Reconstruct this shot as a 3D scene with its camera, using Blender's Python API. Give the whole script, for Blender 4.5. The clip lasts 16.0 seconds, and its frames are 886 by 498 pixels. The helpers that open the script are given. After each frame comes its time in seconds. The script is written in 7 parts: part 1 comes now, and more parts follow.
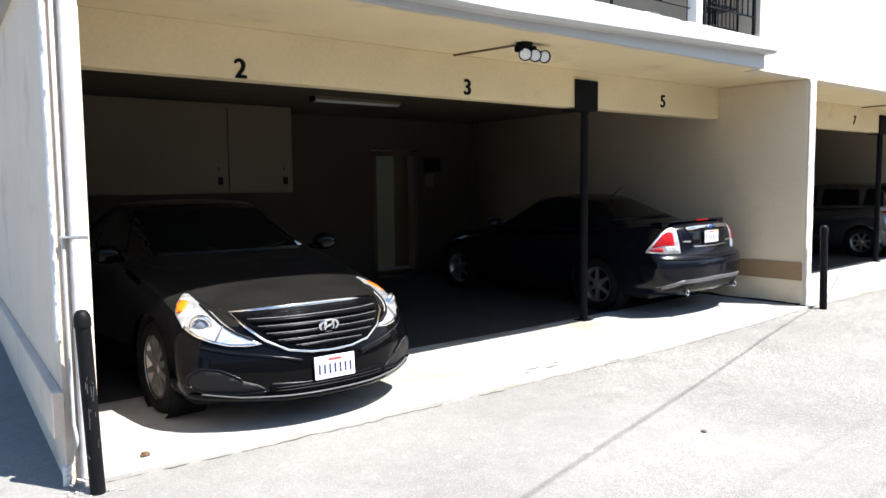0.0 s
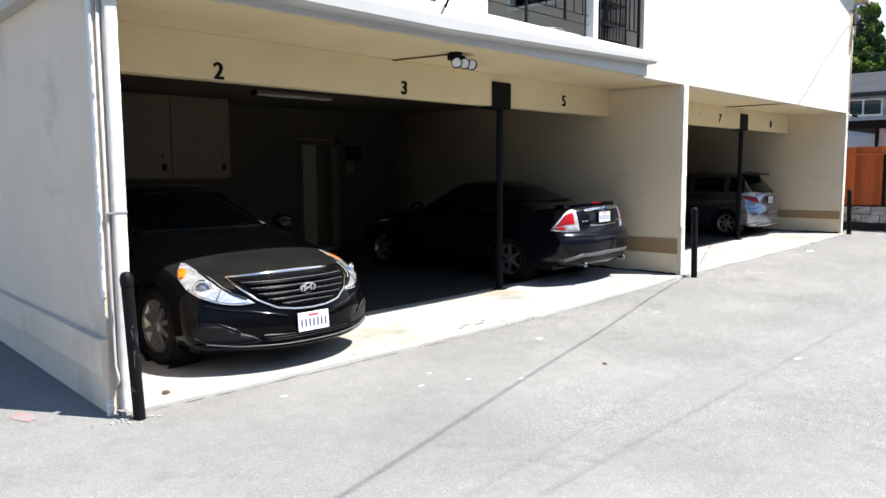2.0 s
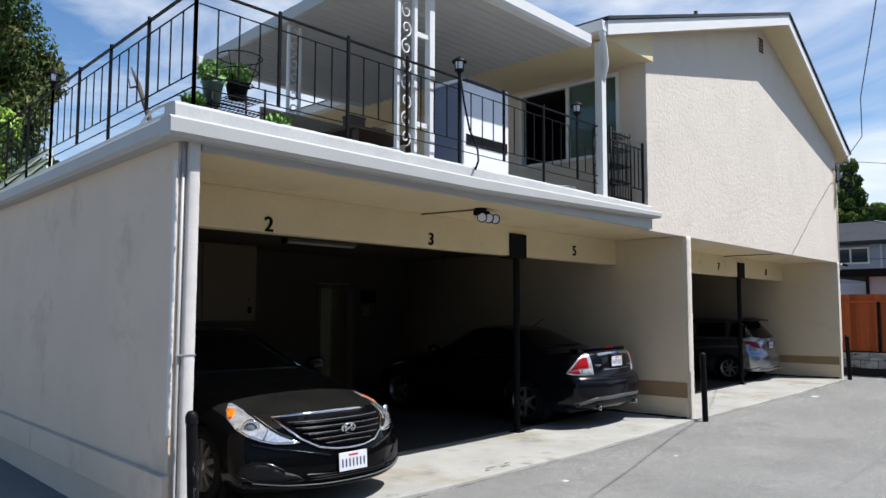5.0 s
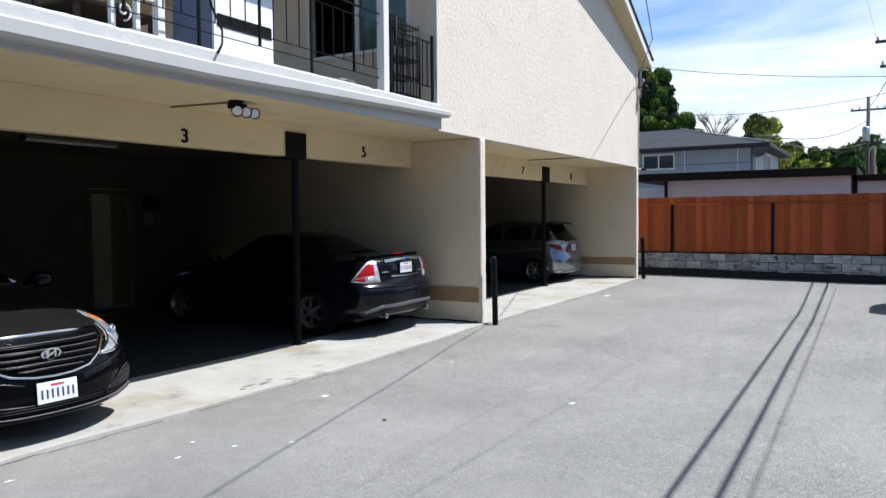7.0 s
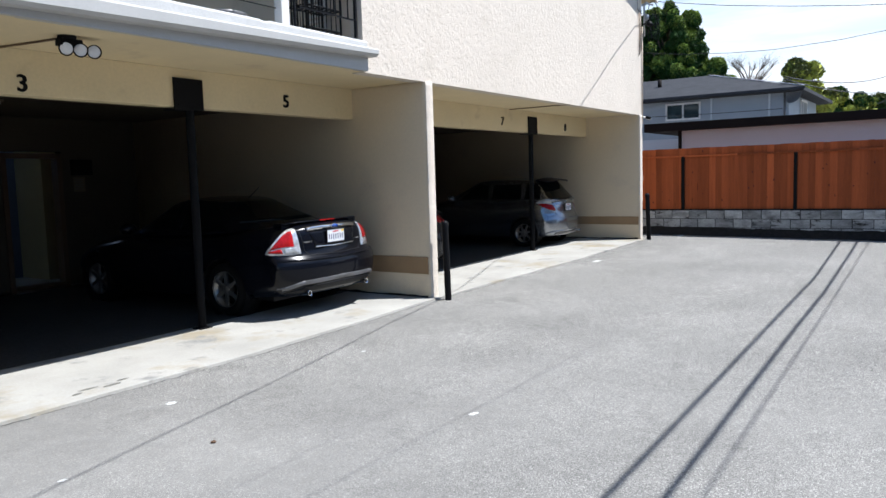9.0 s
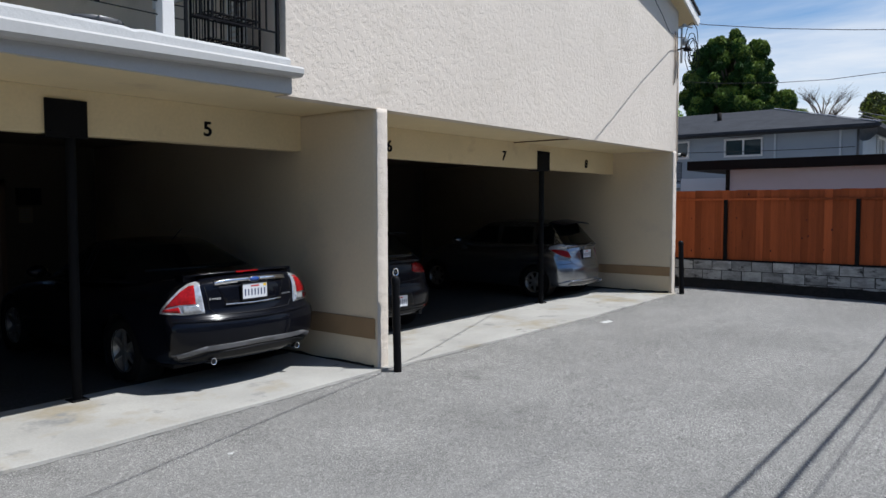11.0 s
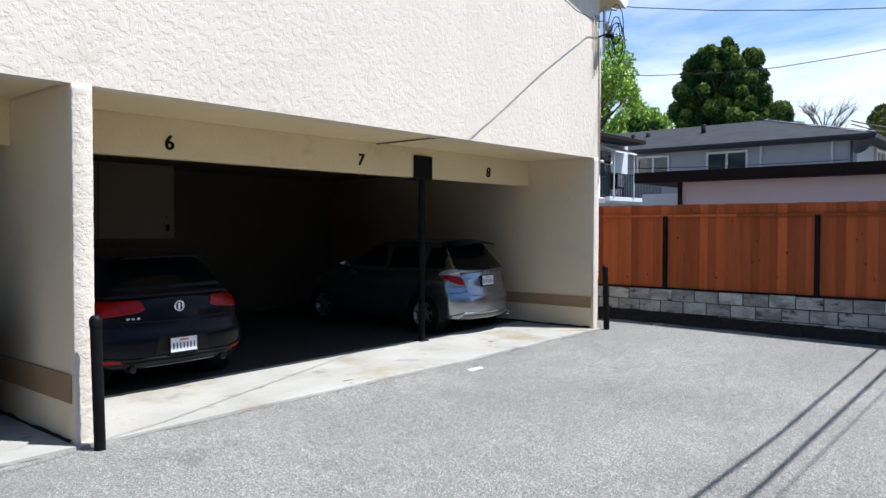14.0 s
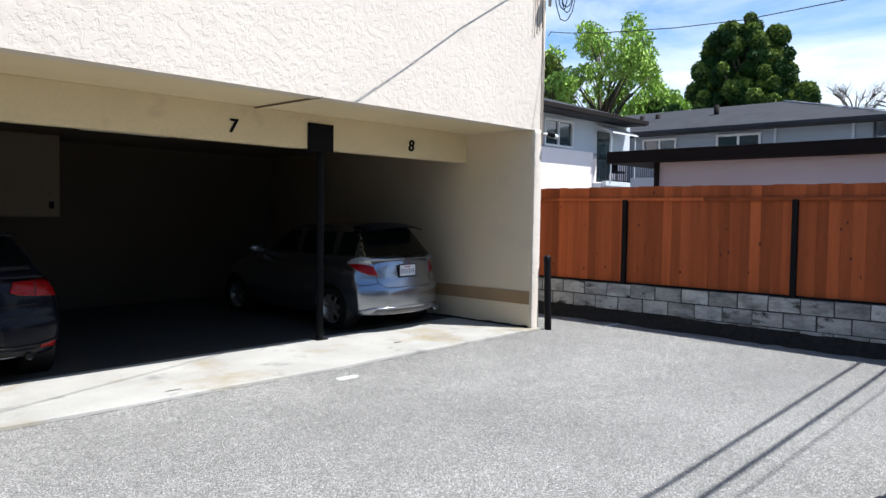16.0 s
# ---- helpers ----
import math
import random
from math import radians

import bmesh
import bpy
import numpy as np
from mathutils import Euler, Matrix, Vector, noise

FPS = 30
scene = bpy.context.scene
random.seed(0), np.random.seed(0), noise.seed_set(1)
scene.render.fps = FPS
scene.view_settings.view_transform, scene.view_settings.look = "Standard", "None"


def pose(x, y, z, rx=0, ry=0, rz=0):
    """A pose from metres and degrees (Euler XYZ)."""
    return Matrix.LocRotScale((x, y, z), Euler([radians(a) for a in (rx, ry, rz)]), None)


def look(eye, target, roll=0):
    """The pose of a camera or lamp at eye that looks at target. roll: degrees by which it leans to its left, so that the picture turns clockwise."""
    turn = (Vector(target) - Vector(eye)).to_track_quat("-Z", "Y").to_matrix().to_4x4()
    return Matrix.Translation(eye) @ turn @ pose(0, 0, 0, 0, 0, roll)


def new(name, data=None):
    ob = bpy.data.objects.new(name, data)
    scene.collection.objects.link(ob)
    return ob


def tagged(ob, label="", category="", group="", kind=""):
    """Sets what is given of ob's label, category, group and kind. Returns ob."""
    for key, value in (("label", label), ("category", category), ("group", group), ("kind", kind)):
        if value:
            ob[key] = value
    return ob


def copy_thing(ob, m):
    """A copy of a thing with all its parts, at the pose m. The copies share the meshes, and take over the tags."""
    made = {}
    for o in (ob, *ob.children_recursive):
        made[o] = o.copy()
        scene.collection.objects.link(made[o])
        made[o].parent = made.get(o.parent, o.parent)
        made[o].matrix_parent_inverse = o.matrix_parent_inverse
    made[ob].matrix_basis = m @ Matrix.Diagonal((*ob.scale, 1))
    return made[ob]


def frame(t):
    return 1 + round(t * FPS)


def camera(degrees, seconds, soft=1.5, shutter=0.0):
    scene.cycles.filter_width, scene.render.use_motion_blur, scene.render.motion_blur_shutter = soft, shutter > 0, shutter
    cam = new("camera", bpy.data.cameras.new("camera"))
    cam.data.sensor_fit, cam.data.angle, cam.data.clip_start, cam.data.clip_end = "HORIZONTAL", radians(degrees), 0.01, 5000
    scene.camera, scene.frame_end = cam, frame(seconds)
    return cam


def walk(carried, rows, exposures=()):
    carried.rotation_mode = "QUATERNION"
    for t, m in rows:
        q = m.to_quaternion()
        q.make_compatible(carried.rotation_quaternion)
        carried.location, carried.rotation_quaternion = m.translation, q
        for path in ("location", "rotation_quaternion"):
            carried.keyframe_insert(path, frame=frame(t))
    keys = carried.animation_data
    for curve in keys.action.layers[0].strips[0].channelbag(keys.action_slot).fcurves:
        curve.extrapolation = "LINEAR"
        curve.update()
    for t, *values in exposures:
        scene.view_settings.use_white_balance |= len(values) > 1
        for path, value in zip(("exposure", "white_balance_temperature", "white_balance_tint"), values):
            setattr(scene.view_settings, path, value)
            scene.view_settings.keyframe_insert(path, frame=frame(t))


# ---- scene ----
cam = camera(61.0, 16.0)
PATH = [
    (0, (-0.285, 0.074, 1.571), (0.960, 1.630, 1.400), -0.6),
    (0.5, (-0.563, -0.164, 1.575), (0.649, 1.415, 1.383), 0.4),
    (0.8, (-0.740, -0.260, 1.570), (0.644, 1.179, 1.456), 2.1),
    (1, (-0.857, -0.321, 1.566), (0.507, 1.130, 1.376), 1.8),
    (1.5, (-1.250, -0.419, 1.541), (0.181, 0.969, 1.378), -0.0),
    (2, (-1.489, -0.536, 1.578), (-0.039, 0.826, 1.371), -0.3),
    (2.5, (-1.758, -0.558, 1.596), (-0.290, 0.800, 1.573), 1.0),
    (3, (-2.000, -0.464, 1.621), (-0.522, 0.883, 1.660), 0.4),
    (3.2, (-2.092, -0.509, 1.626), (-0.678, 0.901, 1.736), 0.8),
    (5.3, (-2.104, -0.637, 1.627), (-0.615, 0.688, 1.796), 0.2),
    (5.5, (-2.057, -0.679, 1.655), (-0.517, 0.590, 1.790), -0.0),
    (6, (-1.783, -0.713, 1.601), (-0.217, 0.528, 1.680), 0.9),
    (6.5, (-1.396, -0.850, 1.604), (0.239, 0.300, 1.539), 1.1),
    (7, (-1.002, -0.860, 1.598), (0.710, 0.169, 1.518), -0.5),
    (7.5, (-0.507, -0.893, 1.549), (1.145, 0.232, 1.476), -0.4),
    (8, (0.042, -0.894, 1.528), (1.742, 0.155, 1.426), -0.6),
    (8.5, (0.545, -0.993, 1.556), (2.217, 0.101, 1.487), -2.6),
    (9, (1.070, -1.125, 1.566), (2.718, -0.007, 1.380), -1.7),
    (9.2, (1.290, -1.130, 1.583), (2.979, -0.065, 1.468), -0.4),
    (11.3, (3.643, -1.182, 1.760), (5.179, 0.095, 1.659), -0.2),
    (11.5, (3.873, -1.211, 1.753), (5.421, 0.052, 1.674), -0.6),
    (12, (4.419, -1.327, 1.724), (5.992, -0.092, 1.674), -1.4),
    (12.5, (4.987, -1.406, 1.726), (6.490, -0.087, 1.670), -2.3),
    (13, (5.561, -1.337, 1.690), (7.100, -0.062, 1.617), -0.2),
    (13.5, (6.132, -1.396, 1.697), (7.631, -0.072, 1.646), 0.8),
    (14, (6.659, -1.462, 1.695), (8.171, -0.154, 1.641), 0.1),
    (14.5, (7.200, -1.552, 1.674), (8.674, -0.200, 1.646), -1.0),
    (15, (7.768, -1.585, 1.708), (9.170, -0.161, 1.614), -0.7),
    (15.5, (8.348, -1.654, 1.684), (9.776, -0.256, 1.607), -0.2),
    (16, (9.005, -1.668, 1.634), (10.450, -0.288, 1.546), 0.9),
]
EXPOSURES = [(0.0, 1.62, 6480, 10), (1.0, 1.60, 6450, 10), (2.0, 1.32, 6430, 10), (3.2, 1.21, 6430, 10), (5.3, 0.50, 6180, 10), (6.0, 0.52, 6120, 10), (7.0, 0.73, 6120, 10), (9.2, 0.84, 6120, 10), (11.3, 0.21, 6080, 10), (12.5, 0.31, 6080, 10), (13.5, 0.58, 6080, 10), (14.5, 0.92, 6080, 10), (16.0, 0.92, 6150, 10)]
walk(cam, [(t, look(eye, target, roll)) for t, eye, target, roll in PATH], EXPOSURES)

# ---- light ----
SUN_WAY = Vector((-0.6, 1.0, -2.1)).normalized()
world = bpy.data.worlds.new("sky")
scene.world = world
world.use_nodes = True
wn = world.node_tree.nodes
sky = wn.new("ShaderNodeTexSky")
sky.sky_type, sky.sun_disc = "NISHITA", False
sky.sun_elevation, sky.sun_rotation = radians(61), radians(149)
sky.air_density, sky.dust_density, sky.ozone_density = 1.0, 0.2, 3.0
wn["Background"].inputs["Strength"].default_value = 0.061
# thin white cloud all over the sky
wl = world.node_tree.links
wtc, wmap, cloud = wn.new("ShaderNodeTexCoord"), wn.new("ShaderNodeMapping"), wn.new("ShaderNodeTexNoise")
wmap.inputs["Scale"].default_value = (1.6, 1.1, 4.5)
wmap.inputs["Rotation"].default_value = (0.15, 0.1, 0.6)
cloud.inputs["Scale"].default_value, cloud.inputs["Detail"].default_value, cloud.inputs["Roughness"].default_value = 1.6, 7.0, 0.6
cloud.inputs["Distortion"].default_value = 0.5
thin, mixed = wn.new("ShaderNodeMapRange"), wn.new("ShaderNodeMix")
thin.inputs[1].default_value, thin.inputs[2].default_value, thin.inputs[4].default_value = 0.54, 0.82, 0.85
mixed.data_type = "RGBA"
mixed.inputs[7].default_value = (12.0, 12.2, 12.4, 1.0)
wl.new(wtc.outputs["Generated"], wmap.inputs["Vector"])
wl.new(wmap.outputs[0], cloud.inputs["Vector"])
# the cloud lies thicker over the eastern sky
east, axes = wn.new("ShaderNodeMath"), wn.new("ShaderNodeSeparateXYZ")
east.operation = "MULTIPLY_ADD"
east.inputs[1].default_value = 0.29
wl.new(wtc.outputs["Generated"], axes.inputs[0])
wl.new(axes.outputs[0], east.inputs[0])
wl.new(cloud.outputs[0], east.inputs[2])
wl.new(east.outputs[0], thin.inputs[0])
wl.new(thin.outputs[0], mixed.inputs[0])
deep = wn.new("ShaderNodeHueSaturation")
deep.inputs["Saturation"].default_value, deep.inputs["Value"].default_value = 1.12, 1.6
wl.new(sky.outputs[0], deep.inputs["Color"])
wl.new(deep.outputs[0], mixed.inputs[6])
wl.new(mixed.outputs[2], wn["Background"].inputs["Color"])
sun = new("sun", bpy.data.lights.new("sun", "SUN"))
sun.data.energy, sun.data.angle, sun.data.color = 5.0, radians(0.5), (1.0, 0.975, 0.94)
sun.matrix_world = SUN_WAY.to_track_quat("-Z", "Y").to_matrix().to_4x4()

# ---- materials ----
def mat(name, col, rough=0.6, metal=0.0, var=0.12, scale=2.0, fine=60.0, bump=0.0, bscale=None, coat=0.0, spots=None, piece=0.0, island=0.0, stretch=None, spec=0.5, spots2=None, knock=None):
    """A procedural surface: colour that varies at two scales, and fine relief."""
    m = bpy.data.materials.new(name)
    m.use_nodes = True
    n, lk = m.node_tree.nodes, m.node_tree.links
    b = n["Principled BSDF"]
    b.inputs["Roughness"].default_value, b.inputs["Metallic"].default_value = rough, metal
    b.inputs["Coat Weight"].default_value = coat
    b.inputs["Specular IOR Level"].default_value = spec
    b.inputs["Coat Roughness"].default_value = 0.04
    tc = n.new("ShaderNodeTexCoord")
    src = tc.outputs["Object"]
    if piece:
        # each piece takes its own stretch of the grain
        shift, sc = n.new("ShaderNodeVectorMath"), n.new("ShaderNodeVectorMath")
        sc.operation = "SCALE"
        sc.inputs[0].default_value = (31.0, 17.0, 23.0)
        lk.new(n.new("ShaderNodeObjectInfo").outputs["Random"], sc.inputs["Scale"])
        lk.new(src, shift.inputs[0])
        lk.new(sc.outputs[0], shift.inputs[1])
        src = shift.outputs[0]
    if stretch:
        mp = n.new("ShaderNodeMapping")
        mp.inputs["Scale"].default_value = stretch
        lk.new(src, mp.inputs["Vector"])
        src = mp.outputs[0]

    def tex(sc, detail, rgh=0.55):
        t = n.new("ShaderNodeTexNoise")
        t.inputs["Scale"].default_value, t.inputs["Detail"].default_value, t.inputs["Roughness"].default_value = sc, detail, rgh
        lk.new(src, t.inputs["Vector"])
        return t.outputs[0]

    def mixc(fac, a, c):
        x = n.new("ShaderNodeMix")
        x.data_type = "RGBA"
        for sock, val in ((x.inputs[0], fac), (x.inputs[6], a), (x.inputs[7], c)):
            if isinstance(val, (tuple, list)):
                sock.default_value = (*val, 1.0)
            elif isinstance(val, (int, float)):
                sock.default_value = val
            else:
                lk.new(val, sock)
        return x.outputs[2]

    def ramp(fac, lo, hi):
        r = n.new("ShaderNodeMapRange")
        r.inputs[1].default_value, r.inputs[2].default_value = lo, hi
        lk.new(fac, r.inputs[0])
        return r.outputs[0]

    def tint(k):
        return tuple(min(1.0, max(0.0, c * k)) for c in col)

    big = ramp(tex(scale, 4), 0.3, 0.7)
    small = ramp(tex(fine, 3), 0.3, 0.7)
    c = mixc(big, tint(1 - var), tint(1 + var))
    c = mixc(0.35, c, mixc(small, tint(1 - 1.5 * var), tint(1 + 1.5 * var)))
    for sp in (spots, spots2):
        if sp:
            scol, ssc, lo, hi = sp
            c = mixc(ramp(tex(ssc, 5, 0.65), lo, hi), c, scol)
    if piece or island:
        if piece:
            src_r = n.new("ShaderNodeObjectInfo").outputs["Random"]
        else:
            src_r = n.new("ShaderNodeNewGeometry").outputs["Random Per Island"]
        hv = n.new("ShaderNodeHueSaturation")
        v = n.new("ShaderNodeMapRange")
        k = piece or island
        v.inputs[3].default_value, v.inputs[4].default_value = 1 - k, 1 + k
        lk.new(src_r, v.inputs[0])
        lk.new(v.outputs[0], hv.inputs["Value"])
        lk.new(c, hv.inputs["Color"])
        c = hv.outputs[0]
    lk.new(c, b.inputs["Base Color"])
    rr = n.new("ShaderNodeMapRange")
    rr.inputs[3].default_value, rr.inputs[4].default_value = max(0.02, rough * 0.85), min(1.0, rough * 1.15)
    lk.new(small, rr.inputs[0])
    lk.new(rr.outputs[0], b.inputs["Roughness"])
    if bump:
        bp = n.new("ShaderNodeBump")
        bp.inputs["Strength"].default_value, bp.inputs["Distance"].default_value = 1.0, bump
        height = tex(bscale or fine, 4, 0.6)
        if knock:
            # trowelled plateaus with crisp edges
            both = n.new("ShaderNodeMath")
            both.operation = "MULTIPLY_ADD"
            both.inputs[1].default_value = 0.35
            lk.new(tex(bscale * 3, 3, 0.6), both.inputs[0])
            lk.new(ramp(height, *knock), both.inputs[2])
            height = both.outputs[0]
        lk.new(height, bp.inputs["Height"])
        lk.new(bp.outputs[0], b.inputs["Normal"])
    return m


def glass_mat(name, col, rough=0.02):
    m = bpy.data.materials.new(name)
    m.use_nodes = True
    b = m.node_tree.nodes["Principled BSDF"]
    b.inputs["Base Color"].default_value = (*col, 1)
    b.inputs["Roughness"].default_value = rough
    b.inputs["Transmission Weight"].default_value = 0.9
    b.inputs["IOR"].default_value = 1.45
    return m


def asphalt_mat():
    """Worn asphalt: stones of many greys in a dark binder, ground smooth and pale where most cars turn."""
    m = bpy.data.materials.new("asphalt")
    m.use_nodes = True
    n, lk = m.node_tree.nodes, m.node_tree.links
    b = n["Principled BSDF"]
    b.inputs["Roughness"].default_value, b.inputs["Specular IOR Level"].default_value = 0.92, 0.25
    co = n.new("ShaderNodeTexCoord").outputs["Object"]

    def tex(sc, detail=3.0, rough=0.55):
        t = n.new("ShaderNodeTexNoise")
        t.inputs["Scale"].default_value, t.inputs["Detail"].default_value, t.inputs["Roughness"].default_value = sc, detail, rough
        lk.new(co, t.inputs["Vector"])
        return t.outputs[0]

    def span(src, a, c, lo, hi):
        r = n.new("ShaderNodeMapRange")
        for k, v in zip((1, 2, 3, 4), (a, c, lo, hi)):
            r.inputs[k].default_value = v
        lk.new(src, r.inputs[0])
        return r.outputs[0]

    def math_(op, a, c):
        x = n.new("ShaderNodeMath")
        x.operation = op
        for sock, v in zip(x.inputs, (a, c)):
            if isinstance(v, (int, float)):
                sock.default_value = v
            else:
                lk.new(v, sock)
        return x.outputs[0]

    def cells(sc):
        v = n.new("ShaderNodeTexVoronoi")
        v.inputs["Scale"].default_value = sc
        lk.new(co, v.inputs["Vector"])
        sep = n.new("ShaderNodeSeparateColor")
        lk.new(v.outputs["Color"], sep.inputs[0])
        return sep.outputs[0], v.outputs["Distance"]
    ax = n.new("ShaderNodeSeparateXYZ")
    lk.new(co, ax.inputs[0])
    # how much of the stone stands bare
    bare = span(math_("ADD", ax.outputs[0], span(tex(0.35, 4.0), 0.3, 0.7, -3.0, 3.0)), 2.5, 10.0, 0.22, 1.0)
    stone, hollow = cells(150.0)
    grit, _ = cells(320.0)
    speck = math_("ADD", span(stone, 0.0, 1.0, -0.55, 0.62), span(grit, 0.0, 1.0, -0.35, 0.35))
    pale = span(stone, 0.86, 0.97, 0.0, 0.9)
    speck = math_("ADD", speck, pale)
    value = math_("MULTIPLY_ADD", speck, bare)
    n_last = value.node
    n_last.inputs[2].default_value = 1.0
    patch_ = span(tex(0.55, 5.0, 0.6), 0.3, 0.7, 0.84, 1.14)
    fine = span(tex(7.0, 4.0, 0.65), 0.3, 0.7, 0.93, 1.07)
    value = math_("MULTIPLY", math_("MULTIPLY", value, patch_), fine)
    stain = span(tex(1.7, 5.0, 0.7), 0.60, 0.72, 1.0, 0.80)
    value = math_("MAXIMUM", math_("MULTIPLY", value, stain), 0.18)
    hue = n.new("ShaderNodeHueSaturation")
    hue.inputs["Color"].default_value = (0.186, 0.181, 0.169, 1.0)
    lk.new(value, hue.inputs["Value"])
    lk.new(hue.outputs[0], b.inputs["Base Color"])
    bp = n.new("ShaderNodeBump")
    bp.inputs["Strength"].default_value, bp.inputs["Distance"].default_value = 0.7, 0.006
    lk.new(math_("MULTIPLY", math_("ADD", hollow, tex(140.0, 2.0)), bare), bp.inputs["Height"])
    lk.new(bp.outputs[0], b.inputs["Normal"])
    return m


ASPHALT = asphalt_mat()
CONCRETE = mat("slab_concrete", (0.325, 0.315, 0.286), 0.85, var=0.18, scale=1.4, fine=50, bump=0.002, spots=((0.235, 0.190, 0.11), 0.9, 0.54, 0.74), spots2=((0.20, 0.197, 0.185), 1.9, 0.58, 0.68))
# slab concrete darkened to carry the shade under the cover
SHADE_FLOOR = mat("shade_dark_concrete", (0.027, 0.026, 0.0235), 0.75, var=0.25, scale=1.0, fine=40, bump=0.002, spots=((0.02, 0.019, 0.017), 1.1, 0.5, 0.68))
STUCCO = mat("cream_stucco", (0.585, 0.52, 0.442), 0.9, var=0.05, scale=1.0, fine=30, bump=0.0025, bscale=15, knock=(0.42, 0.54), spots=((0.52, 0.46, 0.38), 1.6, 0.55, 0.8))
STUCCO_SMOOTH = mat("cream_stucco_smooth", (0.61, 0.515, 0.37), 0.9, var=0.06, scale=1.0, fine=30, bump=0.002, bscale=30, spots=((0.50, 0.425, 0.33), 1.3, 0.56, 0.8))
STUCCO_FLAT = mat("cream_stucco_fine", (0.60, 0.495, 0.395), 0.9, var=0.07, scale=1.5, fine=60, bump=0.004, bscale=35, spots=((0.40, 0.32, 0.235), 1.1, 0.56, 0.78))
SOFFIT = mat("cream_soffit_paint", (0.64, 0.53, 0.325), 0.8, var=0.08, scale=1.3, fine=30, bump=0.002, spots=((0.47, 0.37, 0.24), 1.4, 0.60, 0.80))
# tan plaster taken near black so its colour holds the deep bays' shade
INNER = mat("shade_dark_plaster", (0.056, 0.043, 0.028), 0.9, var=0.10, scale=1.3, fine=30, bump=0.003)
BAND = mat("brown_band_paint", (0.26, 0.17, 0.09), 0.8, var=0.12, scale=3, bump=0.003, bscale=35)
GUTTER = mat("grey_white_gutter_paint", (0.40, 0.395, 0.38), 0.5, var=0.06, scale=2, bump=0.001, bscale=25)
WHITE_TRIM = mat("white_trim_paint", (0.64, 0.625, 0.60), 0.6, var=0.05, scale=2, bump=0.002, bscale=25, spots=((0.45, 0.42, 0.38), 6, 0.72, 0.8))
CURB_PAINT = mat("chipped_white_paint", (0.44, 0.44, 0.43), 0.8, var=0.10, scale=3, bump=0.004, bscale=20, spec=0.25, spots=((0.16, 0.15, 0.14), 9, 0.70, 0.735))
BLACK_IRON = mat("black_iron_paint", (0.006, 0.006, 0.007), 0.5, var=0.3, spec=0.1, scale=8, bump=0.001, bscale=90)
ROOF = mat("asphalt_shingle", (0.040, 0.042, 0.047), 0.95, var=0.25, scale=2, fine=40, bump=0.006, bscale=50, spec=0.15)
BLACK_PAINT = mat("black_paint", (0.007, 0.007, 0.0075), 0.7, var=0.2, spec=0.08)
REDWOOD = mat("redwood_boards", (0.335, 0.080, 0.024), 0.75, var=0.24, scale=2.0, fine=25, bump=0.002, piece=0.30, stretch=(1, 6, 0.6), spec=0.2, spots=((0.10, 0.02, 0.008), 3.2, 0.66, 0.74))
BLOCK = mat("grey_block", (0.40, 0.40, 0.385), 0.95, spec=0.2, var=0.28, scale=3.5, fine=30, bump=0.010, bscale=22, piece=0.22, stretch=(1, 0.7, 1.6), spots=((0.14, 0.142, 0.138), 2.2, 0.44, 0.66), spots2=((0.025, 0.025, 0.023), 3.4, 0.57, 0.66))

PAINT_BLACK = mat("black_car_paint", (0.003, 0.0035, 0.006), 0.20, var=0.15, scale=3, fine=200, coat=0.22, spec=0.12)
PAINT_GLOSS = mat("glossy_black_car_paint", (0.002, 0.002, 0.0024), 0.09, var=0.2, scale=2.5, fine=150, coat=0.10, spec=0.07)
PAINT_DUSTY = mat("dusty_black_car_paint", (0.010, 0.0097, 0.009), 0.30, var=0.35, scale=2.5, fine=150, coat=0.20, spec=0.12)
GRILLE_BLACK = mat("grille_black", (0.002, 0.002, 0.0025), 0.30, var=0.1, spec=0.06)
LAMP_BULB = mat("projector_lens", (0.16, 0.19, 0.24), 0.12, var=0.1, coat=1.0)
PAINT_DARK = mat("charcoal_car_paint", (0.003, 0.0038, 0.008), 0.28, metal=0.1, var=0.12, scale=3, fine=300, coat=0.08, spec=0.10)
PAINT_SILVER = mat("silver_blue_car_paint", (0.24, 0.255, 0.28), 0.25, metal=0.95, var=0.08, scale=3, fine=400, coat=0.5)
PLASTIC = mat("black_plastic", (0.007, 0.007, 0.008), 0.5, var=0.2, scale=6, spec=0.18, bump=0.0006, bscale=250)
SATIN = mat("grey_satin_plastic", (0.10, 0.10, 0.105), 0.4, var=0.15, scale=6)
CHROME = mat("chrome", (0.80, 0.81, 0.83), 0.09, metal=1.0, var=0.03)
LAMP_CLEAR = mat("clear_lamp", (0.66, 0.68, 0.70), 0.14, metal=0.6, var=0.38, scale=16, fine=40, coat=1.0, bump=0.004, bscale=38)
LAMP_RED = mat("red_lamp", (0.27, 0.006, 0.007), 0.15, var=0.40, scale=10, fine=40, spec=0.25, coat=0.15, bump=0.002, bscale=60)
LAMP_SMOKE = mat("smoked_clear_lamp", (0.30, 0.31, 0.33), 0.2, metal=0.2, var=0.3, scale=16, fine=40, coat=0.3, bump=0.003, bscale=38)
LAMP_RUBY = mat("dark_red_lamp", (0.20, 0.003, 0.004), 0.2, var=0.25, scale=14, fine=60, spec=0.15, coat=0.05, bump=0.002, bscale=60)
LAMP_AMBER = mat("amber_lamp", (0.85, 0.17, 0.01), 0.2, var=0.2, scale=14, coat=1.0)
CAR_GLASS = mat("tinted_car_glass", (0.002, 0.003, 0.003), 0.08, var=0.1, spec=0.10)
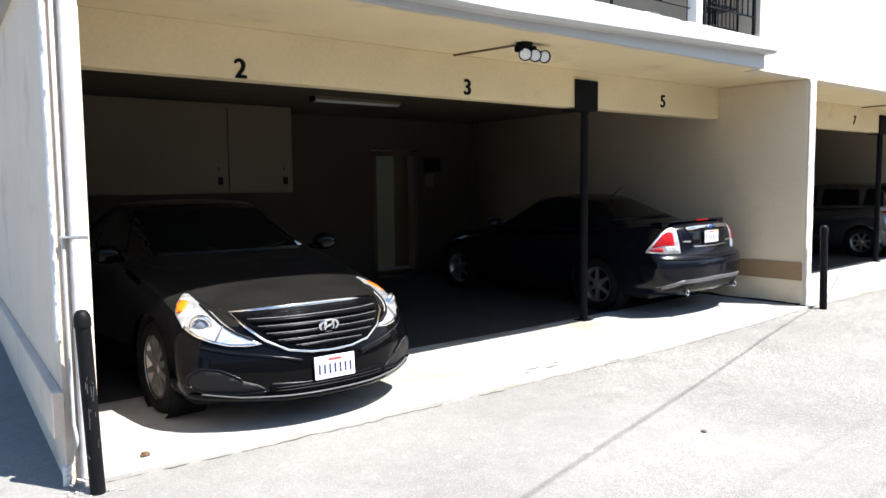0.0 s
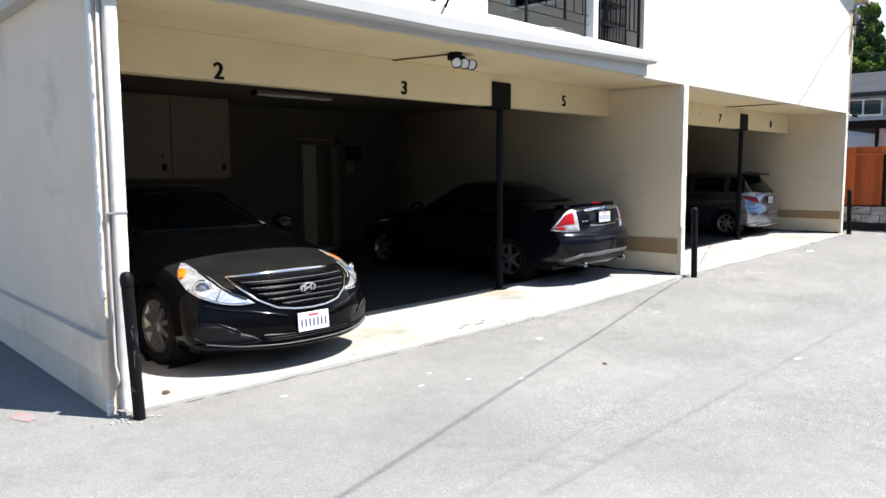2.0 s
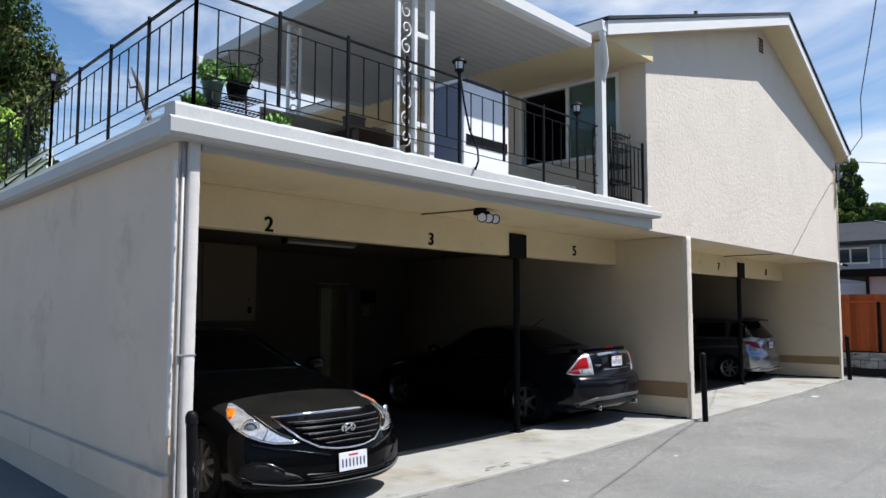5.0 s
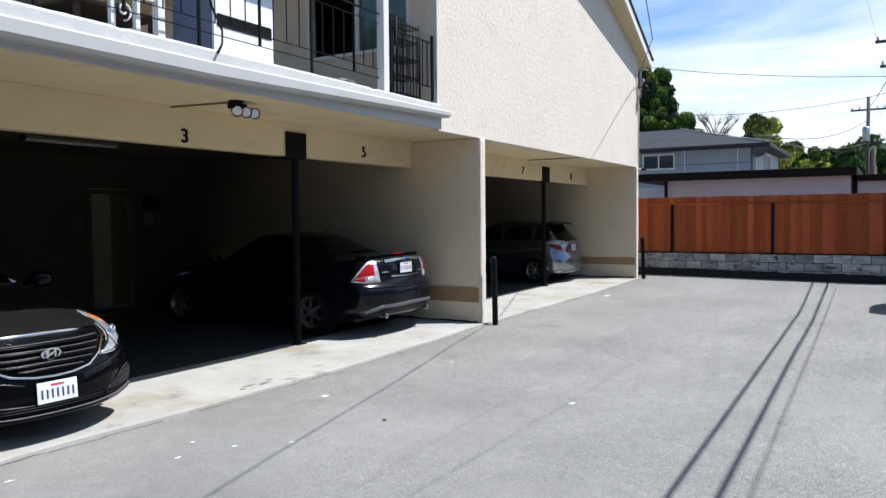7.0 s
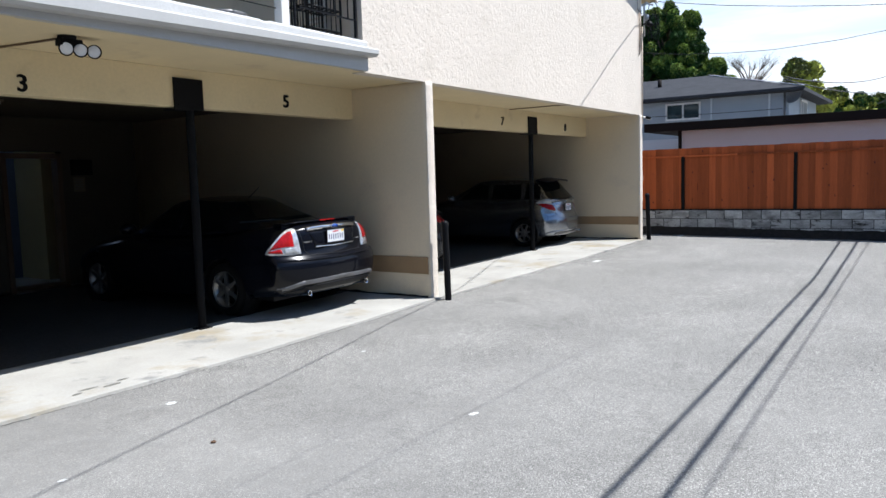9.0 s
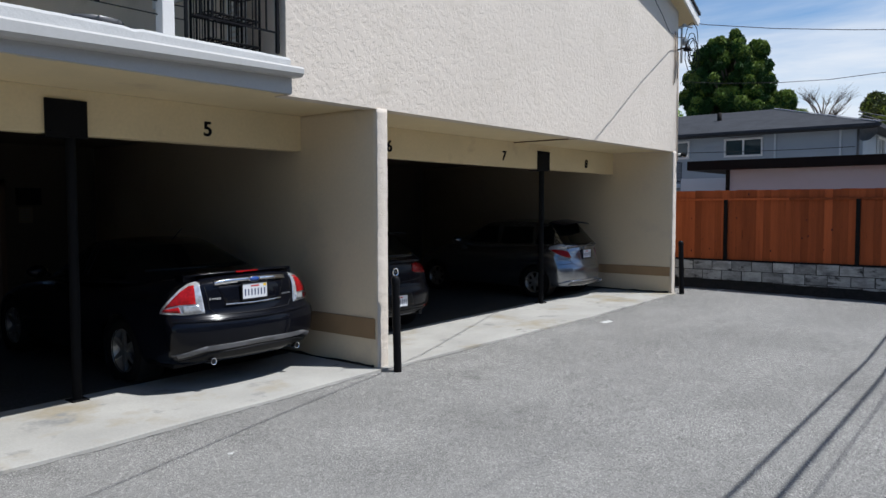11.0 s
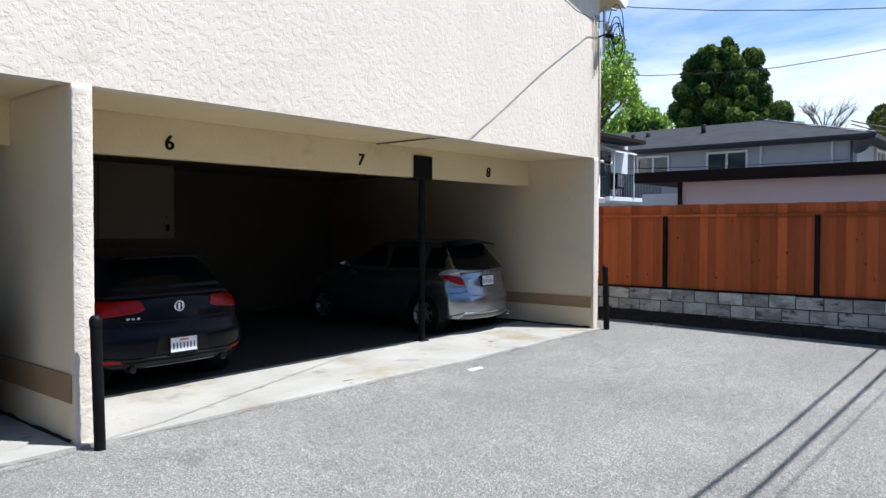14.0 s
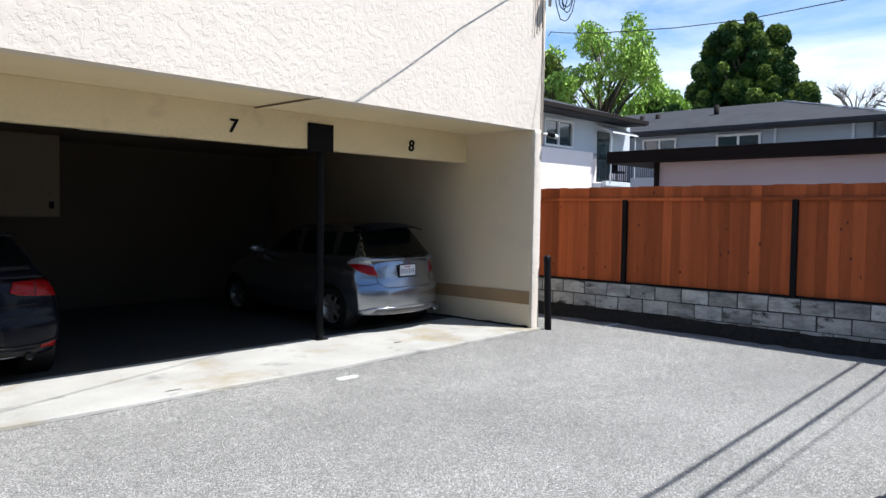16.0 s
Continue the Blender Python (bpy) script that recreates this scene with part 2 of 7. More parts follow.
TYRE = mat("tyre_rubber", (0.006, 0.006, 0.006), 0.85, var=0.2, scale=8, bump=0.002, bscale=80, spec=0.12)
ALLOY = mat("alloy_rim", (0.30, 0.295, 0.285), 0.35, metal=0.8, var=0.15, scale=10)
PLATE = mat("white_plate", (0.62, 0.63, 0.65), 0.5, var=0.04)
INK = mat("dark_blue_ink", (0.03, 0.04, 0.10), 0.5, var=0.1)
RED_INK = mat("red_ink", (0.45, 0.05, 0.05), 0.5, var=0.1)
YELLOW = mat("yellow_sticker", (0.75, 0.5, 0.03), 0.5, var=0.1)
BLUE_BADGE = mat("blue_enamel", (0.02, 0.06, 0.25), 0.2, var=0.1, coat=1.0)


# ---- mesh helpers ----
def mesh_ob(name, bm, material, parent=None, smooth=False):
    me = bpy.data.meshes.new(name)
    bm.normal_update()
    bm.to_mesh(me)
    bm.free()
    if smooth:
        for p in me.polygons:
            p.use_smooth = True
    for m in (material if isinstance(material, (list, tuple)) else [material]):
        me.materials.append(m)
    ob = new(name, me)
    if parent:
        ob.parent = parent
    return ob


def part(name, bm, material, parent, label="", smooth=False):
    """One part, whose mesh is given in the thing's own metres."""
    return tagged(mesh_ob(name, bm, material, parent, smooth), label)


def thing(name, label, category, at=(0, 0, 0), rz=0, group="", kind="", rx=0, ry=0):
    e = new(name)
    e.matrix_world = pose(*at, rx, ry, rz)
    e.empty_display_size = 0.2
    return tagged(e, label, category, group, kind)


def structure(name, bm, material, label="", category="", smooth=False):
    return tagged(mesh_ob(name, bm, material, None, smooth), label, category, "", "structure")


def box(bm, x0, x1, y0, y1, z0, z1, bevel=0.0, m=None, mi=0):
    tmp = bmesh.new()
    vs = [tmp.verts.new((x, y, z)) for x in (x0, x1) for y in (y0, y1) for z in (z0, z1)]
    for f in ((0, 1, 3, 2), (4, 6, 7, 5), (0, 4, 5, 1), (2, 3, 7, 6), (0, 2, 6, 4), (1, 5, 7, 3)):
        tmp.faces.new([vs[i] for i in f]).material_index = mi
    if bevel:
        bmesh.ops.bevel(tmp, geom=tmp.edges[:], offset=bevel, segments=2, profile=0.6, affect="EDGES")
    merge(bm, tmp, m)
    return bm


def merge(bm, tmp, m=None):
    if m is not None:
        tmp.transform(m)
    at = {}
    for v in tmp.verts:
        at[v] = bm.verts.new(v.co)
    for f in tmp.faces:
        try:
            g = bm.faces.new([at[v] for v in f.verts])
            g.material_index, g.smooth = f.material_index, f.smooth
        except ValueError:
            pass
    tmp.free()


def rod(bm, a, b, r, r2=None, n=10, caps=True):
    """A round bar from a to b."""
    a, b = Vector(a), Vector(b)
    q = (b - a).to_track_quat("Z", "Y")
    r2 = r if r2 is None else r2
    rings = []
    for p, rad in ((a, r), (b, r2)):
        rings.append([bm.verts.new(p + q @ Vector((rad * math.cos(k * math.tau / n), rad * math.sin(k * math.tau / n), 0))) for k in range(n)])
    for k in range(n):
        f = bm.faces.new((rings[0][k], rings[0][(k + 1) % n], rings[1][(k + 1) % n], rings[1][k]))
        f.smooth = True
    if caps:
        bm.faces.new(rings[0][::-1])
        bm.faces.new(rings[1])
    return bm


def bar(bm, a, b, w, h=None):
    """A square bar from a to b."""
    a, b = Vector(a), Vector(b)
    h = h or w
    q = (b - a).to_track_quat("Z", "Y")
    L = (b - a).length
    return box(bm, -w / 2, w / 2, -h / 2, h / 2, 0, L, m=Matrix.Translation(a) @ q.to_matrix().to_4x4())


def tube(bm, pts, r, n=8, caps=True):
    """A round tube along points."""
    pts = [Vector(p) for p in pts]
    rings, up = [], None
    for i, p in enumerate(pts):
        d = (pts[min(i + 1, len(pts) - 1)] - pts[max(i - 1, 0)]).normalized()
        if up is None:
            up = d.orthogonal().normalized()
        up = (up - d * up.dot(d))
        up = up.normalized() if up.length > 1e-6 else d.orthogonal().normalized()
        side = d.cross(up)
        rr = r[i] if isinstance(r, (list, tuple)) else r
        rings.append([bm.verts.new(p + rr * (math.cos(k * math.tau / n) * up + math.sin(k * math.tau / n) * side)) for k in range(n)])
    for a, b in zip(rings, rings[1:]):
        for k in range(n):
            f = bm.faces.new((a[k], a[(k + 1) % n], b[(k + 1) % n], b[k]))
            f.smooth = True
    if caps:
        bm.faces.new(rings[0][::-1])
        bm.faces.new(rings[-1])
    return bm


def lathe(bm, prof, n=16, at=(0, 0, 0), m=None):
    """A turned shape: (radius, height) pairs round z."""
    tmp = bmesh.new()
    rings = []
    for r, z in prof:
        rings.append([tmp.verts.new((r * math.cos(k * math.tau / n) + at[0], r * math.sin(k * math.tau / n) + at[1], z + at[2])) for k in range(n)] if r > 1e-5 else [tmp.verts.new((at[0], at[1], z + at[2]))])
    for a, b in zip(rings, rings[1:]):
        for k in range(n):
            va = a[k % len(a)], a[(k + 1) % len(a)]
            vb = b[k % len(b)], b[(k + 1) % len(b)]
            vs = []
            for v in (va[0], va[1], vb[1], vb[0]):
                if v not in vs:
                    vs.append(v)
            if len(vs) > 2:
                tmp.faces.new(vs).smooth = True
    merge(bm, tmp, m)
    return bm


def prism(bm, poly, y0, y1, axis="y", mi=0):
    """A polygon in the plane across the axis, drawn out from y0 to y1."""
    def at(u, v, w):
        return {"y": (u, w, v), "x": (w, u, v), "z": (u, v, w)}[axis]
    a = [bm.verts.new(at(u, v, y0)) for u, v in poly]
    b = [bm.verts.new(at(u, v, y1)) for u, v in poly]
    fs = [bm.faces.new(a), bm.faces.new(b[::-1])]
    n = len(poly)
    for i in range(n):
        fs.append(bm.faces.new((a[i], b[i], b[(i + 1) % n], a[(i + 1) % n])))
    for f in fs:
        f.material_index = mi
    bmesh.ops.recalc_face_normals(bm, faces=fs)
    return bm


def gz(x):
    """The ground's height: the drive rises gently to the far end."""
    return max(-0.065, 0.0135 * (min(x, 21.0) - 10.5))


# ---- ground and building shell ----
def make_ground():
    bm = bmesh.new()
    xs = [-600, -60, -6] + [-5 + i for i in range(26)] + [21, 24, 40, 90, 600]
    ys = [-600, -60, -12, -6, -3, 0, 2, 3.5, 4.6, 8, 12, 18, 40, 90, 600]
    g = [[bm.verts.new((x, y, gz(x) - 0.03 - (0.012 * max(0, min(4.6, 4.6 - y)) if y < 4.6 else 0))) for y in ys] for x in xs]
    for i in range(len(xs) - 1):
        for j in range(len(ys) - 1):
            bm.faces.new((g[i][j], g[i + 1][j], g[i + 1][j + 1], g[i][j + 1]))
    structure("ground", bm, ASPHALT, "worn pale grey asphalt of the driveway", "ground", True)


make_ground()


def make_slab():
    bm = bmesh.new()
    rnd = random.Random(4)
    xs = [0.66 + i * (17.5 - 0.66) / 60 for i in range(61)]
    line = [(0.6, 4.52), (3.0, 4.46), (6.5, 4.46), (9.0, 4.55), (11.5, 4.52), (14.0, 4.49), (17.6, 4.56)]
    front = [float(np.interp(x, [p[0] for p in line], [p[1] for p in line])) + 0.012 * math.sin(x * 3.1) + rnd.uniform(-0.01, 0.01) for x in xs]
    rows = [[bm.verts.new((x, f, gz(x) - 0.06)) for x, f in zip(xs, front)], [bm.verts.new((x, f + 0.005, gz(x) - 0.004)) for x, f in zip(xs, front)],
            [bm.verts.new((x, f + 0.02, gz(x))) for x, f in zip(xs, front)], [bm.verts.new((max(x, 0.70 + 0.08 * 1.5), 6.08, gz(x))) for x in xs]]
    for a, b in zip(rows, rows[1:]):
        for i in range(60):
            bm.faces.new((a[i], a[i + 1], b[i + 1], b[i]))
    structure("pavement", bm, CONCRETE, "stained pale concrete slab of the carport", "slab")


make_slab()
# stall floor beyond the joint, its dark colour standing for the carport's shade
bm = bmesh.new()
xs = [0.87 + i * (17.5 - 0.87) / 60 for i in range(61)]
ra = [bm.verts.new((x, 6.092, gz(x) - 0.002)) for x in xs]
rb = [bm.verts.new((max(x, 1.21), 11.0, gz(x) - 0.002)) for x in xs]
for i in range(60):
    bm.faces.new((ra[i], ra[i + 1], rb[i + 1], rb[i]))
structure("floor", bm, SHADE_FLOOR, "concrete stall floor, coloured dark to stand for shade", "floor")
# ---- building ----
# plank colour lowered to put the covered bays' shade into it
PLANK = mat("shade_dark_planks", (0.075, 0.056, 0.035), 0.85, var=0.15, scale=2, bump=0.002, stretch=(0.4, 4, 4), island=0.12)
BLUE_WALL = mat("blue_grey_paint", (0.10, 0.125, 0.18), 0.8, var=0.08)
PASSAGE = mat("dull_cream_paint", (0.29, 0.23, 0.12), 0.85, var=0.1, scale=1.5)
BROWN_WOOD = mat("brown_stained_wood", (0.085, 0.045, 0.022), 0.6, var=0.25, scale=4, stretch=(1, 1, 0.2))
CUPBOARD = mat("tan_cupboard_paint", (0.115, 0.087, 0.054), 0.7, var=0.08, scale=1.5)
STEEL = mat("galvanised_steel", (0.42, 0.43, 0.44), 0.45, metal=0.8, var=0.15, scale=12)
GLASS = glass_mat("window_glass", (0.50, 0.66, 0.60))
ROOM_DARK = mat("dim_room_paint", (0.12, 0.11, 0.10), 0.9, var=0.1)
BOARD_PAINT = mat("cream_white_board_paint", (0.56, 0.53, 0.50), 0.7, var=0.08, scale=3, bump=0.003, bscale=20, spots=((0.36, 0.31, 0.27), 5, 0.68, 0.78))
CURTAIN = mat("teal_curtain", (0.030, 0.070, 0.058), 0.8, var=0.2, scale=3, stretch=(8, 8, 0.5))
TUBE = mat("white_tube", (0.42, 0.42, 0.41), 0.3, var=0.03)
LENS_WHITE = mat("lamp_face", (0.75, 0.77, 0.8), 0.2, var=0.1, coat=1.0)
RUST = mat("rusty_conduit", (0.16, 0.11, 0.07), 0.7, metal=0.3, var=0.3, scale=15)


def S(name, material, label, *b, bevel=0.0, category=""):
    return structure(name, box(bmesh.new(), *b, bevel), material, label, category)


def ragged(bm, x0, x1, y0, y1, z0, z1, seed, amp=0.002, n=90):
    """A pier with trowelled, uneven front corners."""
    rnd = random.Random(seed)
    rings = []
    for k in range(n + 1):
        z = z0 + (z1 - z0) * k / n
        o = [rnd.uniform(-amp, amp) for _ in range(4)]
        rings.append([bm.verts.new(p) for p in ((x0, y1, z), (x0, y0 + min(0.06, (y1 - y0) * 0.8), z), (x0 + o[0] * 0.6, y0 + min(0.012, (y1 - y0) * 0.5), z), (x0 + 0.012 + o[0], y0 + o[1], z), (x1 - 0.012 + o[2], y0 + o[3], z), (x1 + o[2] * 0.6, y0 + min(0.012, (y1 - y0) * 0.5), z), (x1, y0 + min(0.06, (y1 - y0) * 0.8), z), (x1, y1, z))])
    for a, b in zip(rings, rings[1:]):
        for i in range(8):
            bm.faces.new((a[i], a[(i + 1) % 8], b[(i + 1) % 8], b[i])).smooth = True
    bm.faces.new(rings[0][::-1])
    bm.faces.new(rings[-1])
    bmesh.ops.recalc_face_normals(bm, faces=bm.faces[:])
    return bm


# carport walls
SKEW = 0.08


def askew(bm):
    """Turns a run along the side to the lot line, which is not square to the drive."""
    for v in bm.verts:
        v.co.x += SKEW * max(0.0, v.co.y - 4.62)
    return bm


structure("wall_left", askew(box(bmesh.new(), 0.62, 0.80, 4.612, 12.2, -0.3, 2.95)), STUCCO_FLAT, "cream stucco side wall of the carport", "wall")
for ya, yb in ((4.585, 7.9), (7.91, 12.2)):
    structure("plinth_band", askew(box(bmesh.new(), 0.56, 0.62, ya, yb, 0.19, 0.445, 0.008)), STUCCO_FLAT, "raised cream stucco band low on the side wall", "band")
structure("corner_board", ragged(bmesh.new(), 0.69, 0.785, 4.56, 4.612, -0.2, 2.95, 3, 0.002), BOARD_PAINT, "white painted corner board of the carport", "trim")
structure("corner_bead", ragged(bmesh.new(), 0.598, 0.625, 4.585, 4.62, 0.72, 2.74, 5, 0.004, 90), WHITE_TRIM, "ragged white corner bead on the stucco wall", "trim")
structure("corner_bead", ragged(bmesh.new(), 0.60, 0.640, 4.585, 4.62, -0.10, 0.02, 6, 0.012, 12), WHITE_TRIM, "broken white stucco at the foot of the corner", "trim")
# smooth normals stretched over the long faces darken both walls towards the back
structure("wall_divider", ragged(bmesh.new(), 9.225, 9.395, 4.625, 11.0, -0.12, 2.8445, 7), STUCCO_SMOOTH, "cream stucco wall between the carport bays", "wall")
structure("wall_right", ragged(bmesh.new(), 17.37, 17.54, 4.625, 11.0, -0.1, 2.8445, 9), STUCCO_SMOOTH, "cream stucco end wall of the carport", "wall")
for x0, x1, nm in ((9.227, 9.393, "dividing"), (17.372, 17.538, "end")):
    structure("wall_end_face", ragged(bmesh.new(), x0, x1, 4.606, 4.622, -0.12, 2.838, 11, 0.003, 60), STUCCO, "pebbled stucco end face of the " + nm + " wall", "wall")
for x, z0, z1, nm in ((9.222, 0.30, 0.53, "divider"), (17.367, 0.42, 0.60, "end")):
    S("bumper_band", BAND, "brown painted band along the carport wall", x - 0.012, x, 4.645, 11.0, z0, z1, bevel=0.003, category="band")

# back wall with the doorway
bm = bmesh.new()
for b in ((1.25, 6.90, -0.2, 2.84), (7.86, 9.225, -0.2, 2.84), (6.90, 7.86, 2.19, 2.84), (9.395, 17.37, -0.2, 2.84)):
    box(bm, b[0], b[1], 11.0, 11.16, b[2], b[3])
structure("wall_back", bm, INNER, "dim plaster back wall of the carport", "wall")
dz = gz(7.5)
door = thing("door_frame", "brown stained wooden doorway in the back wall", "doorway", (7.38, 11.0, dz), kind="structure")
for nm, b in (("jamb", (-0.48, -0.40, -0.03, 0.16, 0.0, 2.20)), ("jamb", (0.40, 0.48, -0.03, 0.16, 0.0, 2.20)), ("lintel", (-0.48, 0.48, -0.03, 0.16, 2.12, 2.20)), ("threshold", (-0.40, 0.40, 0.0, 0.18, 0.0, 0.10))):
    part(nm, box(bmesh.new(), *b, 0.006), BROWN_WOOD, door)
S("wall_yard", BLUE_WALL, "blue grey wall of the rear passage", 4.5, 8.06, 12.9, 13.05, -0.1, 2.6, category="wall")
S("wall_yard", PASSAGE, "dull cream wall of the rear passage", 8.06, 9.4, 12.0, 13.05, -0.1, 2.9, category="wall")
S("pavement_yard", CONCRETE, "concrete path behind the carport", 4.5, 9.2, 11.0, 13.0, -0.08, 0.0, category="path")

# beams, soffit and ceilings
S("beam_front", SOFFIT, "cream painted beam over the stalls", 0.80, 9.225, 5.87, 6.05, 2.43, 2.845, bevel=0.006, category="beam")
S("beam_front", SOFFIT, "cream painted beam over the stalls", 9.395, 17.37, 5.87, 6.05, 2.43, 2.845, bevel=0.006, category="beam")
bm = bmesh.new()
for x0, x1 in ((0.80, 9.225), (9.395, 17.37)):
    n = 60
    g = [[bm.verts.new((x0 + (x1 - x0) * i / n, 4.63 + j * 0.155, 2.845 + (0.006 * noise.noise(Vector((i * 0.35, j * 0.7, x0))) if 0 < j < 8 else 0))) for j in range(9)] for i in range(n + 1)]
    for i in range(n):
        for j in range(8):
            bm.faces.new((g[i][j], g[i][j + 1], g[i + 1][j + 1], g[i + 1][j])).smooth = True
structure("soffit", bm, SOFFIT, "cream plaster soffit under the deck edge", "soffit")
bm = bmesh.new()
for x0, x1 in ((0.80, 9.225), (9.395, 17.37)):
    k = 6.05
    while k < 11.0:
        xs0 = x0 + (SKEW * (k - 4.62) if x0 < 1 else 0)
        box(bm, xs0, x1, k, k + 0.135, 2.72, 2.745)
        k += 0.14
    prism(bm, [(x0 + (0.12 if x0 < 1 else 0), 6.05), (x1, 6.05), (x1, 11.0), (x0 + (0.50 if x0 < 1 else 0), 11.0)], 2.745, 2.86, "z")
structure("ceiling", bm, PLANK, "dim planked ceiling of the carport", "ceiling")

# deck edge, curb and deck floor
structure("deck_floor", prism(bmesh.new(), [(0.80, 4.72), (8.0, 4.72), (8.0, 12.2), (1.36, 12.2)], 2.96, 3.10, "z"), CONCRETE, "pale deck floor over the carport", "deck")
bm = bmesh.new()
prism(bm, [(4.655, 2.845), (4.575, 2.845), (4.575, 3.035), (4.655, 3.035)], 0.80, 8.03, "x")
structure("fascia_lower", bm, GUTTER, "grey white board under the gutter", "trim")
bm = bmesh.new()
prism(bm, [(4.60, 2.895), (4.475, 2.895), (4.44, 2.925), (4.44, 3.025), (4.46, 3.045), (4.60, 3.045)], 0.47, 3.9, "x")
old = set(bm.verts)
prism(bm, [(4.60, 2.895), (4.475, 2.895), (4.44, 2.925), (4.44, 3.025), (4.46, 3.045), (4.60, 3.045)], 3.9, 8.07, "x")
for v in bm.verts:
    # the edge climbs and thins towards the gable
    if v not in old and v.co.x > 6:
        v.co.z += 0.048 if v.co.z > 3.0 else 0.105
prism(bm, [(0.62, 2.895), (0.505, 2.895), (0.47, 2.925), (0.47, 3.025), (0.49, 3.045), (0.62, 3.045)], 4.60, 12.3, "y")
structure("gutter_edge", askew(bm), GUTTER, "white painted metal edge of the deck", "trim")
bm = bmesh.new()
rnd = random.Random(12)
n = 90
prev = None
for i in range(n + 1):
    x = 0.56 + (8.0 - 0.56) * i / n
    o = rnd.uniform(-0.0015, 0.0015) - (rnd.uniform(0.006, 0.014) if rnd.random() < 0.06 else 0)
    ring = [bm.verts.new(p) for p in ((x, 4.72, 3.04), (x, 4.55, 3.04), (x, 4.555 + o * 0.5, 3.16 + o), (x, 4.57, 3.185 + o), (x, 4.72, 3.19 + o))]
    if prev:
        for k in range(4):
            bm.faces.new((prev[k], prev[k + 1], ring[k + 1], ring[k]))
    else:
        bm.faces.new(ring)
    prev = ring
bm.faces.new(prev[::-1])
bmesh.ops.recalc_face_normals(bm, faces=bm.faces[:])
structure("curb_front", bm, CURB_PAINT, "white painted deck curb with chipped edge", "curb")
structure("curb_side", askew(box(bmesh.new(), 0.56, 0.78, 4.72, 12.2, 3.05, 3.125, 0.01)), WHITE_TRIM, "white painted deck curb along the side", "curb")

# upper storey
bm = bmesh.new()
prism(bm, [(8.0, 2.832), (17.54, 2.832), (17.54, 5.60), (12.9, 7.33), (8.0, 5.86)], 4.62, 4.80)
structure("wall_gable", bm, STUCCO, "cream textured stucco gable wall", "wall")
bm = bmesh.new()
for b in ((8.0, 8.18, 4.80, 5.06, 3.10, 5.7), (8.0, 8.18, 6.95, 16.0, 3.10, 5.7), (8.0, 8.18, 5.06, 6.95, 5.30, 5.7), (8.0, 8.18, 5.06, 6.95, 3.10, 4.03)):
    box(bm, *b)
structure("wall_deck", bm, STUCCO_FLAT, "cream stucco wall beside the deck", "wall")
S("wall_east", STUCCO, "cream stucco side wall of the upper storey", 17.36, 17.538, 4.80, 16.0, 2.832, 5.5, category="wall")
S("wall_north", STUCCO_FLAT, "plain rear wall of the upper storey", 8.0, 17.54, 16.0, 16.15, 2.832, 5.6, category="wall")
S("floor_upper", CONCRETE, "floor of the upper storey", 8.0, 17.54, 4.80, 16.0, 2.86, 2.98, category="floor")
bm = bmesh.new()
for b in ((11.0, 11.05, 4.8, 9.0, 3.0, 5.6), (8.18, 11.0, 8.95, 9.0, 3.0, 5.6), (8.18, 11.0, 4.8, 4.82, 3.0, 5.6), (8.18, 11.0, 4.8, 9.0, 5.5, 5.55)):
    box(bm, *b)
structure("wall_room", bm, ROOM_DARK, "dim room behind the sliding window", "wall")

# prow roof
XL, XR, XM, YE, YP = 6.55, 18.0, 12.9, 4.40, 4.10
ZL, ZR, ZM = 5.52, 5.50, 7.42


def roof_sheet(dz0, dz1, inset=0.0):
    bm = bmesh.new()
    pts = []
    for y, prow in ((YE + inset, YP + inset), (16.4, 16.4)):
        pts.append([(XL + inset, y, ZL), (XM, prow, ZM), (XR - inset, y, ZR)])
    a, b = ([[bm.verts.new((x, y, z + d)) for x, y, z in row] for row in pts] for d in (dz0, dz1))
    for k in range(2):
        bm.faces.new((b[0][k], b[0][k + 1], b[1][k + 1], b[1][k]))
        bm.faces.new((a[0][k], a[1][k], a[1][k + 1], a[0][k + 1]))
        for row in (0, 1):
            bm.faces.new((a[row][k], a[row][k + 1], b[row][k + 1], b[row][k]))
    for k in (0, 2):
        bm.faces.new((a[0][k], a[1][k], b[1][k], b[0][k]))
    bmesh.ops.recalc_face_normals(bm, faces=bm.faces[:])
    return bm


structure("roof", roof_sheet(0.0, 0.045, -0.03), ROOF, "dark shingle roof with a prow gable", "roof")
structure("roof_deck", roof_sheet(-0.16, -0.004, 0.03), SOFFIT, "cream boarded underside of the roof", "roof")
for x0, z0, x1, z1 in ((XL, ZL, XM, ZM), (XM, ZM, XR, ZR)):
    bm = bmesh.new()
    y0, y1 = (YE, YP) if x0 == XL else (YP, YE)
    q = [(x0, y0, z0 - 0.20), (x1, y1, z1 - 0.20), (x1, y1, z1 - 0.002), (x0, y0, z0 - 0.002)]
    a = [bm.verts.new(p) for p in q]
    b = [bm.verts.new((p[0], p[1] + 0.035, p[2])) for p in q]
    bm.faces.new(a)
    bm.faces.new(b[::-1])
    for k in range(4):
        bm.faces.new((a[k], b[k], b[(k + 1) % 4], a[(k + 1) % 4]))
    bmesh.ops.recalc_face_normals(bm, faces=bm.faces[:])
    structure("barge_board", bm, WHITE_TRIM, "white painted barge board of the gable", "trim")
S("eave_soffit", SOFFIT, "cream soffit of the roof overhang above the deck", 6.62, 8.0, 4.625, 16.0, 5.36, 5.39, category="soffit")
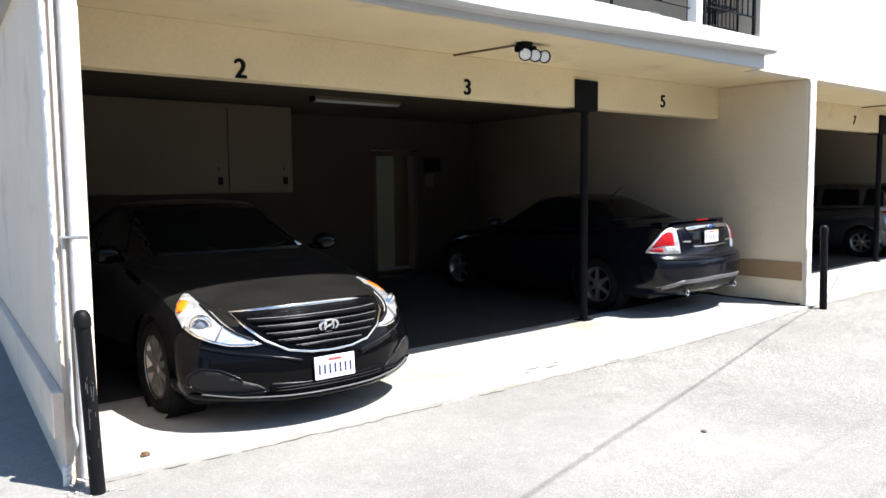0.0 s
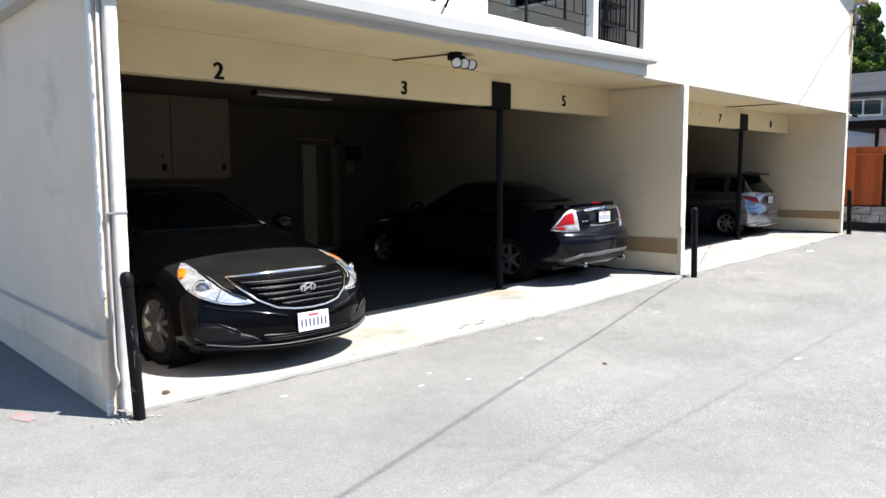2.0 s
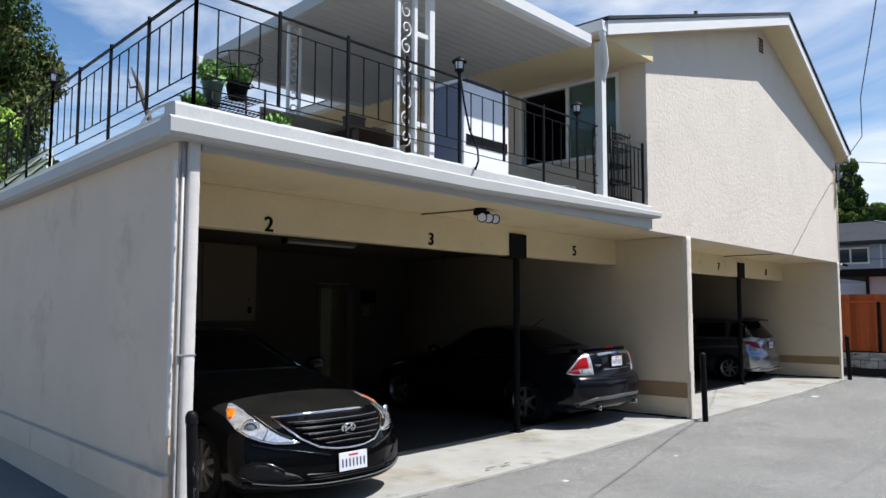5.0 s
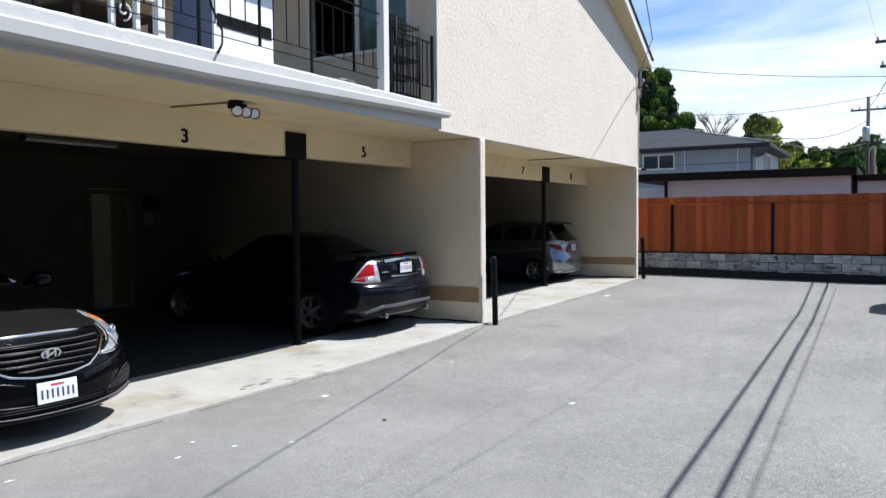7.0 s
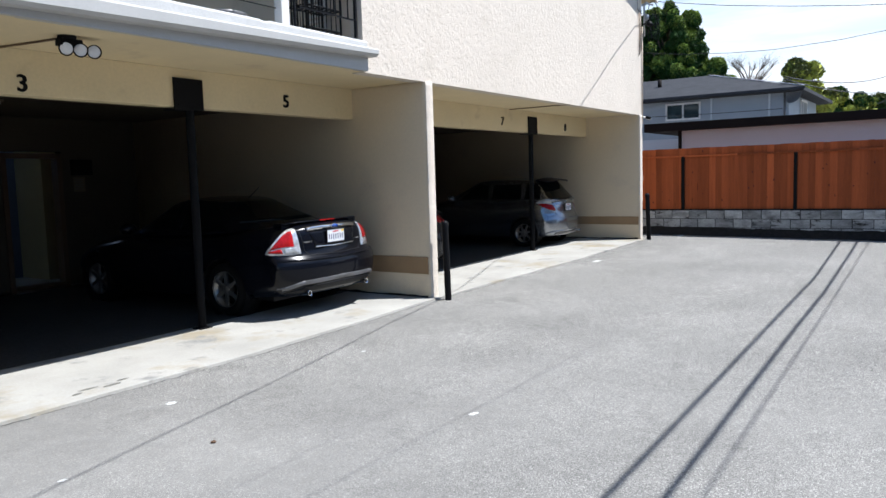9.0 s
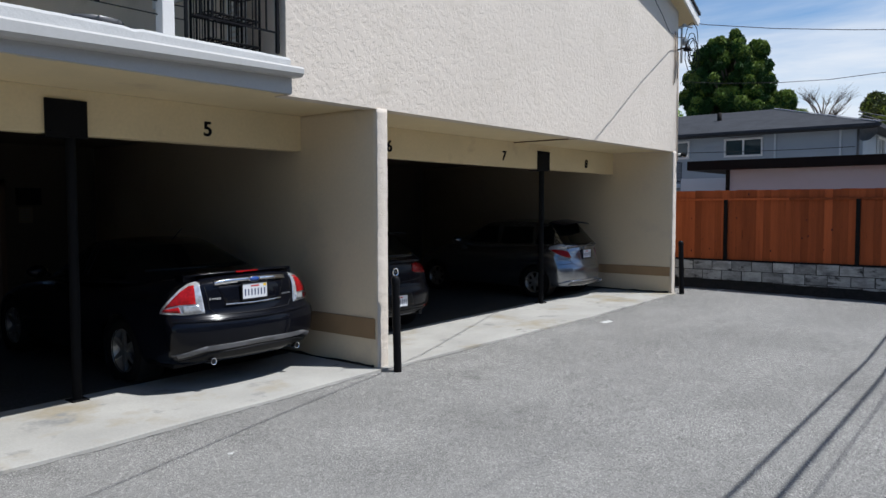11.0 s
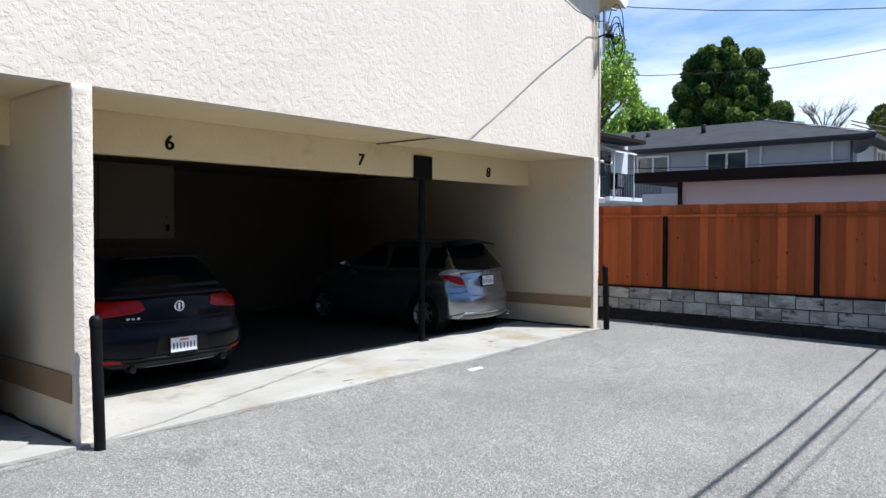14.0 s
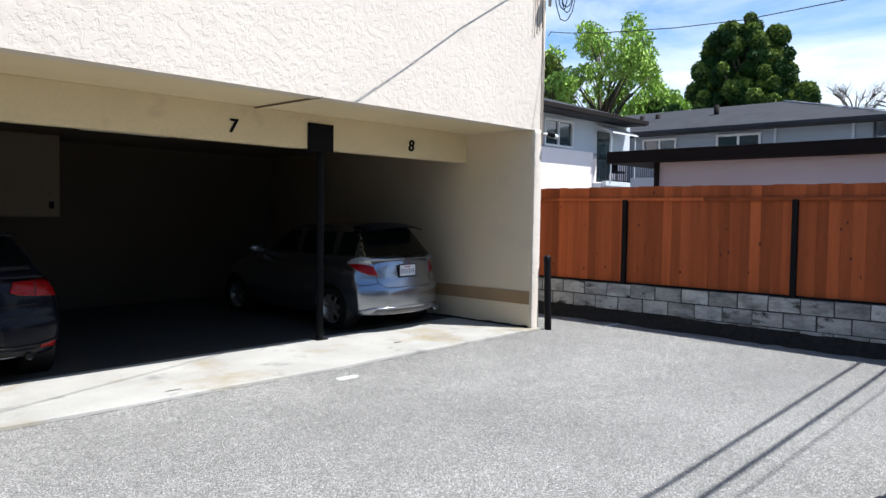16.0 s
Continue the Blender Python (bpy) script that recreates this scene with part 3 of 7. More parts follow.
structure("eave_return", prism(bmesh.new(), [(6.60, 5.34), (8.005, 5.34), (8.005, 5.78), (6.60, 5.36)], 4.50, 4.61), SOFFIT, "cream boxed end of the eave", "trim")
bm = bmesh.new()
prism(bm, [(XL + 0.02, 5.35), (XL - 0.10, 5.37), (XL - 0.12, 5.50), (XL + 0.02, 5.50)], YE + 0.02, 16.2, "y")
structure("gutter_eave", bm, WHITE_TRIM, "white eave gutter", "gutter")
bm = bmesh.new()
prism(bm, [(XR - 0.02, 5.33), (XR + 0.10, 5.35), (XR + 0.12, 5.47), (XR - 0.02, 5.47)], YE + 0.02, 16.2, "y")
structure("gutter_eave", bm, WHITE_TRIM, "white eave gutter", "gutter")
vent = thing("gable_vent", "small louvred vent in the stucco gable", "vent", (12.78, 4.62, 6.90))
part("frame", box(bmesh.new(), -0.13, 0.13, -0.012, 0.01, -0.17, 0.17), STUCCO_FLAT, vent)
for k in range(5):
    part("slat", box(bmesh.new(), -0.105, 0.105, -0.02, 0.004, -0.02, 0.012, m=pose(0, -0.008, -0.12 + k * 0.06, 30, 0, 0)), BLACK_PAINT, vent)
pipe = thing("roof_vent", "dark vent pipe standing on the roof ridge", "vent pipe", (11.6, 5.4, 7.0))
part("pipe", rod(bmesh.new(), (0, 0, 0), (0, 0, 0.45), 0.035), BLACK_PAINT, pipe)

# downspout and its post
sp = thing("downspout", "white downspout bending from the eave gutter", "downspout", (0, 0, 0))
part("pipe", tube(bmesh.new(), [(6.50, 4.46, 5.42), (6.52, 4.47, 5.30), (6.62, 4.50, 5.15), (6.73, 4.55, 5.0), (6.76, 4.60, 4.86), (6.765, 4.64, 4.76)], 0.042, 10), WHITE_TRIM, sp)
S("post_eave", WHITE_TRIM, "cream square post holding the eave", 6.705, 6.815, 4.60, 4.71, 3.19, 5.33, bevel=0.006, category="post")

# sliding window above the deck
sd = thing("window_deck", "white framed sliding window, half open, above the deck", "window", (8.0, 6.0, 4.03), kind="structure")
for nm, b in (("frame", (-0.03, 0.06, -0.94, -0.89, 0, 1.27)), ("frame", (-0.03, 0.06, 0.90, 0.95, 0, 1.27)), ("frame", (-0.03, 0.06, -0.89, 0.90, 1.22, 1.27)), ("frame", (-0.03, 0.06, -0.89, 0.90, 0, 0.05)), ("stile", (-0.01, 0.03, -0.03, 0.03, 0.05, 1.22))):
    part(nm, box(bmesh.new(), *b), WHITE_TRIM, sd)
pn = part("pane", box(bmesh.new(), 0.02, 0.026, -0.89, -0.03, 0.05, 1.22), GLASS, sd, "greenish glass pane")
pn.visible_shadow = False
part("curtain", box(bmesh.new(), 0.10, 0.12, -0.89, -0.03, 0.05, 1.22), CURTAIN, sd, "teal curtain behind the glass")

# posts and plates of the carport
for x in (6.54, 14.745):
    z = gz(x)
    po = thing("carport_post", "black painted steel post on the concrete slab", "post", (x, 5.94, z), group="carport posts")
    part("shaft", lathe(bmesh.new(), [(0.046, 0.0), (0.046, 2.44 - z)], 20), BLACK_PAINT, po)
    part("base_plate", box(bmesh.new(), -0.08, 0.08, -0.08, 0.08, 0, 0.012, 0.003), BLACK_PAINT, po)
    bx = thing("bracket_plate", "square black steel plate on the beam", "bracket", (x - 0.07, 5.865, 2.575), group="beam plates")
    part("plate", box(bmesh.new(), -0.19, 0.19, -0.022, 0.0, -0.165, 0.165, 0.003), BLACK_PAINT, bx)
    part("under_plate", box(bmesh.new(), -0.19, 0.19, -0.022, 0.19, -0.177, -0.166, 0.002), BLACK_PAINT, bx)
    for sx in (-1, 1):
        for sz in (-1, 1):
            part("bolt", rod(bmesh.new(), (sx * 0.14, -0.034, sz * 0.12), (sx * 0.14, -0.020, sz * 0.12), 0.012, n=6), BLACK_PAINT, bx)


def digit(text, x, z, size):
    cu = bpy.data.curves.new("digit", "FONT")
    cu.body, cu.size, cu.extrude, cu.shear = text, size, 0.004, 0.12 if text in "78" else 0.0
    cu.align_x, cu.align_y = "CENTER", "CENTER"
    tmp = bpy.data.objects.new("digit", cu)
    scene.collection.objects.link(tmp)
    dg = bpy.context.evaluated_depsgraph_get()
    one = bpy.data.meshes.new_from_object(tmp.evaluated_get(dg))
    bpy.data.objects.remove(tmp)
    # a bold stroke: the figure laid over itself with small shifts
    bm = bmesh.new()
    for k, (dx, dy) in enumerate(((-0.007, 0.0), (0.007, 0.0), (0.0, 0.004), (0.0, -0.004), (0.0, 0.0))):
        tmp = bmesh.new()
        tmp.from_mesh(one)
        merge(bm, tmp, Matrix.Translation((dx, dy, 0.0004 * k)))
    me = bpy.data.meshes.new("stall_number")
    bm.to_mesh(me)
    bm.free()
    me.materials.clear()
    me.materials.append(BLACK_PAINT)
    ob = new("stall_number", me)
    ob.matrix_world = pose(x, 5.866, z, 90, 0, 0)
    tagged(ob, "black painted stall number on the cream beam", "stall number", "stall numbers")


for t, x, z in (("2", 2.29, 2.505), ("3", 4.685, 2.53), ("5", 7.95, 2.585), ("6", 10.756, 2.582), ("7", 13.47, 2.595), ("8", 16.225, 2.585)):
    digit(t, x, z, 0.215)

# bollards
for x, y, lx, ly, r, h in ((0.727, 4.395, -0.028, 0.04, 0.040, 1.024), (9.338, 4.42, -0.02, 0.01, 0.044, 1.073), (17.62, 4.50, -0.01, 0.03, 0.048, 1.056)):
    bo = thing("bollard", "scuffed black steel bollard at the slab edge" if x < 1 else "black steel bollard beside the stucco wall", "bollard", (x, y, gz(x) - 0.04), group="bollards")
    m = Matrix.Shear("XY", 4, (lx, ly))
    part("tube", lathe(bmesh.new(), [(r, -0.05), (r, h - 0.06)], 22, m=m), BLACK_IRON, bo)
    part("cap", lathe(bmesh.new(), [(r + 0.005, h - 0.094), (r + 0.005, h - 0.049), (r - 0.002, h - 0.024), (r * 0.6, h - 0.006), (0, h)], 22, m=m), BLACK_IRON, bo)
    if x < 1:
        rnd = random.Random(2)
        bm = bmesh.new()
        for k in range(14):
            a, z = rnd.uniform(-2.9, -1.2), rnd.uniform(0.2, 0.65)
            p = Vector(((r + 0.001) * math.cos(a) + lx * z, (r + 0.001) * math.sin(a), z))
            q = Vector(((r + 0.001) * math.cos(a + rnd.uniform(-0.2, 0.2)) + lx * z, (r + 0.001) * math.sin(a), z + rnd.uniform(0.01, 0.06)))
            bar(bm, p, q, 0.003, 0.002)
        tagged(part("scratch_marks", bm, SATIN, bo, "bare metal scratches"), kind="stuff")

# spot lamp with three heads and its conduit
sl = thing("spot_lamp", "black floodlight with three white round heads under the soffit", "spot lamp", (4.65, 5.03, 2.843))
part("base", lathe(bmesh.new(), [(0.075, 0), (0.075, -0.02), (0.06, -0.028), (0, -0.028)], 18), BLACK_PAINT, sl)
part("sensor_box", box(bmesh.new(), -0.08, 0.11, -0.05, 0.05, -0.085, -0.025, 0.01), BLACK_PAINT, sl)
for dx, yaw in ((-0.02, -42), (0.095, -30), (0.21, -22)):
    part("arm", bar(bmesh.new(), (min(dx, 0.06), 0, -0.05), (dx, -0.02, -0.10), 0.02), BLACK_PAINT, sl)
    m = Matrix.Translation((dx, -0.03, -0.105)) @ pose(0, 0, 0, 104, 0, yaw)
    h = part("head", lathe(bmesh.new(), [(0, -0.07), (0.03, -0.065), (0.045, -0.03), (0.058, 0.03), (0.060, 0.045), (0.052, 0.045), (0.050, 0.035)], 20, m=m), BLACK_PAINT, sl)
    part("lens", lathe(bmesh.new(), [(0, 0.040), (0.03, 0.039), (0.051, 0.034)], 20, m=m), LENS_WHITE, h, "white round lens")
for x, y0, y1, dx in ((4.65, 5.08, 5.865, -0.14), (13.76, 4.62, 5.865, 0.0)):
    cd = thing("conduit", "thin rusty conduit along the soffit", "conduit", (x, y0, 2.833), group="conduits")
    part("pipe", rod(bmesh.new(), (0, 0, 0), (dx, y1 - y0, 0), 0.010), RUST, cd)
cd = thing("conduit", "thin grey conduit down the corner of the wall", "conduit", (0.660, 4.595, 0))
part("pipe", tube(bmesh.new(), [(0, 0, 2.94), (0, 0, 1.0), (0.004, 0, 0.25), (0.012, -0.012, 0.19), (0.012, -0.02, 0.15), (0.0, 0.0, 0.08)], 0.012), GUTTER, cd)
part("strap", box(bmesh.new(), -0.02, 0.125, -0.04, -0.012, 1.30, 1.312), STEEL, cd)

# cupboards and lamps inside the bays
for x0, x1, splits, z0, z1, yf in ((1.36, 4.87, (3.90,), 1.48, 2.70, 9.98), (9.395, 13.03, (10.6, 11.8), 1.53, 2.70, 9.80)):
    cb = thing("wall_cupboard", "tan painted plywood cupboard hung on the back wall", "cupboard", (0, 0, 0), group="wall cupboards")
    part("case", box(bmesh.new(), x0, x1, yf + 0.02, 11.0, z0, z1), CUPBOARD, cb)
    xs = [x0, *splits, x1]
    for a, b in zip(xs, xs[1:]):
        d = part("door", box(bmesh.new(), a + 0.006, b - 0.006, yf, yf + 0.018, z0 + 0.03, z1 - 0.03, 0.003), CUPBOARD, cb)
        bm = box(bmesh.new(), b - 0.20, b - 0.09, yf - 0.008, yf - 0.001, z0 + 0.36, z0 + 0.385)
        lathe(bm, [(0.025, 0), (0.025, 0.025), (0, 0.03)], 12, m=Matrix.Translation((b - 0.13, yf, z0 + 0.34)) @ pose(0, 0, 0, 90, 0, 0))
        part("hasp", bm, RUST, d, "dull steel hasp with padlock")
        part("number_tag", box(bmesh.new(), b - 0.155, b - 0.085, yf - 0.006, yf - 0.001, z0 + 0.12, z0 + 0.22), BLACK_PAINT, d, "small black tag")
for x0, x1, y in ((4.53, 5.90, 8.75), (12.7, 13.95, 8.3)):
    fl = thing("tube_lamp", "unlit fluorescent batten on the planked ceiling", "lamp", (x0, y, 2.72), group="tube lamps")
    part("batten", box(bmesh.new(), 0, x1 - x0, -0.06, 0.06, -0.035, 0, 0.006), CUPBOARD, fl)
    for dy in (-0.035, 0.035):
        part("tube", rod(bmesh.new(), (0.03, dy, -0.052), (x1 - x0 - 0.03, dy, -0.052), 0.016), TUBE, fl)
    part("end_cap", box(bmesh.new(), -0.012, 0.02, -0.06, 0.06, -0.07, 0, 0.004), BLACK_PAINT, fl)
pb = thing("fuse_box", "dark fuse box on the back wall", "fuse box", (8.18, 11.0, 1.93))
part("case", box(bmesh.new(), -0.17, 0.17, -0.09, 0, -0.13, 0.13, 0.008), BLACK_PAINT, pb)
pp = thing("notice", "pale paper notice pinned to the back wall", "notice", (8.15, 10.998, 1.65))
part("sheet", box(bmesh.new(), -0.10, 0.10, -0.003, 0, -0.12, 0.12), CUPBOARD, pp)
bm = bmesh.new()
for k in range(5):
    box(bm, -0.08, 0.08 - 0.03 * (k % 2), -0.005, -0.0035, 0.08 - k * 0.04, 0.09 - k * 0.04)
part("text_lines", bm, SATIN, pp, "grey bars")

# cable up the gable wall, the service head and its loops
rnd = random.Random(8)
sh = thing("service_head", "bundle of looped service cables on the gable corner", "cables", (17.58, 4.58, 4.95))
for k in range(7):
    r = rnd.uniform(0.08, 0.22)
    cx, cz = rnd.uniform(-0.03, 0.08), rnd.uniform(-0.35, 0.1)
    pts = [(cx + 0.14 + 0.25 * r * math.sin(a), -0.16 - 0.55 * r * math.sin(a) + rnd.uniform(-0.01, 0.01), cz + r * 1.6 * math.cos(a)) for a in [i * math.tau / 14 for i in range(15)]]
    part("loop", tube(bmesh.new(), pts, 0.007, 6), BLACK_IRON, sh)
for k in range(4):
    x = -0.12 - 0.05 * k
    part("drop", tube(bmesh.new(), [(x + rnd.uniform(-0.02, 0.02), 0.015, z) for z in (0.15, -0.2, -0.5, -0.72 - 0.05 * k)], 0.006, 6), STUCCO_FLAT if k % 2 else RUST, sh)
part("bracket", tube(bmesh.new(), [(-0.05, 0.02, 0.25), (0.05, -0.06, 0.30), (0.14, -0.16, 0.27)], 0.02, 8), STEEL, sh)
part("insulator", lathe(bmesh.new(), [(0, 0.09), (0.05, 0.06), (0.055, 0.0), (0.03, -0.06), (0, -0.07)], 14, (0.1, -0.03, 0.0)), STEEL, sh)
part("mast", tube(bmesh.new(), [(0.03, 0.0, -0.4), (0.03, 0.0, 0.25), (0.06, -0.02, 0.33), (0.12, -0.03, 0.34)], 0.022, 8), STEEL, sh)
part("riser", rod(bmesh.new(), (-0.055, 0.02, -2.3), (-0.055, 0.02, -0.2), 0.012), STUCCO_FLAT, sh)
wl_ = thing("wall_lamp", "dark domed lamp on the gable corner", "lamp", (17.50, 4.60, 4.78))
part("arm", rod(bmesh.new(), (0, 0.02, 0), (0.03, -0.10, 0.03), 0.015), BLACK_IRON, wl_)
part("dome", lathe(bmesh.new(), [(0, 0.05), (0.05, 0.03), (0.075, -0.02), (0.07, -0.05), (0, -0.045)], 16, (0.04, -0.16, 0.02)), BLACK_IRON, wl_)
wc = thing("wall_camera", "small white security camera on the wall corner", "camera", (17.62, 4.58, 2.79))
part("mount", rod(bmesh.new(), (-0.07, 0.03, 0), (0.03, -0.01, 0), 0.02), WHITE_TRIM, wc)
part("barrel", rod(bmesh.new(), (0.02, -0.02, 0.0), (0.14, -0.07, -0.03), 0.035, 0.03, 14), WHITE_TRIM, wc)
part("lens", rod(bmesh.new(), (0.141, -0.0705, -0.0305), (0.15, -0.074, -0.0325), 0.024), BLACK_PAINT, wc)
part("second_head", rod(bmesh.new(), (0.0, -0.03, 0.0), (-0.03, -0.13, -0.03), 0.033, 0.03, 14), BLACK_PAINT, wc)

# ---- cars ----
from mathutils.bvhtree import BVHTree

def curve(pts):
    """A smooth line through (u, v) pairs."""
    us = [p[0] for p in pts]

    def f(u):
        if u <= us[0]:
            return pts[0][1]
        if u >= us[-1]:
            return pts[-1][1]
        i = max(k for k in range(len(us) - 1) if us[k] <= u)
        t = (u - us[i]) / (us[i + 1] - us[i])
        v0, v1 = pts[i][1], pts[i + 1][1]
        m0 = (v1 - pts[i - 1][1]) / (us[i + 1] - us[i - 1]) if i > 0 else (v1 - v0) / (us[i + 1] - us[i])
        m1 = (pts[i + 2][1] - v0) / (us[i + 2] - us[i]) if i + 2 < len(us) else (v1 - v0) / (us[i + 1] - us[i])
        h = us[i + 1] - us[i]
        return (2 * t ** 3 - 3 * t ** 2 + 1) * v0 + (t ** 3 - 2 * t ** 2 + t) * h * m0 + (3 * t ** 2 - 2 * t ** 3) * v1 + (t ** 3 - t ** 2) * h * m1
    return f


def grid_box(nx, ny, nz, place):
    """The skin of a box of nx by ny by nz cells, each corner put by place(a, b, c), all from 0 to 1."""
    bm, at = bmesh.new(), {}

    def v(i, j, k):
        if (i, j, k) not in at:
            at[i, j, k] = bm.verts.new(place(i / nx, j / ny, k / nz))
        return at[i, j, k]
    for i in range(nx):
        for j in range(ny):
            for k, o in ((0, 1), (nz, 0)):
                q = [v(i, j, k), v(i + 1, j, k), v(i + 1, j + 1, k), v(i, j + 1, k)]
                bm.faces.new(q[::-1] if o else q)
    for i in range(nx):
        for k in range(nz):
            for j, o in ((0, 0), (ny, 1)):
                q = [v(i, j, k), v(i + 1, j, k), v(i + 1, j, k + 1), v(i, j, k + 1)]
                bm.faces.new(q[::-1] if o else q)
    for j in range(ny):
        for k in range(nz):
            for i, o in ((0, 1), (nx, 0)):
                q = [v(i, j, k), v(i, j + 1, k), v(i, j + 1, k + 1), v(i, j, k + 1)]
                bm.faces.new(q[::-1] if o else q)
    for f in bm.faces:
        f.smooth = True
    return bm


def car_shell(d):
    """The lower body of a car, nose at y = 0."""
    L, W = d["length"], d["half"]
    top, bot, pf, pr = curve(d["top"]), curve(d["bottom"]), curve(d["nose"]), curve(d["tail"])
    sect = curve(d["section"])
    plan = curve(d["plan"])

    def place(a, b, c):
        s = 2 * a - 1
        # cells lie closer together near the two ends
        bb = b
        y0 = bb * L
        z = bot(y0) + c * (top(y0) - bot(y0))
        w = W * plan(y0 / L) * sect(c)
        x = s * w
        e = abs(s) ** d.get("sweep", 2.4)
        yf = d["cf"] * e + pf(z)
        yr = L - d["cr"] * e - pr(z)
        y = yf + bb * (yr - yf)
        z2 = z - (d.get("drop", 0.045) * abs(s) ** 2.2 * c ** 3)
        return (x, y, z2)
    bm = grid_box(24, 84, 18, place)
    bmesh.ops.smooth_vert(bm, verts=bm.verts[:], factor=0.5, use_axis_x=True, use_axis_y=True, use_axis_z=True)
    bmesh.ops.smooth_vert(bm, verts=bm.verts[:], factor=0.5, use_axis_x=True, use_axis_y=True, use_axis_z=True)
    # wheel arches
    R = d["arch"]
    for ya in d["axles"]:
        zc = d["wheel"] + 0.01
        def far(p):
            return math.hypot(p.y - ya, p.z - zc)
        kill = [f for f in bm.faces if abs(f.calc_center_median().x) > 0.5 and all(far(v.co) < R for v in f.verts)]
        bmesh.ops.delete(bm, geom=kill, context="FACES")
        for v in bm.verts:
            r = far(v.co)
            if r < R and abs(v.co.x) > 0.5 and r > 1e-4:
                k = R / r
                v.co.y, v.co.z = ya + (v.co.y - ya) * k, zc + (v.co.z - zc) * k
    bmesh.ops.delete(bm, geom=[v for v in bm.verts if not v.link_faces], context="VERTS")
    return bm


def car_house(d):
    """The cabin with its roof."""
    (ya, yb, yc, yd), zb, H = d["house"], d["belt"], d["height"]
    zbelt = curve(zb)
    wb, wr = d["house_w"]
    arch = d.get("arc", 0.05)

    def place(a, b, c):
        s = 2 * a - 1
        e = abs(s) ** 2.5
        k = c ** 0.9
        y0 = ya + 0.16 * e + k * (yb - ya - 0.05 * e)
        y1 = yd - 0.12 * e + k * (yc - yd + 0.05 * e)
        y = y0 + b * (y1 - y0)
        w = wb + (wr - wb) * k ** 1.15
        w *= 1 - 0.10 * (2 * b - 1) ** 4
        zt = H - arch * ((2 * b - 1.0 - d.get("peak", 0.0)) ** 2) - 0.03 * s * s
        z0 = zbelt(y) - 0.06
        return (s * w, y, z0 + c * (zt - z0))
    bm = grid_box(20, 48, 12, place)
    for _ in range(2):
        bmesh.ops.smooth_vert(bm, verts=bm.verts[:], factor=0.5, use_axis_x=True, use_axis_y=True, use_axis_z=True)
    return bm


CORNER_SIN, CORNER_COS = math.sin(radians(40)), math.cos(radians(40))


def patch(tree, poly, way, eps=0.008, step=0.04, skirt=0.02, reach=None):
    """A panel of the outline poly laid upon the shell, seen along way: 'front', 'rear', 'left' or 'right'."""
    bm = bmesh.new()
    f = bm.faces.new([bm.verts.new((u, v, 0)) for u, v in poly])
    us, vs = [p[0] for p in poly], [p[1] for p in poly]
    for ax, lo, hi in ((0, min(us), max(us)), (1, min(vs), max(vs))):
        k = lo + step
        while k < hi - 1e-4:
            co, no = [0, 0, 0], [0, 0, 0]
            co[ax], no[ax] = k, 1
            bmesh.ops.bisect_plane(bm, geom=bm.verts[:] + bm.edges[:] + bm.faces[:], plane_co=co, plane_no=no)
            k += step
    corner = isinstance(way, tuple)
    if corner:
        # seen from a corner of the car: (side, end, the end's place along the car)
        side, end, y_end = way
        dv = Vector((-side * CORNER_SIN, end * CORNER_COS, 0))
        across = Vector((side * CORNER_COS, end * CORNER_SIN, 0))
    else:
        dv = Vector({"front": (0, 1, 0), "rear": (0, -1, 0), "left": (1, 0, 0), "right": (-1, 0, 0)}[way])
    last = None
    misses = []
    for v in bm.verts:
        u, w = v.co.x, v.co.y
        src = across * u + Vector((0, y_end, w)) - dv * 9 if corner else Vector((u, 0, w)) - dv * 9 if way in ("front", "rear") else Vector((0, u, w)) - dv * 9
        hit = tree.ray_cast(src, dv)[0]
        if hit is None:
            misses.append(v)
            v.co = src
        else:
            v.co = hit - dv * eps
    if reach and way in ("front", "rear"):
        # what would run far back along the flank is laid on the flank instead
        near = min((v.co.dot(dv) for v in bm.verts if v not in misses), default=0)
        for v in bm.verts:
            if v.co.dot(dv) > near + reach or v in misses:
                sx = 1 if v.co.x > 0 else -1
                src = Vector((sx * 9, (near + reach) * dv.y, v.co.z))
                hit = tree.ray_cast(src, Vector((-sx, 0, 0)))[0]
                if hit is not None:
                    v.co = hit + Vector((sx * eps, 0, 0))
                    misses = [q for q in misses if q is not v]
                elif v not in misses:
                    misses.append(v)
    good = [v for v in bm.verts if v not in misses]
    for v in misses:
        if good:
            g = min(good, key=lambda q: (q.co - v.co - dv * (q.co - v.co).dot(dv)).length)
            v.co = g.co.copy()
    edges = [e for e in bm.edges if len(e.link_faces) == 1]
    r = bmesh.ops.extrude_edge_only(bm, edges=edges)
    for v in r["geom"]:
        if isinstance(v, bmesh.types.BMVert):
            v.co += dv * skirt
    bmesh.ops.recalc_face_normals(bm, faces=bm.faces[:])
    # make the panel face outward
    s = sum((q.normal.dot(dv) * q.calc_area() for q in bm.faces), 0.0)
    if s > 0:
        bmesh.ops.reverse_faces(bm, faces=bm.faces[:])
    for q in bm.faces:
        q.smooth = abs(q.normal.dot(dv)) > 0.05
    return bm


def flip(poly):
    return [(-u, v) for u, v in poly][::-1]


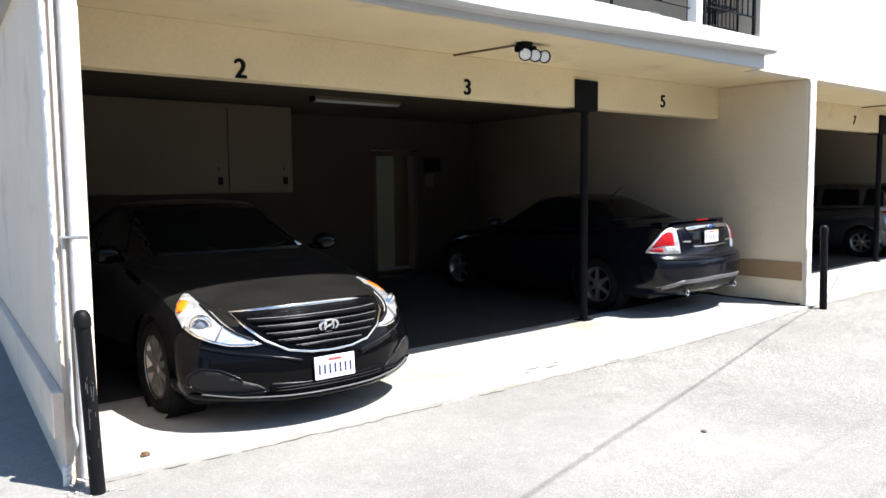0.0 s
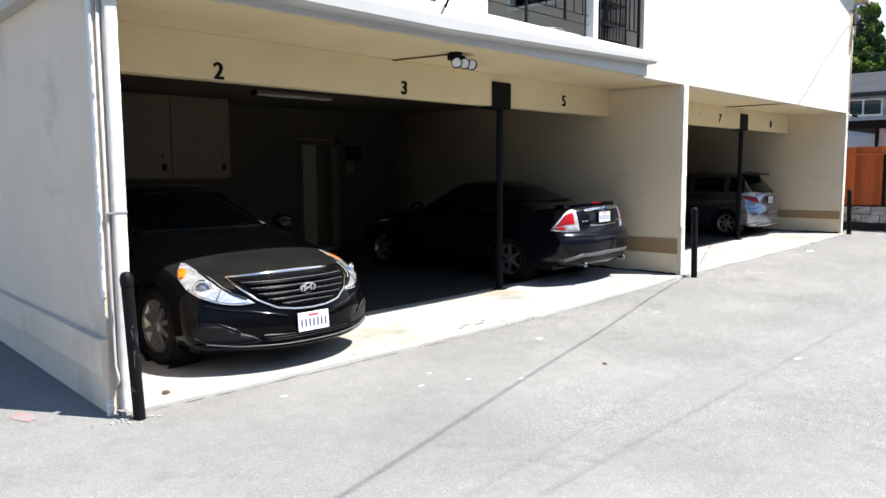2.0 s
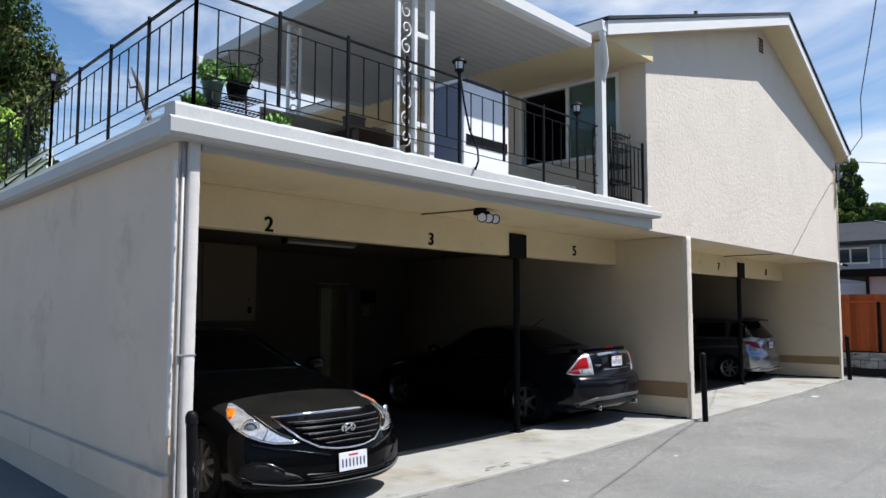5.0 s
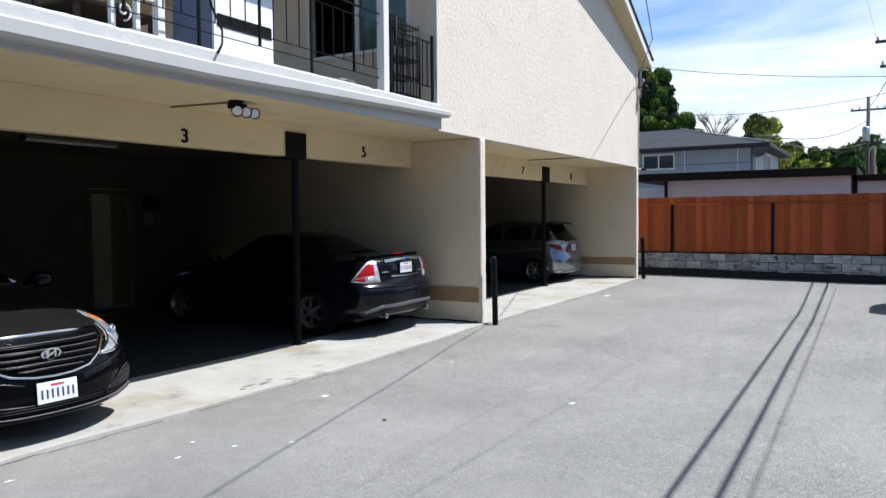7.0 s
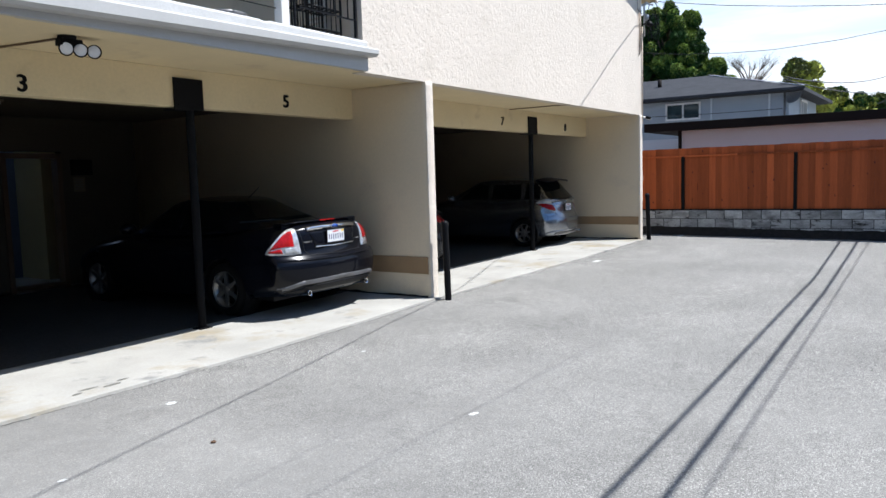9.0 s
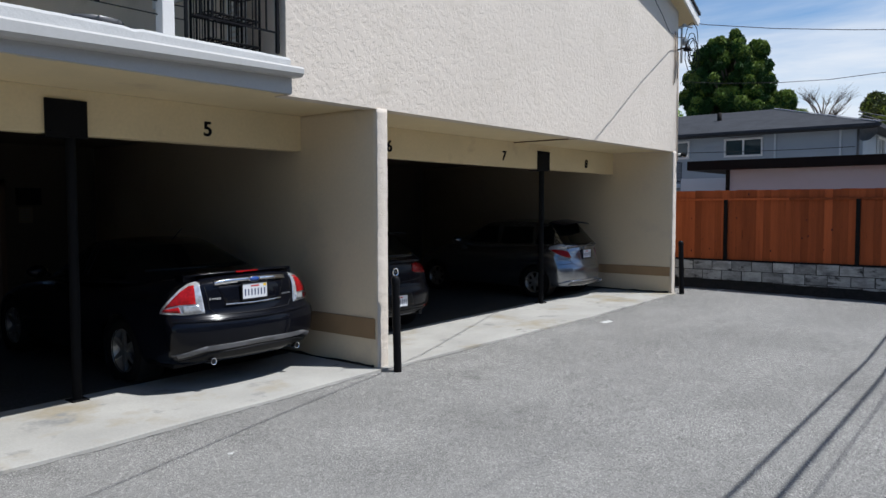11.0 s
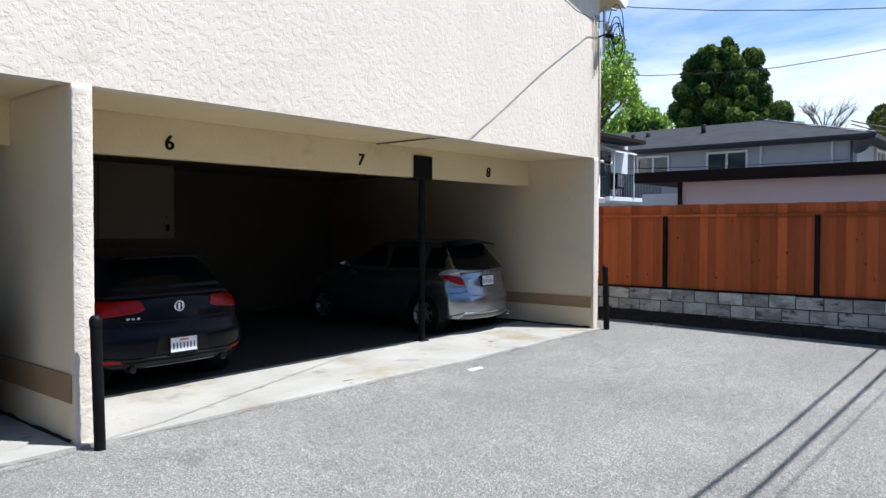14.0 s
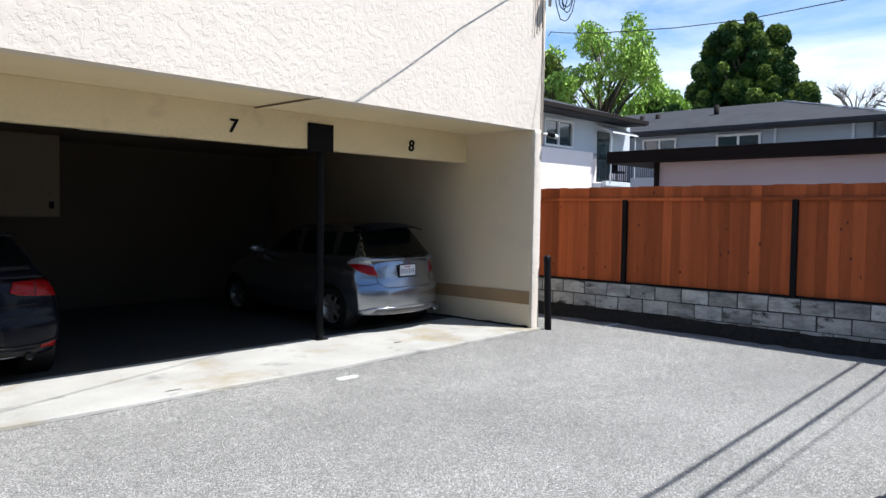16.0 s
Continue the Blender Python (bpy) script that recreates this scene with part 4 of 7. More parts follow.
def strip(pts, w):
    """A narrow outline round a line of points."""
    a, b = [], []
    for i, p in enumerate(pts):
        q0, q1 = pts[max(0, i - 1)], pts[min(len(pts) - 1, i + 1)]
        dx, dy = q1[0] - q0[0], q1[1] - q0[1]
        k = math.hypot(dx, dy) or 1
        a.append((p[0] - dy / k * w / 2, p[1] + dx / k * w / 2))
        b.append((p[0] + dy / k * w / 2, p[1] - dx / k * w / 2))
    return a + b[::-1]


def wheel(car, x, y, r, spokes, width=0.2, face=1):
    """A wheel with its tyre and alloy rim; face is the side it shows."""
    m = Matrix.Translation((x, y, r)) @ pose(0, 0, 0, 0, 90 * face, 0)
    bm = lathe(bmesh.new(), [(r * 0.62, -width / 2), (r * 0.93, -width / 2), (r, -width / 2 + 0.03), (r, width / 2 - 0.03), (r * 0.95, width / 2), (r * 0.70, width / 2), (r * 0.66, width / 2 - 0.02), (r * 0.62, -width / 2)], 36, m=m)
    w = part("wheel", bm, TYRE, car, smooth=False)
    w.name = "wheel"
    bm = bmesh.new()
    lathe(bm, [(r * 0.69, width / 2 + 0.002), (r * 0.69, width / 2 - 0.012), (r * 0.63, width / 2 - 0.012), (r * 0.61, -0.02)], 36, m=m)
    for k in range(spokes):
        a = k * math.tau / spokes
        tmp = bmesh.new()
        pts = [(0.04, -0.028), (r * 0.66, -0.017), (r * 0.66, 0.017), (0.04, 0.028)]
        prism(tmp, pts, width / 2 - 0.04, width / 2 - 0.012, "z")
        merge(bm, tmp, m @ pose(0, 0, 0, 0, 0, math.degrees(a)))
    lathe(bm, [(0, width / 2 - 0.008), (0.05, width / 2 - 0.01), (0.065, width / 2 - 0.03), (0.065, 0)], 20, m=m)
    part("rim", bm, ALLOY, w, "spoked alloy rim")
    bm = lathe(bmesh.new(), [(0, -0.03), (r * 0.55, -0.03)], 24, m=m)
    part("brake_disc", bm, PLASTIC, w)


def plate(car, way, tree, z, y, frame_mat=None, tilt=0.0, sticker=True):
    """A number plate whose characters are plain bars."""
    s = -1 if way == "front" else 1
    m = Matrix.Translation((0, y, z)) @ pose(0, 0, 0, tilt, 0, 0 if s < 0 else 180)
    bm = box(bmesh.new(), -0.1525, 0.1525, -0.004, 0.004, -0.076, 0.076, 0.003, m)
    p = part("number_plate", bm, PLATE, car, "white number plate with dark bars")
    bm = bmesh.new()
    for k in range(7):
        x = -0.118 + k * 0.0393
        box(bm, x - 0.0075, x + 0.0075, -0.0055, -0.0042, -0.045, 0.022, 0, m)
    part("characters", bm, INK, p, "dark blue bars")
    part("top_line", box(bmesh.new(), -0.05, 0.05, -0.0055, -0.0042, 0.042, 0.058, 0, m), RED_INK, p, "faint red bar")
    if sticker:
        part("sticker", box(bmesh.new(), 0.105, 0.142, -0.0056, -0.0042, 0.040, 0.066, 0, m), YELLOW, p, "yellow sticker")
    if frame_mat:
        bm = bmesh.new()
        for b in ((-0.165, 0.165, 0.076, 0.09), (-0.165, 0.165, -0.095, -0.076), (-0.165, -0.1525, -0.076, 0.076), (0.1525, 0.165, -0.076, 0.076)):
            box(bm, b[0], b[1], -0.009, 0.004, b[2], b[3], 0, m)
        part("plate_frame", bm, frame_mat, p, "black plate frame")


class Car:
    """A car under one Empty at its base, with nose at y = 0 of its own frame."""

    def __init__(self, d, label, at, turned, group="parked cars", scale=1.0):
        self.d = d
        self.ob = thing("car", label, "car", at, 180 if turned else 0, group, ry=0 if at[0] < 5 else -math.degrees(math.atan(0.0135)) * (-1 if turned else 1))
        self.ob.scale = (scale, scale, scale)
        shell, house = car_shell(d), car_house(d)
        both = bmesh.new()
        for b in (shell, house):
            c = b.copy()
            merge(both, c)
        self.tree = BVHTree.FromBMesh(both)
        both.free()
        if "dust" in d:
            # dust lies on what faces up
            for b in (shell, house):
                b.normal_update()
                for f in b.faces:
                    f.material_index = 1 if f.normal.z > 0.72 else 0
        self.body = part("body", shell, [d["paint"], d.get("dust", d["paint"])], self.ob)
        self.roof = part("cabin_roof", house, [d["paint"], d.get("dust", d["paint"])], self.ob)
        for ya in d["axles"]:
            for s in (-1, 1):
                bm = lathe(bmesh.new(), [(d["arch"] + 0.01, 0.0), (d["arch"] + 0.005, -0.28), (0, -0.28)], 28, m=Matrix.Translation((s * (d["half"] - 0.035), ya, d["wheel"] + 0.01)) @ pose(0, 0, 0, 0, 90 * s, 0))
                part("wheel_housing", bm, PLASTIC, self.ob)
                wheel(self.ob, s * (d["half"] - 0.14), ya, d["wheel"], d["spokes"], face=s)
        bm = box(bmesh.new(), -0.7, 0.7, 0.5, d["length"] - 0.5, 0.2, 0.3)
        part("underbody", bm, PLASTIC, self.ob)

    def put(self, name, poly, way, material, eps=0.008, label="", both=False, parent=None, step=0.04, skirt=0.02, reach=0.5):
        got = None
        for p in ([poly, flip(poly)] if both and way in ("front", "rear") else [poly]):
            got = part(name, patch(self.tree, p, way, eps, step, skirt, reach), material, parent or self.ob, label)
        if both and way in ("left", "right"):
            got = part(name, patch(self.tree, poly, "right" if way == "left" else "left", eps, step, skirt), material, parent or self.ob, label)
        return got

    def y_at(self, x, z, way):
        dv = Vector((0, 1 if way == "front" else -1, 0))
        h = self.tree.ray_cast(Vector((x, 0, z)) - dv * 9, dv)[0]
        return h.y if h else 0.0


def mirrors(car, y, z, x):
    for s in (-1, 1):
        bm = bmesh.new()
        lathe(bm, [(0, -0.07), (0.06, -0.06), (0.085, -0.01), (0.08, 0.05), (0.05, 0.075), (0, 0.08)], 14, m=Matrix.Translation((s * x, y, z)) @ pose(0, 0, 0, 90, 0, 0) @ Matrix.Diagonal((1.35, 0.9, 1.0, 1)))
        rod(bm, (s * (x - 0.14), y + 0.03, z - 0.05), (s * (x - 0.05), y, z - 0.03), 0.025, 0.03)
        part("side_mirror", bm, car.d["paint"], car.ob)


def sedan_front():
    d = dict(length=4.82, half=0.915, height=1.46, axles=(0.98, 3.70), wheel=0.325, arch=0.37, spokes=10, paint=PAINT_GLOSS, dust=PAINT_DUSTY, cf=0.37, cr=0.30, sweep=2.3, drop=0.0,
             top=[(0, 0.70), (0.15, 0.78), (0.35, 0.855), (0.6, 0.92), (0.9, 0.975), (1.3, 1.02), (1.7, 1.03), (2.6, 1.0), (3.6, 1.03), (4.3, 1.10), (4.6, 1.11), (4.82, 1.05)],
             bottom=[(0, 0.165), (0.3, 0.15), (0.6, 0.18), (4.2, 0.2), (4.82, 0.3)],
             nose=[(0.13, 0.10), (0.21, 0.015), (0.30, 0.025), (0.38, 0.03), (0.46, 0.045), (0.55, 0.085), (0.64, 0.12), (0.74, 0.17), (0.82, 0.27), (0.92, 0.42)],
             tail=[(0.2, 0.15), (0.4, 0.0), (0.7, 0.03), (1.1, 0.14)],
             section=[(0, 0.90), (0.12, 0.965), (0.35, 1.0), (0.6, 1.0), (0.8, 0.98), (0.93, 0.935), (1, 0.88)],
             plan=[(0, 0.98), (0.12, 0.995), (0.3, 1.0), (0.7, 1.0), (0.9, 0.965), (1, 0.9)],
             house=(1.15, 2.22, 3.25, 4.45), belt=[(0, 1.02), (2, 1.0), (4.6, 1.08)], house_w=(0.81, 0.585), arc=0.07)
    c = Car(d, "glossy black sedan with chrome grille, nose to the drive", (2.335, 4.55, gz(2.31)), False, scale=1.04)
    P = c.put
    ws = P("windscreen", [(-0.72, 1.045), (0.72, 1.045), (0.63, 1.24), (0.54, 1.425), (-0.54, 1.425), (-0.63, 1.24)], "front", CAR_GLASS, 0.004, "dark tinted windscreen", reach=1.4)
    P("mirror_tag", [(0.575, 1.062), (0.635, 1.062), (0.60, 1.10)], "front", PLATE, 0.008, "pale sticker", parent=ws, skirt=0.004)
    for y0, y1, zt in ((1.98, 2.72, 1.38), (2.80, 3.55, 1.40)):
        P("side_window", [(y0, 1.06), (y1, 1.06), (y1 - 0.02, zt), (y0 + (0.38 if y0 < 2.5 else 0.03), zt)], "left", CAR_GLASS, 0.004, both=True)
    # grille: a bright bar above, a thin ring below
    outer = [(-0.565, 0.745), (-0.28, 0.755), (0, 0.758), (0.28, 0.755), (0.565, 0.745), (0.52, 0.665), (0.43, 0.58), (0.30, 0.512), (0.15, 0.488), (0, 0.482), (-0.15, 0.488), (-0.30, 0.512), (-0.43, 0.58), (-0.52, 0.665)]
    inner = [(-0.525, 0.722), (-0.28, 0.728), (0, 0.730), (0.28, 0.728), (0.525, 0.722), (0.485, 0.662), (0.405, 0.588), (0.285, 0.528), (0.14, 0.506), (0, 0.500), (-0.14, 0.506), (-0.285, 0.528), (-0.405, 0.588), (-0.485, 0.662)]
    g = P("grille", outer, "front", GRILLE_BLACK, 0.008, "black grille with chrome surround")
    ring = [Vector((u, c.y_at(u, v, "front") - 0.016, v)) for u, v in outer]
    part("grille_rim", tube(bmesh.new(), ring[4:] + ring[:1], 0.010, 8), CHROME, g, "thin chrome ring")
    part("grille_bar", tube(bmesh.new(), [p + Vector((0, 0.002, 0.004)) for p in ring[:5]], [0.010, 0.019, 0.023, 0.019, 0.010], 10), CHROME, g, "bright chrome bar over the grille")
    P("grille_back", inner, "front", GRILLE_BLACK, 0.012, parent=g)
    for z, w, h in ((0.705, 0.49, 0.022), (0.662, 0.455, 0.024), (0.617, 0.415, 0.024), (0.573, 0.355, 0.022), (0.533, 0.25, 0.018)):
        P("slat", [(-w, z + 0.006), (0, z + 0.010), (w, z + 0.006), (w - 0.02, z - h + 0.004), (0, z - h + 0.008), (-w + 0.02, z - h + 0.004)], "front", GRILLE_BLACK, 0.030, parent=g, skirt=0.014)
        P("slat_edge", [(-w, z + 0.009), (0, z + 0.013), (w, z + 0.009), (w, z + 0.006), (0, z + 0.010), (-w, z + 0.006)], "front", SATIN, 0.032, parent=g, skirt=0.01)
    yb = c.y_at(0, 0.64, "front") - 0.034
    bm = lathe(bmesh.new(), [(0.062, 0.0), (0.062, 0.012), (0.050, 0.016), (0.048, 0.008), (0.046, 0.004)], 28, m=Matrix.Translation((0, yb, 0.64)) @ pose(0, 0, 0, 108, 0, 0) @ Matrix.Diagonal((1.25, 0.78, 1, 1)))
    b = part("badge", bm, CHROME, c.ob, "oval chrome badge")
    bm = bmesh.new()
    for a0, a1 in (((-0.036, 0.612), (-0.022, 0.666)), ((0.022, 0.614), (0.036, 0.668)), ((-0.026, 0.630), (0.026, 0.650))):
        bar(bm, (a0[0], yb - 0.012, a0[1]), (a1[0], yb - 0.006, a1[1]), 0.013)
    part("badge_bars", bm, CHROME, b)
    # lamps
    lamp = [(0.445, 0.559), (0.54, 0.552), (0.64, 0.557), (0.75, 0.578), (0.87, 0.615), (0.97, 0.668), (1.055, 0.738), (1.080, 0.79), (1.080, 0.842), (1.045, 0.842), (0.92, 0.792), (0.80, 0.745), (0.70, 0.688), (0.58, 0.622)]
    for s in (1, -1):
        way = (s, 1, 0.0)
        h = P("headlight", lamp, way, LAMP_CLEAR, 0.008, "clear headlight with amber corner", step=0.025)
        P("turn_lamp", [(1.00, 0.765), (1.02, 0.742), (1.05, 0.752), (1.072, 0.785), (1.070, 0.812), (1.045, 0.812), (1.00, 0.800)], way, LAMP_AMBER, 0.017, "amber turn lamp", parent=h, step=0.025)
        P("lamp_trim", strip([(0.46, 0.564), (0.54, 0.559), (0.64, 0.564), (0.75, 0.586), (0.86, 0.622), (0.96, 0.675)], 0.014), way, CHROME, 0.016, parent=h, step=0.03)
        P("lamp_brow", strip([(0.50, 0.590), (0.60, 0.628), (0.70, 0.680), (0.80, 0.736), (0.92, 0.795)], 0.010), way, PLASTIC, 0.016, parent=h, step=0.03)
        P("lamp_divider", strip([(0.70, 0.68), (0.735, 0.583)], 0.012), way, SATIN, 0.016, parent=h, step=0.03)
        out = Vector((s * CORNER_SIN, -CORNER_COS, 0))
        spot = Vector((s * CORNER_COS, CORNER_SIN, 0)) * 0.845 + Vector((0, 0, 0.675))
        hit = c.tree.ray_cast(spot + out * 9, -out)[0] - out * 0.002
        m = Matrix.Translation(hit) @ pose(0, 0, 0, 100, 0, s * 40)
        part("lens_ring", lathe(bmesh.new(), [(0.074, -0.01), (0.074, 0.012), (0.058, 0.018), (0.050, 0.004)], 24, m=m), CHROME, h)
        part("lens", lathe(bmesh.new(), [(0, 0.028), (0.026, 0.023), (0.044, 0.010), (0.052, -0.01)], 24, m=m), LAMP_BULB, h, "blue grey projector lens")
        fog = [(0.44, 0.270), (0.62, 0.258), (0.80, 0.275), (0.87, 0.320), (0.86, 0.375), (0.80, 0.420), (0.71, 0.405), (0.60, 0.345), (0.50, 0.310)]
        fp = P("fog_recess", fog if s > 0 else flip(fog), "front", PLASTIC, 0.006, "black fog lamp recess")
        rim = strip([(0.44, 0.266), (0.62, 0.254), (0.80, 0.271), (0.875, 0.318), (0.865, 0.378), (0.80, 0.426), (0.70, 0.411), (0.59, 0.350)], 0.010)
        P("recess_edge", rim if s > 0 else flip(rim), "front", PAINT_BLACK, 0.010, parent=fp)
        crease = strip([(0.22, 0.440), (0.34, 0.468), (0.50, 0.498), (0.64, 0.520), (0.78, 0.555)], 0.016)
        P("bumper_crease", crease if s > 0 else flip(crease), "front", PAINT_BLACK, 0.010)
    P("lower_intake", [(-0.46, 0.245), (0.46, 0.245), (0.42, 0.315), (0.2, 0.300), (-0.2, 0.300), (-0.42, 0.315)], "front", GRILLE_BLACK, 0.005, "black lower air intake")
    for z in (0.262, 0.280):
        P("intake_slat", [(-0.40, z - 0.004), (0.40, z - 0.004), (0.40, z + 0.003), (-0.40, z + 0.003)], "front", PLASTIC, 0.014)
    P("front_lip", strip([(-0.86, 0.245), (-0.6, 0.215), (-0.3, 0.205), (0.3, 0.205), (0.6, 0.215), (0.86, 0.245)], 0.035), "front", PAINT_GLOSS, 0.026, "lower lip of the bumper")
    # thin grey line drawn in place of the lip's highlight
    P("lip_edge", strip([(-0.80, 0.262), (-0.6, 0.236), (-0.3, 0.226), (0.3, 0.226), (0.6, 0.236), (0.80, 0.262)], 0.006), "front", SATIN, 0.030, "pale line painted along the bumper lip as its highlight")
    for s in (1, -1):
        P("hood_seam", strip([(s * 0.575, 0.75), (s * 0.66, 0.81), (s * 0.72, 0.855)], 0.006), "front", PLASTIC, 0.003)
        rod_pts = [(s * 0.1 - 0.05, c.y_at(0.05, 1.06, "front") - 0.02, 1.05), (s * 0.35 + 0.1, c.y_at(0.4, 1.09, "front") - 0.012, 1.095)]
        part("wiper", rod(bmesh.new(), rod_pts[0], rod_pts[1], 0.006), BLACK_PAINT, c.ob)
    plate(c.ob, "front", c.tree, 0.374, c.y_at(0, 0.374, "front") - 0.016, None, -4, False)
    mirrors(c, 1.80, 1.065, 0.955)
    return c


def sedan_rear():
    d = dict(length=4.83, half=0.915, height=1.45, axles=(0.93, 3.66), wheel=0.33, arch=0.375, spokes=6, paint=PAINT_BLACK, cf=0.35, cr=0.22, sweep=2.8,
             top=[(0, 0.78), (0.3, 0.88), (0.8, 0.95), (1.4, 1.0), (2.6, 1.0), (3.6, 1.04), (4.2, 1.10), (4.6, 1.125), (4.83, 1.10)],
             bottom=[(0, 0.22), (0.6, 0.2), (3.9, 0.20), (4.5, 0.25), (4.83, 0.27)],
             nose=[(0.15, 0.12), (0.3, 0.02), (0.6, 0.02), (0.78, 0.12), (0.95, 0.3)],
             tail=[(0.28, 0.10), (0.36, 0.03), (0.50, 0.0), (0.66, 0.0), (0.71, 0.01), (0.74, 0.095), (0.9, 0.11), (1.02, 0.125), (1.13, 0.15)],
             section=[(0, 0.90), (0.12, 0.965), (0.35, 1.0), (0.6, 0.995), (0.8, 0.96), (0.93, 0.90), (1, 0.83)],
             plan=[(0, 0.88), (0.12, 0.97), (0.3, 1.0), (0.75, 1.0), (0.92, 0.985), (1, 0.955)],
             house=(1.35, 2.2, 3.25, 4.25), belt=[(0, 1.0), (2, 1.0), (4.5, 1.09)], house_w=(0.80, 0.57), arc=0.06)
    c = Car(d, "black sedan with chrome trunk bar, tail to the drive", (8.04, 5.1 + 4.83, gz(8.04)), True)
    P = c.put
    P("rear_window", [(-0.64, 1.13), (0.64, 1.13), (0.56, 1.24), (0.47, 1.39), (-0.47, 1.39), (-0.56, 1.24)], "rear", CAR_GLASS, 0.004, "dark rear window", reach=1.4)
    for y0, y1, zt in ((1.85, 2.62, 1.36), (2.70, 3.55, 1.37)):
        P("side_window", [(y0, 1.05), (y1, 1.05), (y1 - (0.22 if y0 > 2.5 else 0.02), zt), (y0 + (0.42 if y0 < 2.5 else 0.03), zt)], "left", CAR_GLASS, 0.004, both=True)
    lamp = [(0.520, 0.765), (0.716, 0.762), (0.945, 0.785), (0.928, 0.825), (0.843, 0.920), (0.750, 1.015), (0.673, 1.065), (0.614, 1.075), (0.575, 1.060), (0.541, 0.900)]
    red = [(0.601, 0.865), (0.758, 0.862), (0.890, 0.835), (0.826, 0.910), (0.745, 0.990), (0.673, 1.038), (0.626, 1.045), (0.614, 0.990)]
    clear = [(0.550, 0.785), (0.716, 0.782), (0.724, 0.848), (0.575, 0.850)]
    dark = [(0.737, 0.785), (0.915, 0.802), (0.898, 0.822), (0.758, 0.845)]
    for s in (1, -1):
        f = (lambda q: q) if s > 0 else flip
        way = (s, -1, d["length"])
        t = P("tail_light", lamp, way, LAMP_CLEAR, 0.008, "red and clear tail light with chrome edge", step=0.03)
        P("red_lens", red, way, LAMP_RED, 0.018, "red lens", parent=t, step=0.03)
        P("reverse_lens", clear, way, LAMP_CLEAR, 0.018, "clear lens", parent=t, step=0.03)
        P("side_lens", dark, way, LAMP_RED, 0.018, parent=t, step=0.03)
        m = Matrix.Translation((s * 0.52, d["length"] - 0.12, 0.295)) @ pose(0, 0, 0, -86, 0, 0)
        part("exhaust_tip", lathe(bmesh.new(), [(0.028, -0.1), (0.032, 0.04), (0.034, 0.045), (0.030, 0.046), (0.026, 0.0), (0, -0.02)], 20, m=m), CHROME, c.ob, "round chrome exhaust tip")
        part("exhaust_bore", lathe(bmesh.new(), [(0, 0.038), (0.026, 0.038)], 18, m=m), PLASTIC, c.ob)
    bar_ = P("trunk_bar", [(-0.43, 1.035), (-0.2, 1.045), (0.2, 1.045), (0.43, 1.035), (0.43, 1.072), (0.2, 1.088), (-0.2, 1.088), (-0.43, 1.072)], "rear", CHROME, 0.022, "brushed chrome bar across the trunk")
    m = Matrix.Translation((0, c.y_at(0, 1.06, "rear") + 0.030, 1.063)) @ pose(0, 0, 0, -90, 0, 0) @ Matrix.Diagonal((1.5, 0.62, 1, 1))
    b = part("badge", lathe(bmesh.new(), [(0, 0.008), (0.040, 0.007), (0.042, 0.0)], 24, m=m), BLUE_BADGE, c.ob, "blue oval badge")
    part("badge_rim", lathe(bmesh.new(), [(0.047, -0.01), (0.047, 0.008), (0.041, 0.008)], 24, m=m), CHROME, b)
    P("plate_recess", [(-0.33, 0.83), (0.33, 0.83), (0.41, 1.03), (-0.41, 1.03)], "rear", PAINT_BLACK, 0.004)
    P("recess_strip", strip([(-0.34, 0.835), (0, 0.826), (0.34, 0.835)], 0.016), "rear", CHROME, 0.016, "thin bright strip")
    P("trunk_seam", strip([(-0.53, 1.08), (-0.50, 0.80), (-0.44, 0.745), (0, 0.735), (0.44, 0.745), (0.50, 0.80), (0.53, 1.08)], 0.008), "rear", PLASTIC, 0.002)
    P("bumper_ledge", strip([(-0.88, 0.712), (-0.5, 0.70), (0, 0.695), (0.5, 0.70), (0.88, 0.712)], 0.022), "rear", PAINT_BLACK, 0.012)
    P("valance", [(-0.80, 0.31), (-0.55, 0.385), (0, 0.405), (0.55, 0.385), (0.80, 0.31), (0.62, 0.29), (0.40, 0.325), (-0.40, 0.325), (-0.62, 0.29)], "rear", PLASTIC, 0.006, "black lower valance")
    # grey strip puts the reflected ground into the black bumper
    P("valance_edge", strip([(-0.84, 0.36), (-0.6, 0.43), (0, 0.445), (0.6, 0.43), (0.84, 0.36)], 0.05), "rear", SATIN, 0.007, "grey strip painted for the ground's reflection in the bumper")
    for x0, x1, z in ((-0.50, -0.36, 0.875), (0.38, 0.50, 0.90)):
        bm = bmesh.new()
        for k in range(5):
            u = x0 + (x1 - x0) * (k + 0.5) / 5
            y = c.y_at(u, z, "rear")
            box(bm, u - 0.010, u + 0.010, y - 0.004, y + 0.005, z - 0.010, z + 0.010)
        part("lettering", bm, CHROME, c.ob, "small chrome bars")
    # spoiler
    bm = bmesh.new()
    pts = [(x, d["length"] - 0.30 - 0.10 * (abs(x) / 0.62) ** 2, 1.128 - 0.012 * (abs(x) / 0.62) ** 2) for x in [-0.66 + k * 0.066 for k in range(21)]]
    rows = [[bm.verts.new((x, y + dy, z + dz)) for x, y, z in pts] for dy, dz in ((-0.10, -0.02), (-0.06, 0.014), (0.06, 0.022), (0.075, 0.008), (0.05, -0.004), (-0.10, -0.02))]
    for a, b2 in zip(rows, rows[1:]):
        for k in range(20):
            bm.faces.new((a[k], a[k + 1], b2[k + 1], b2[k])).smooth = True
    for k in (1, 19):
        x, y, z = pts[k]
        box(bm, x - 0.07, x + 0.07, y - 0.09, y + 0.05, z - 0.10, z)
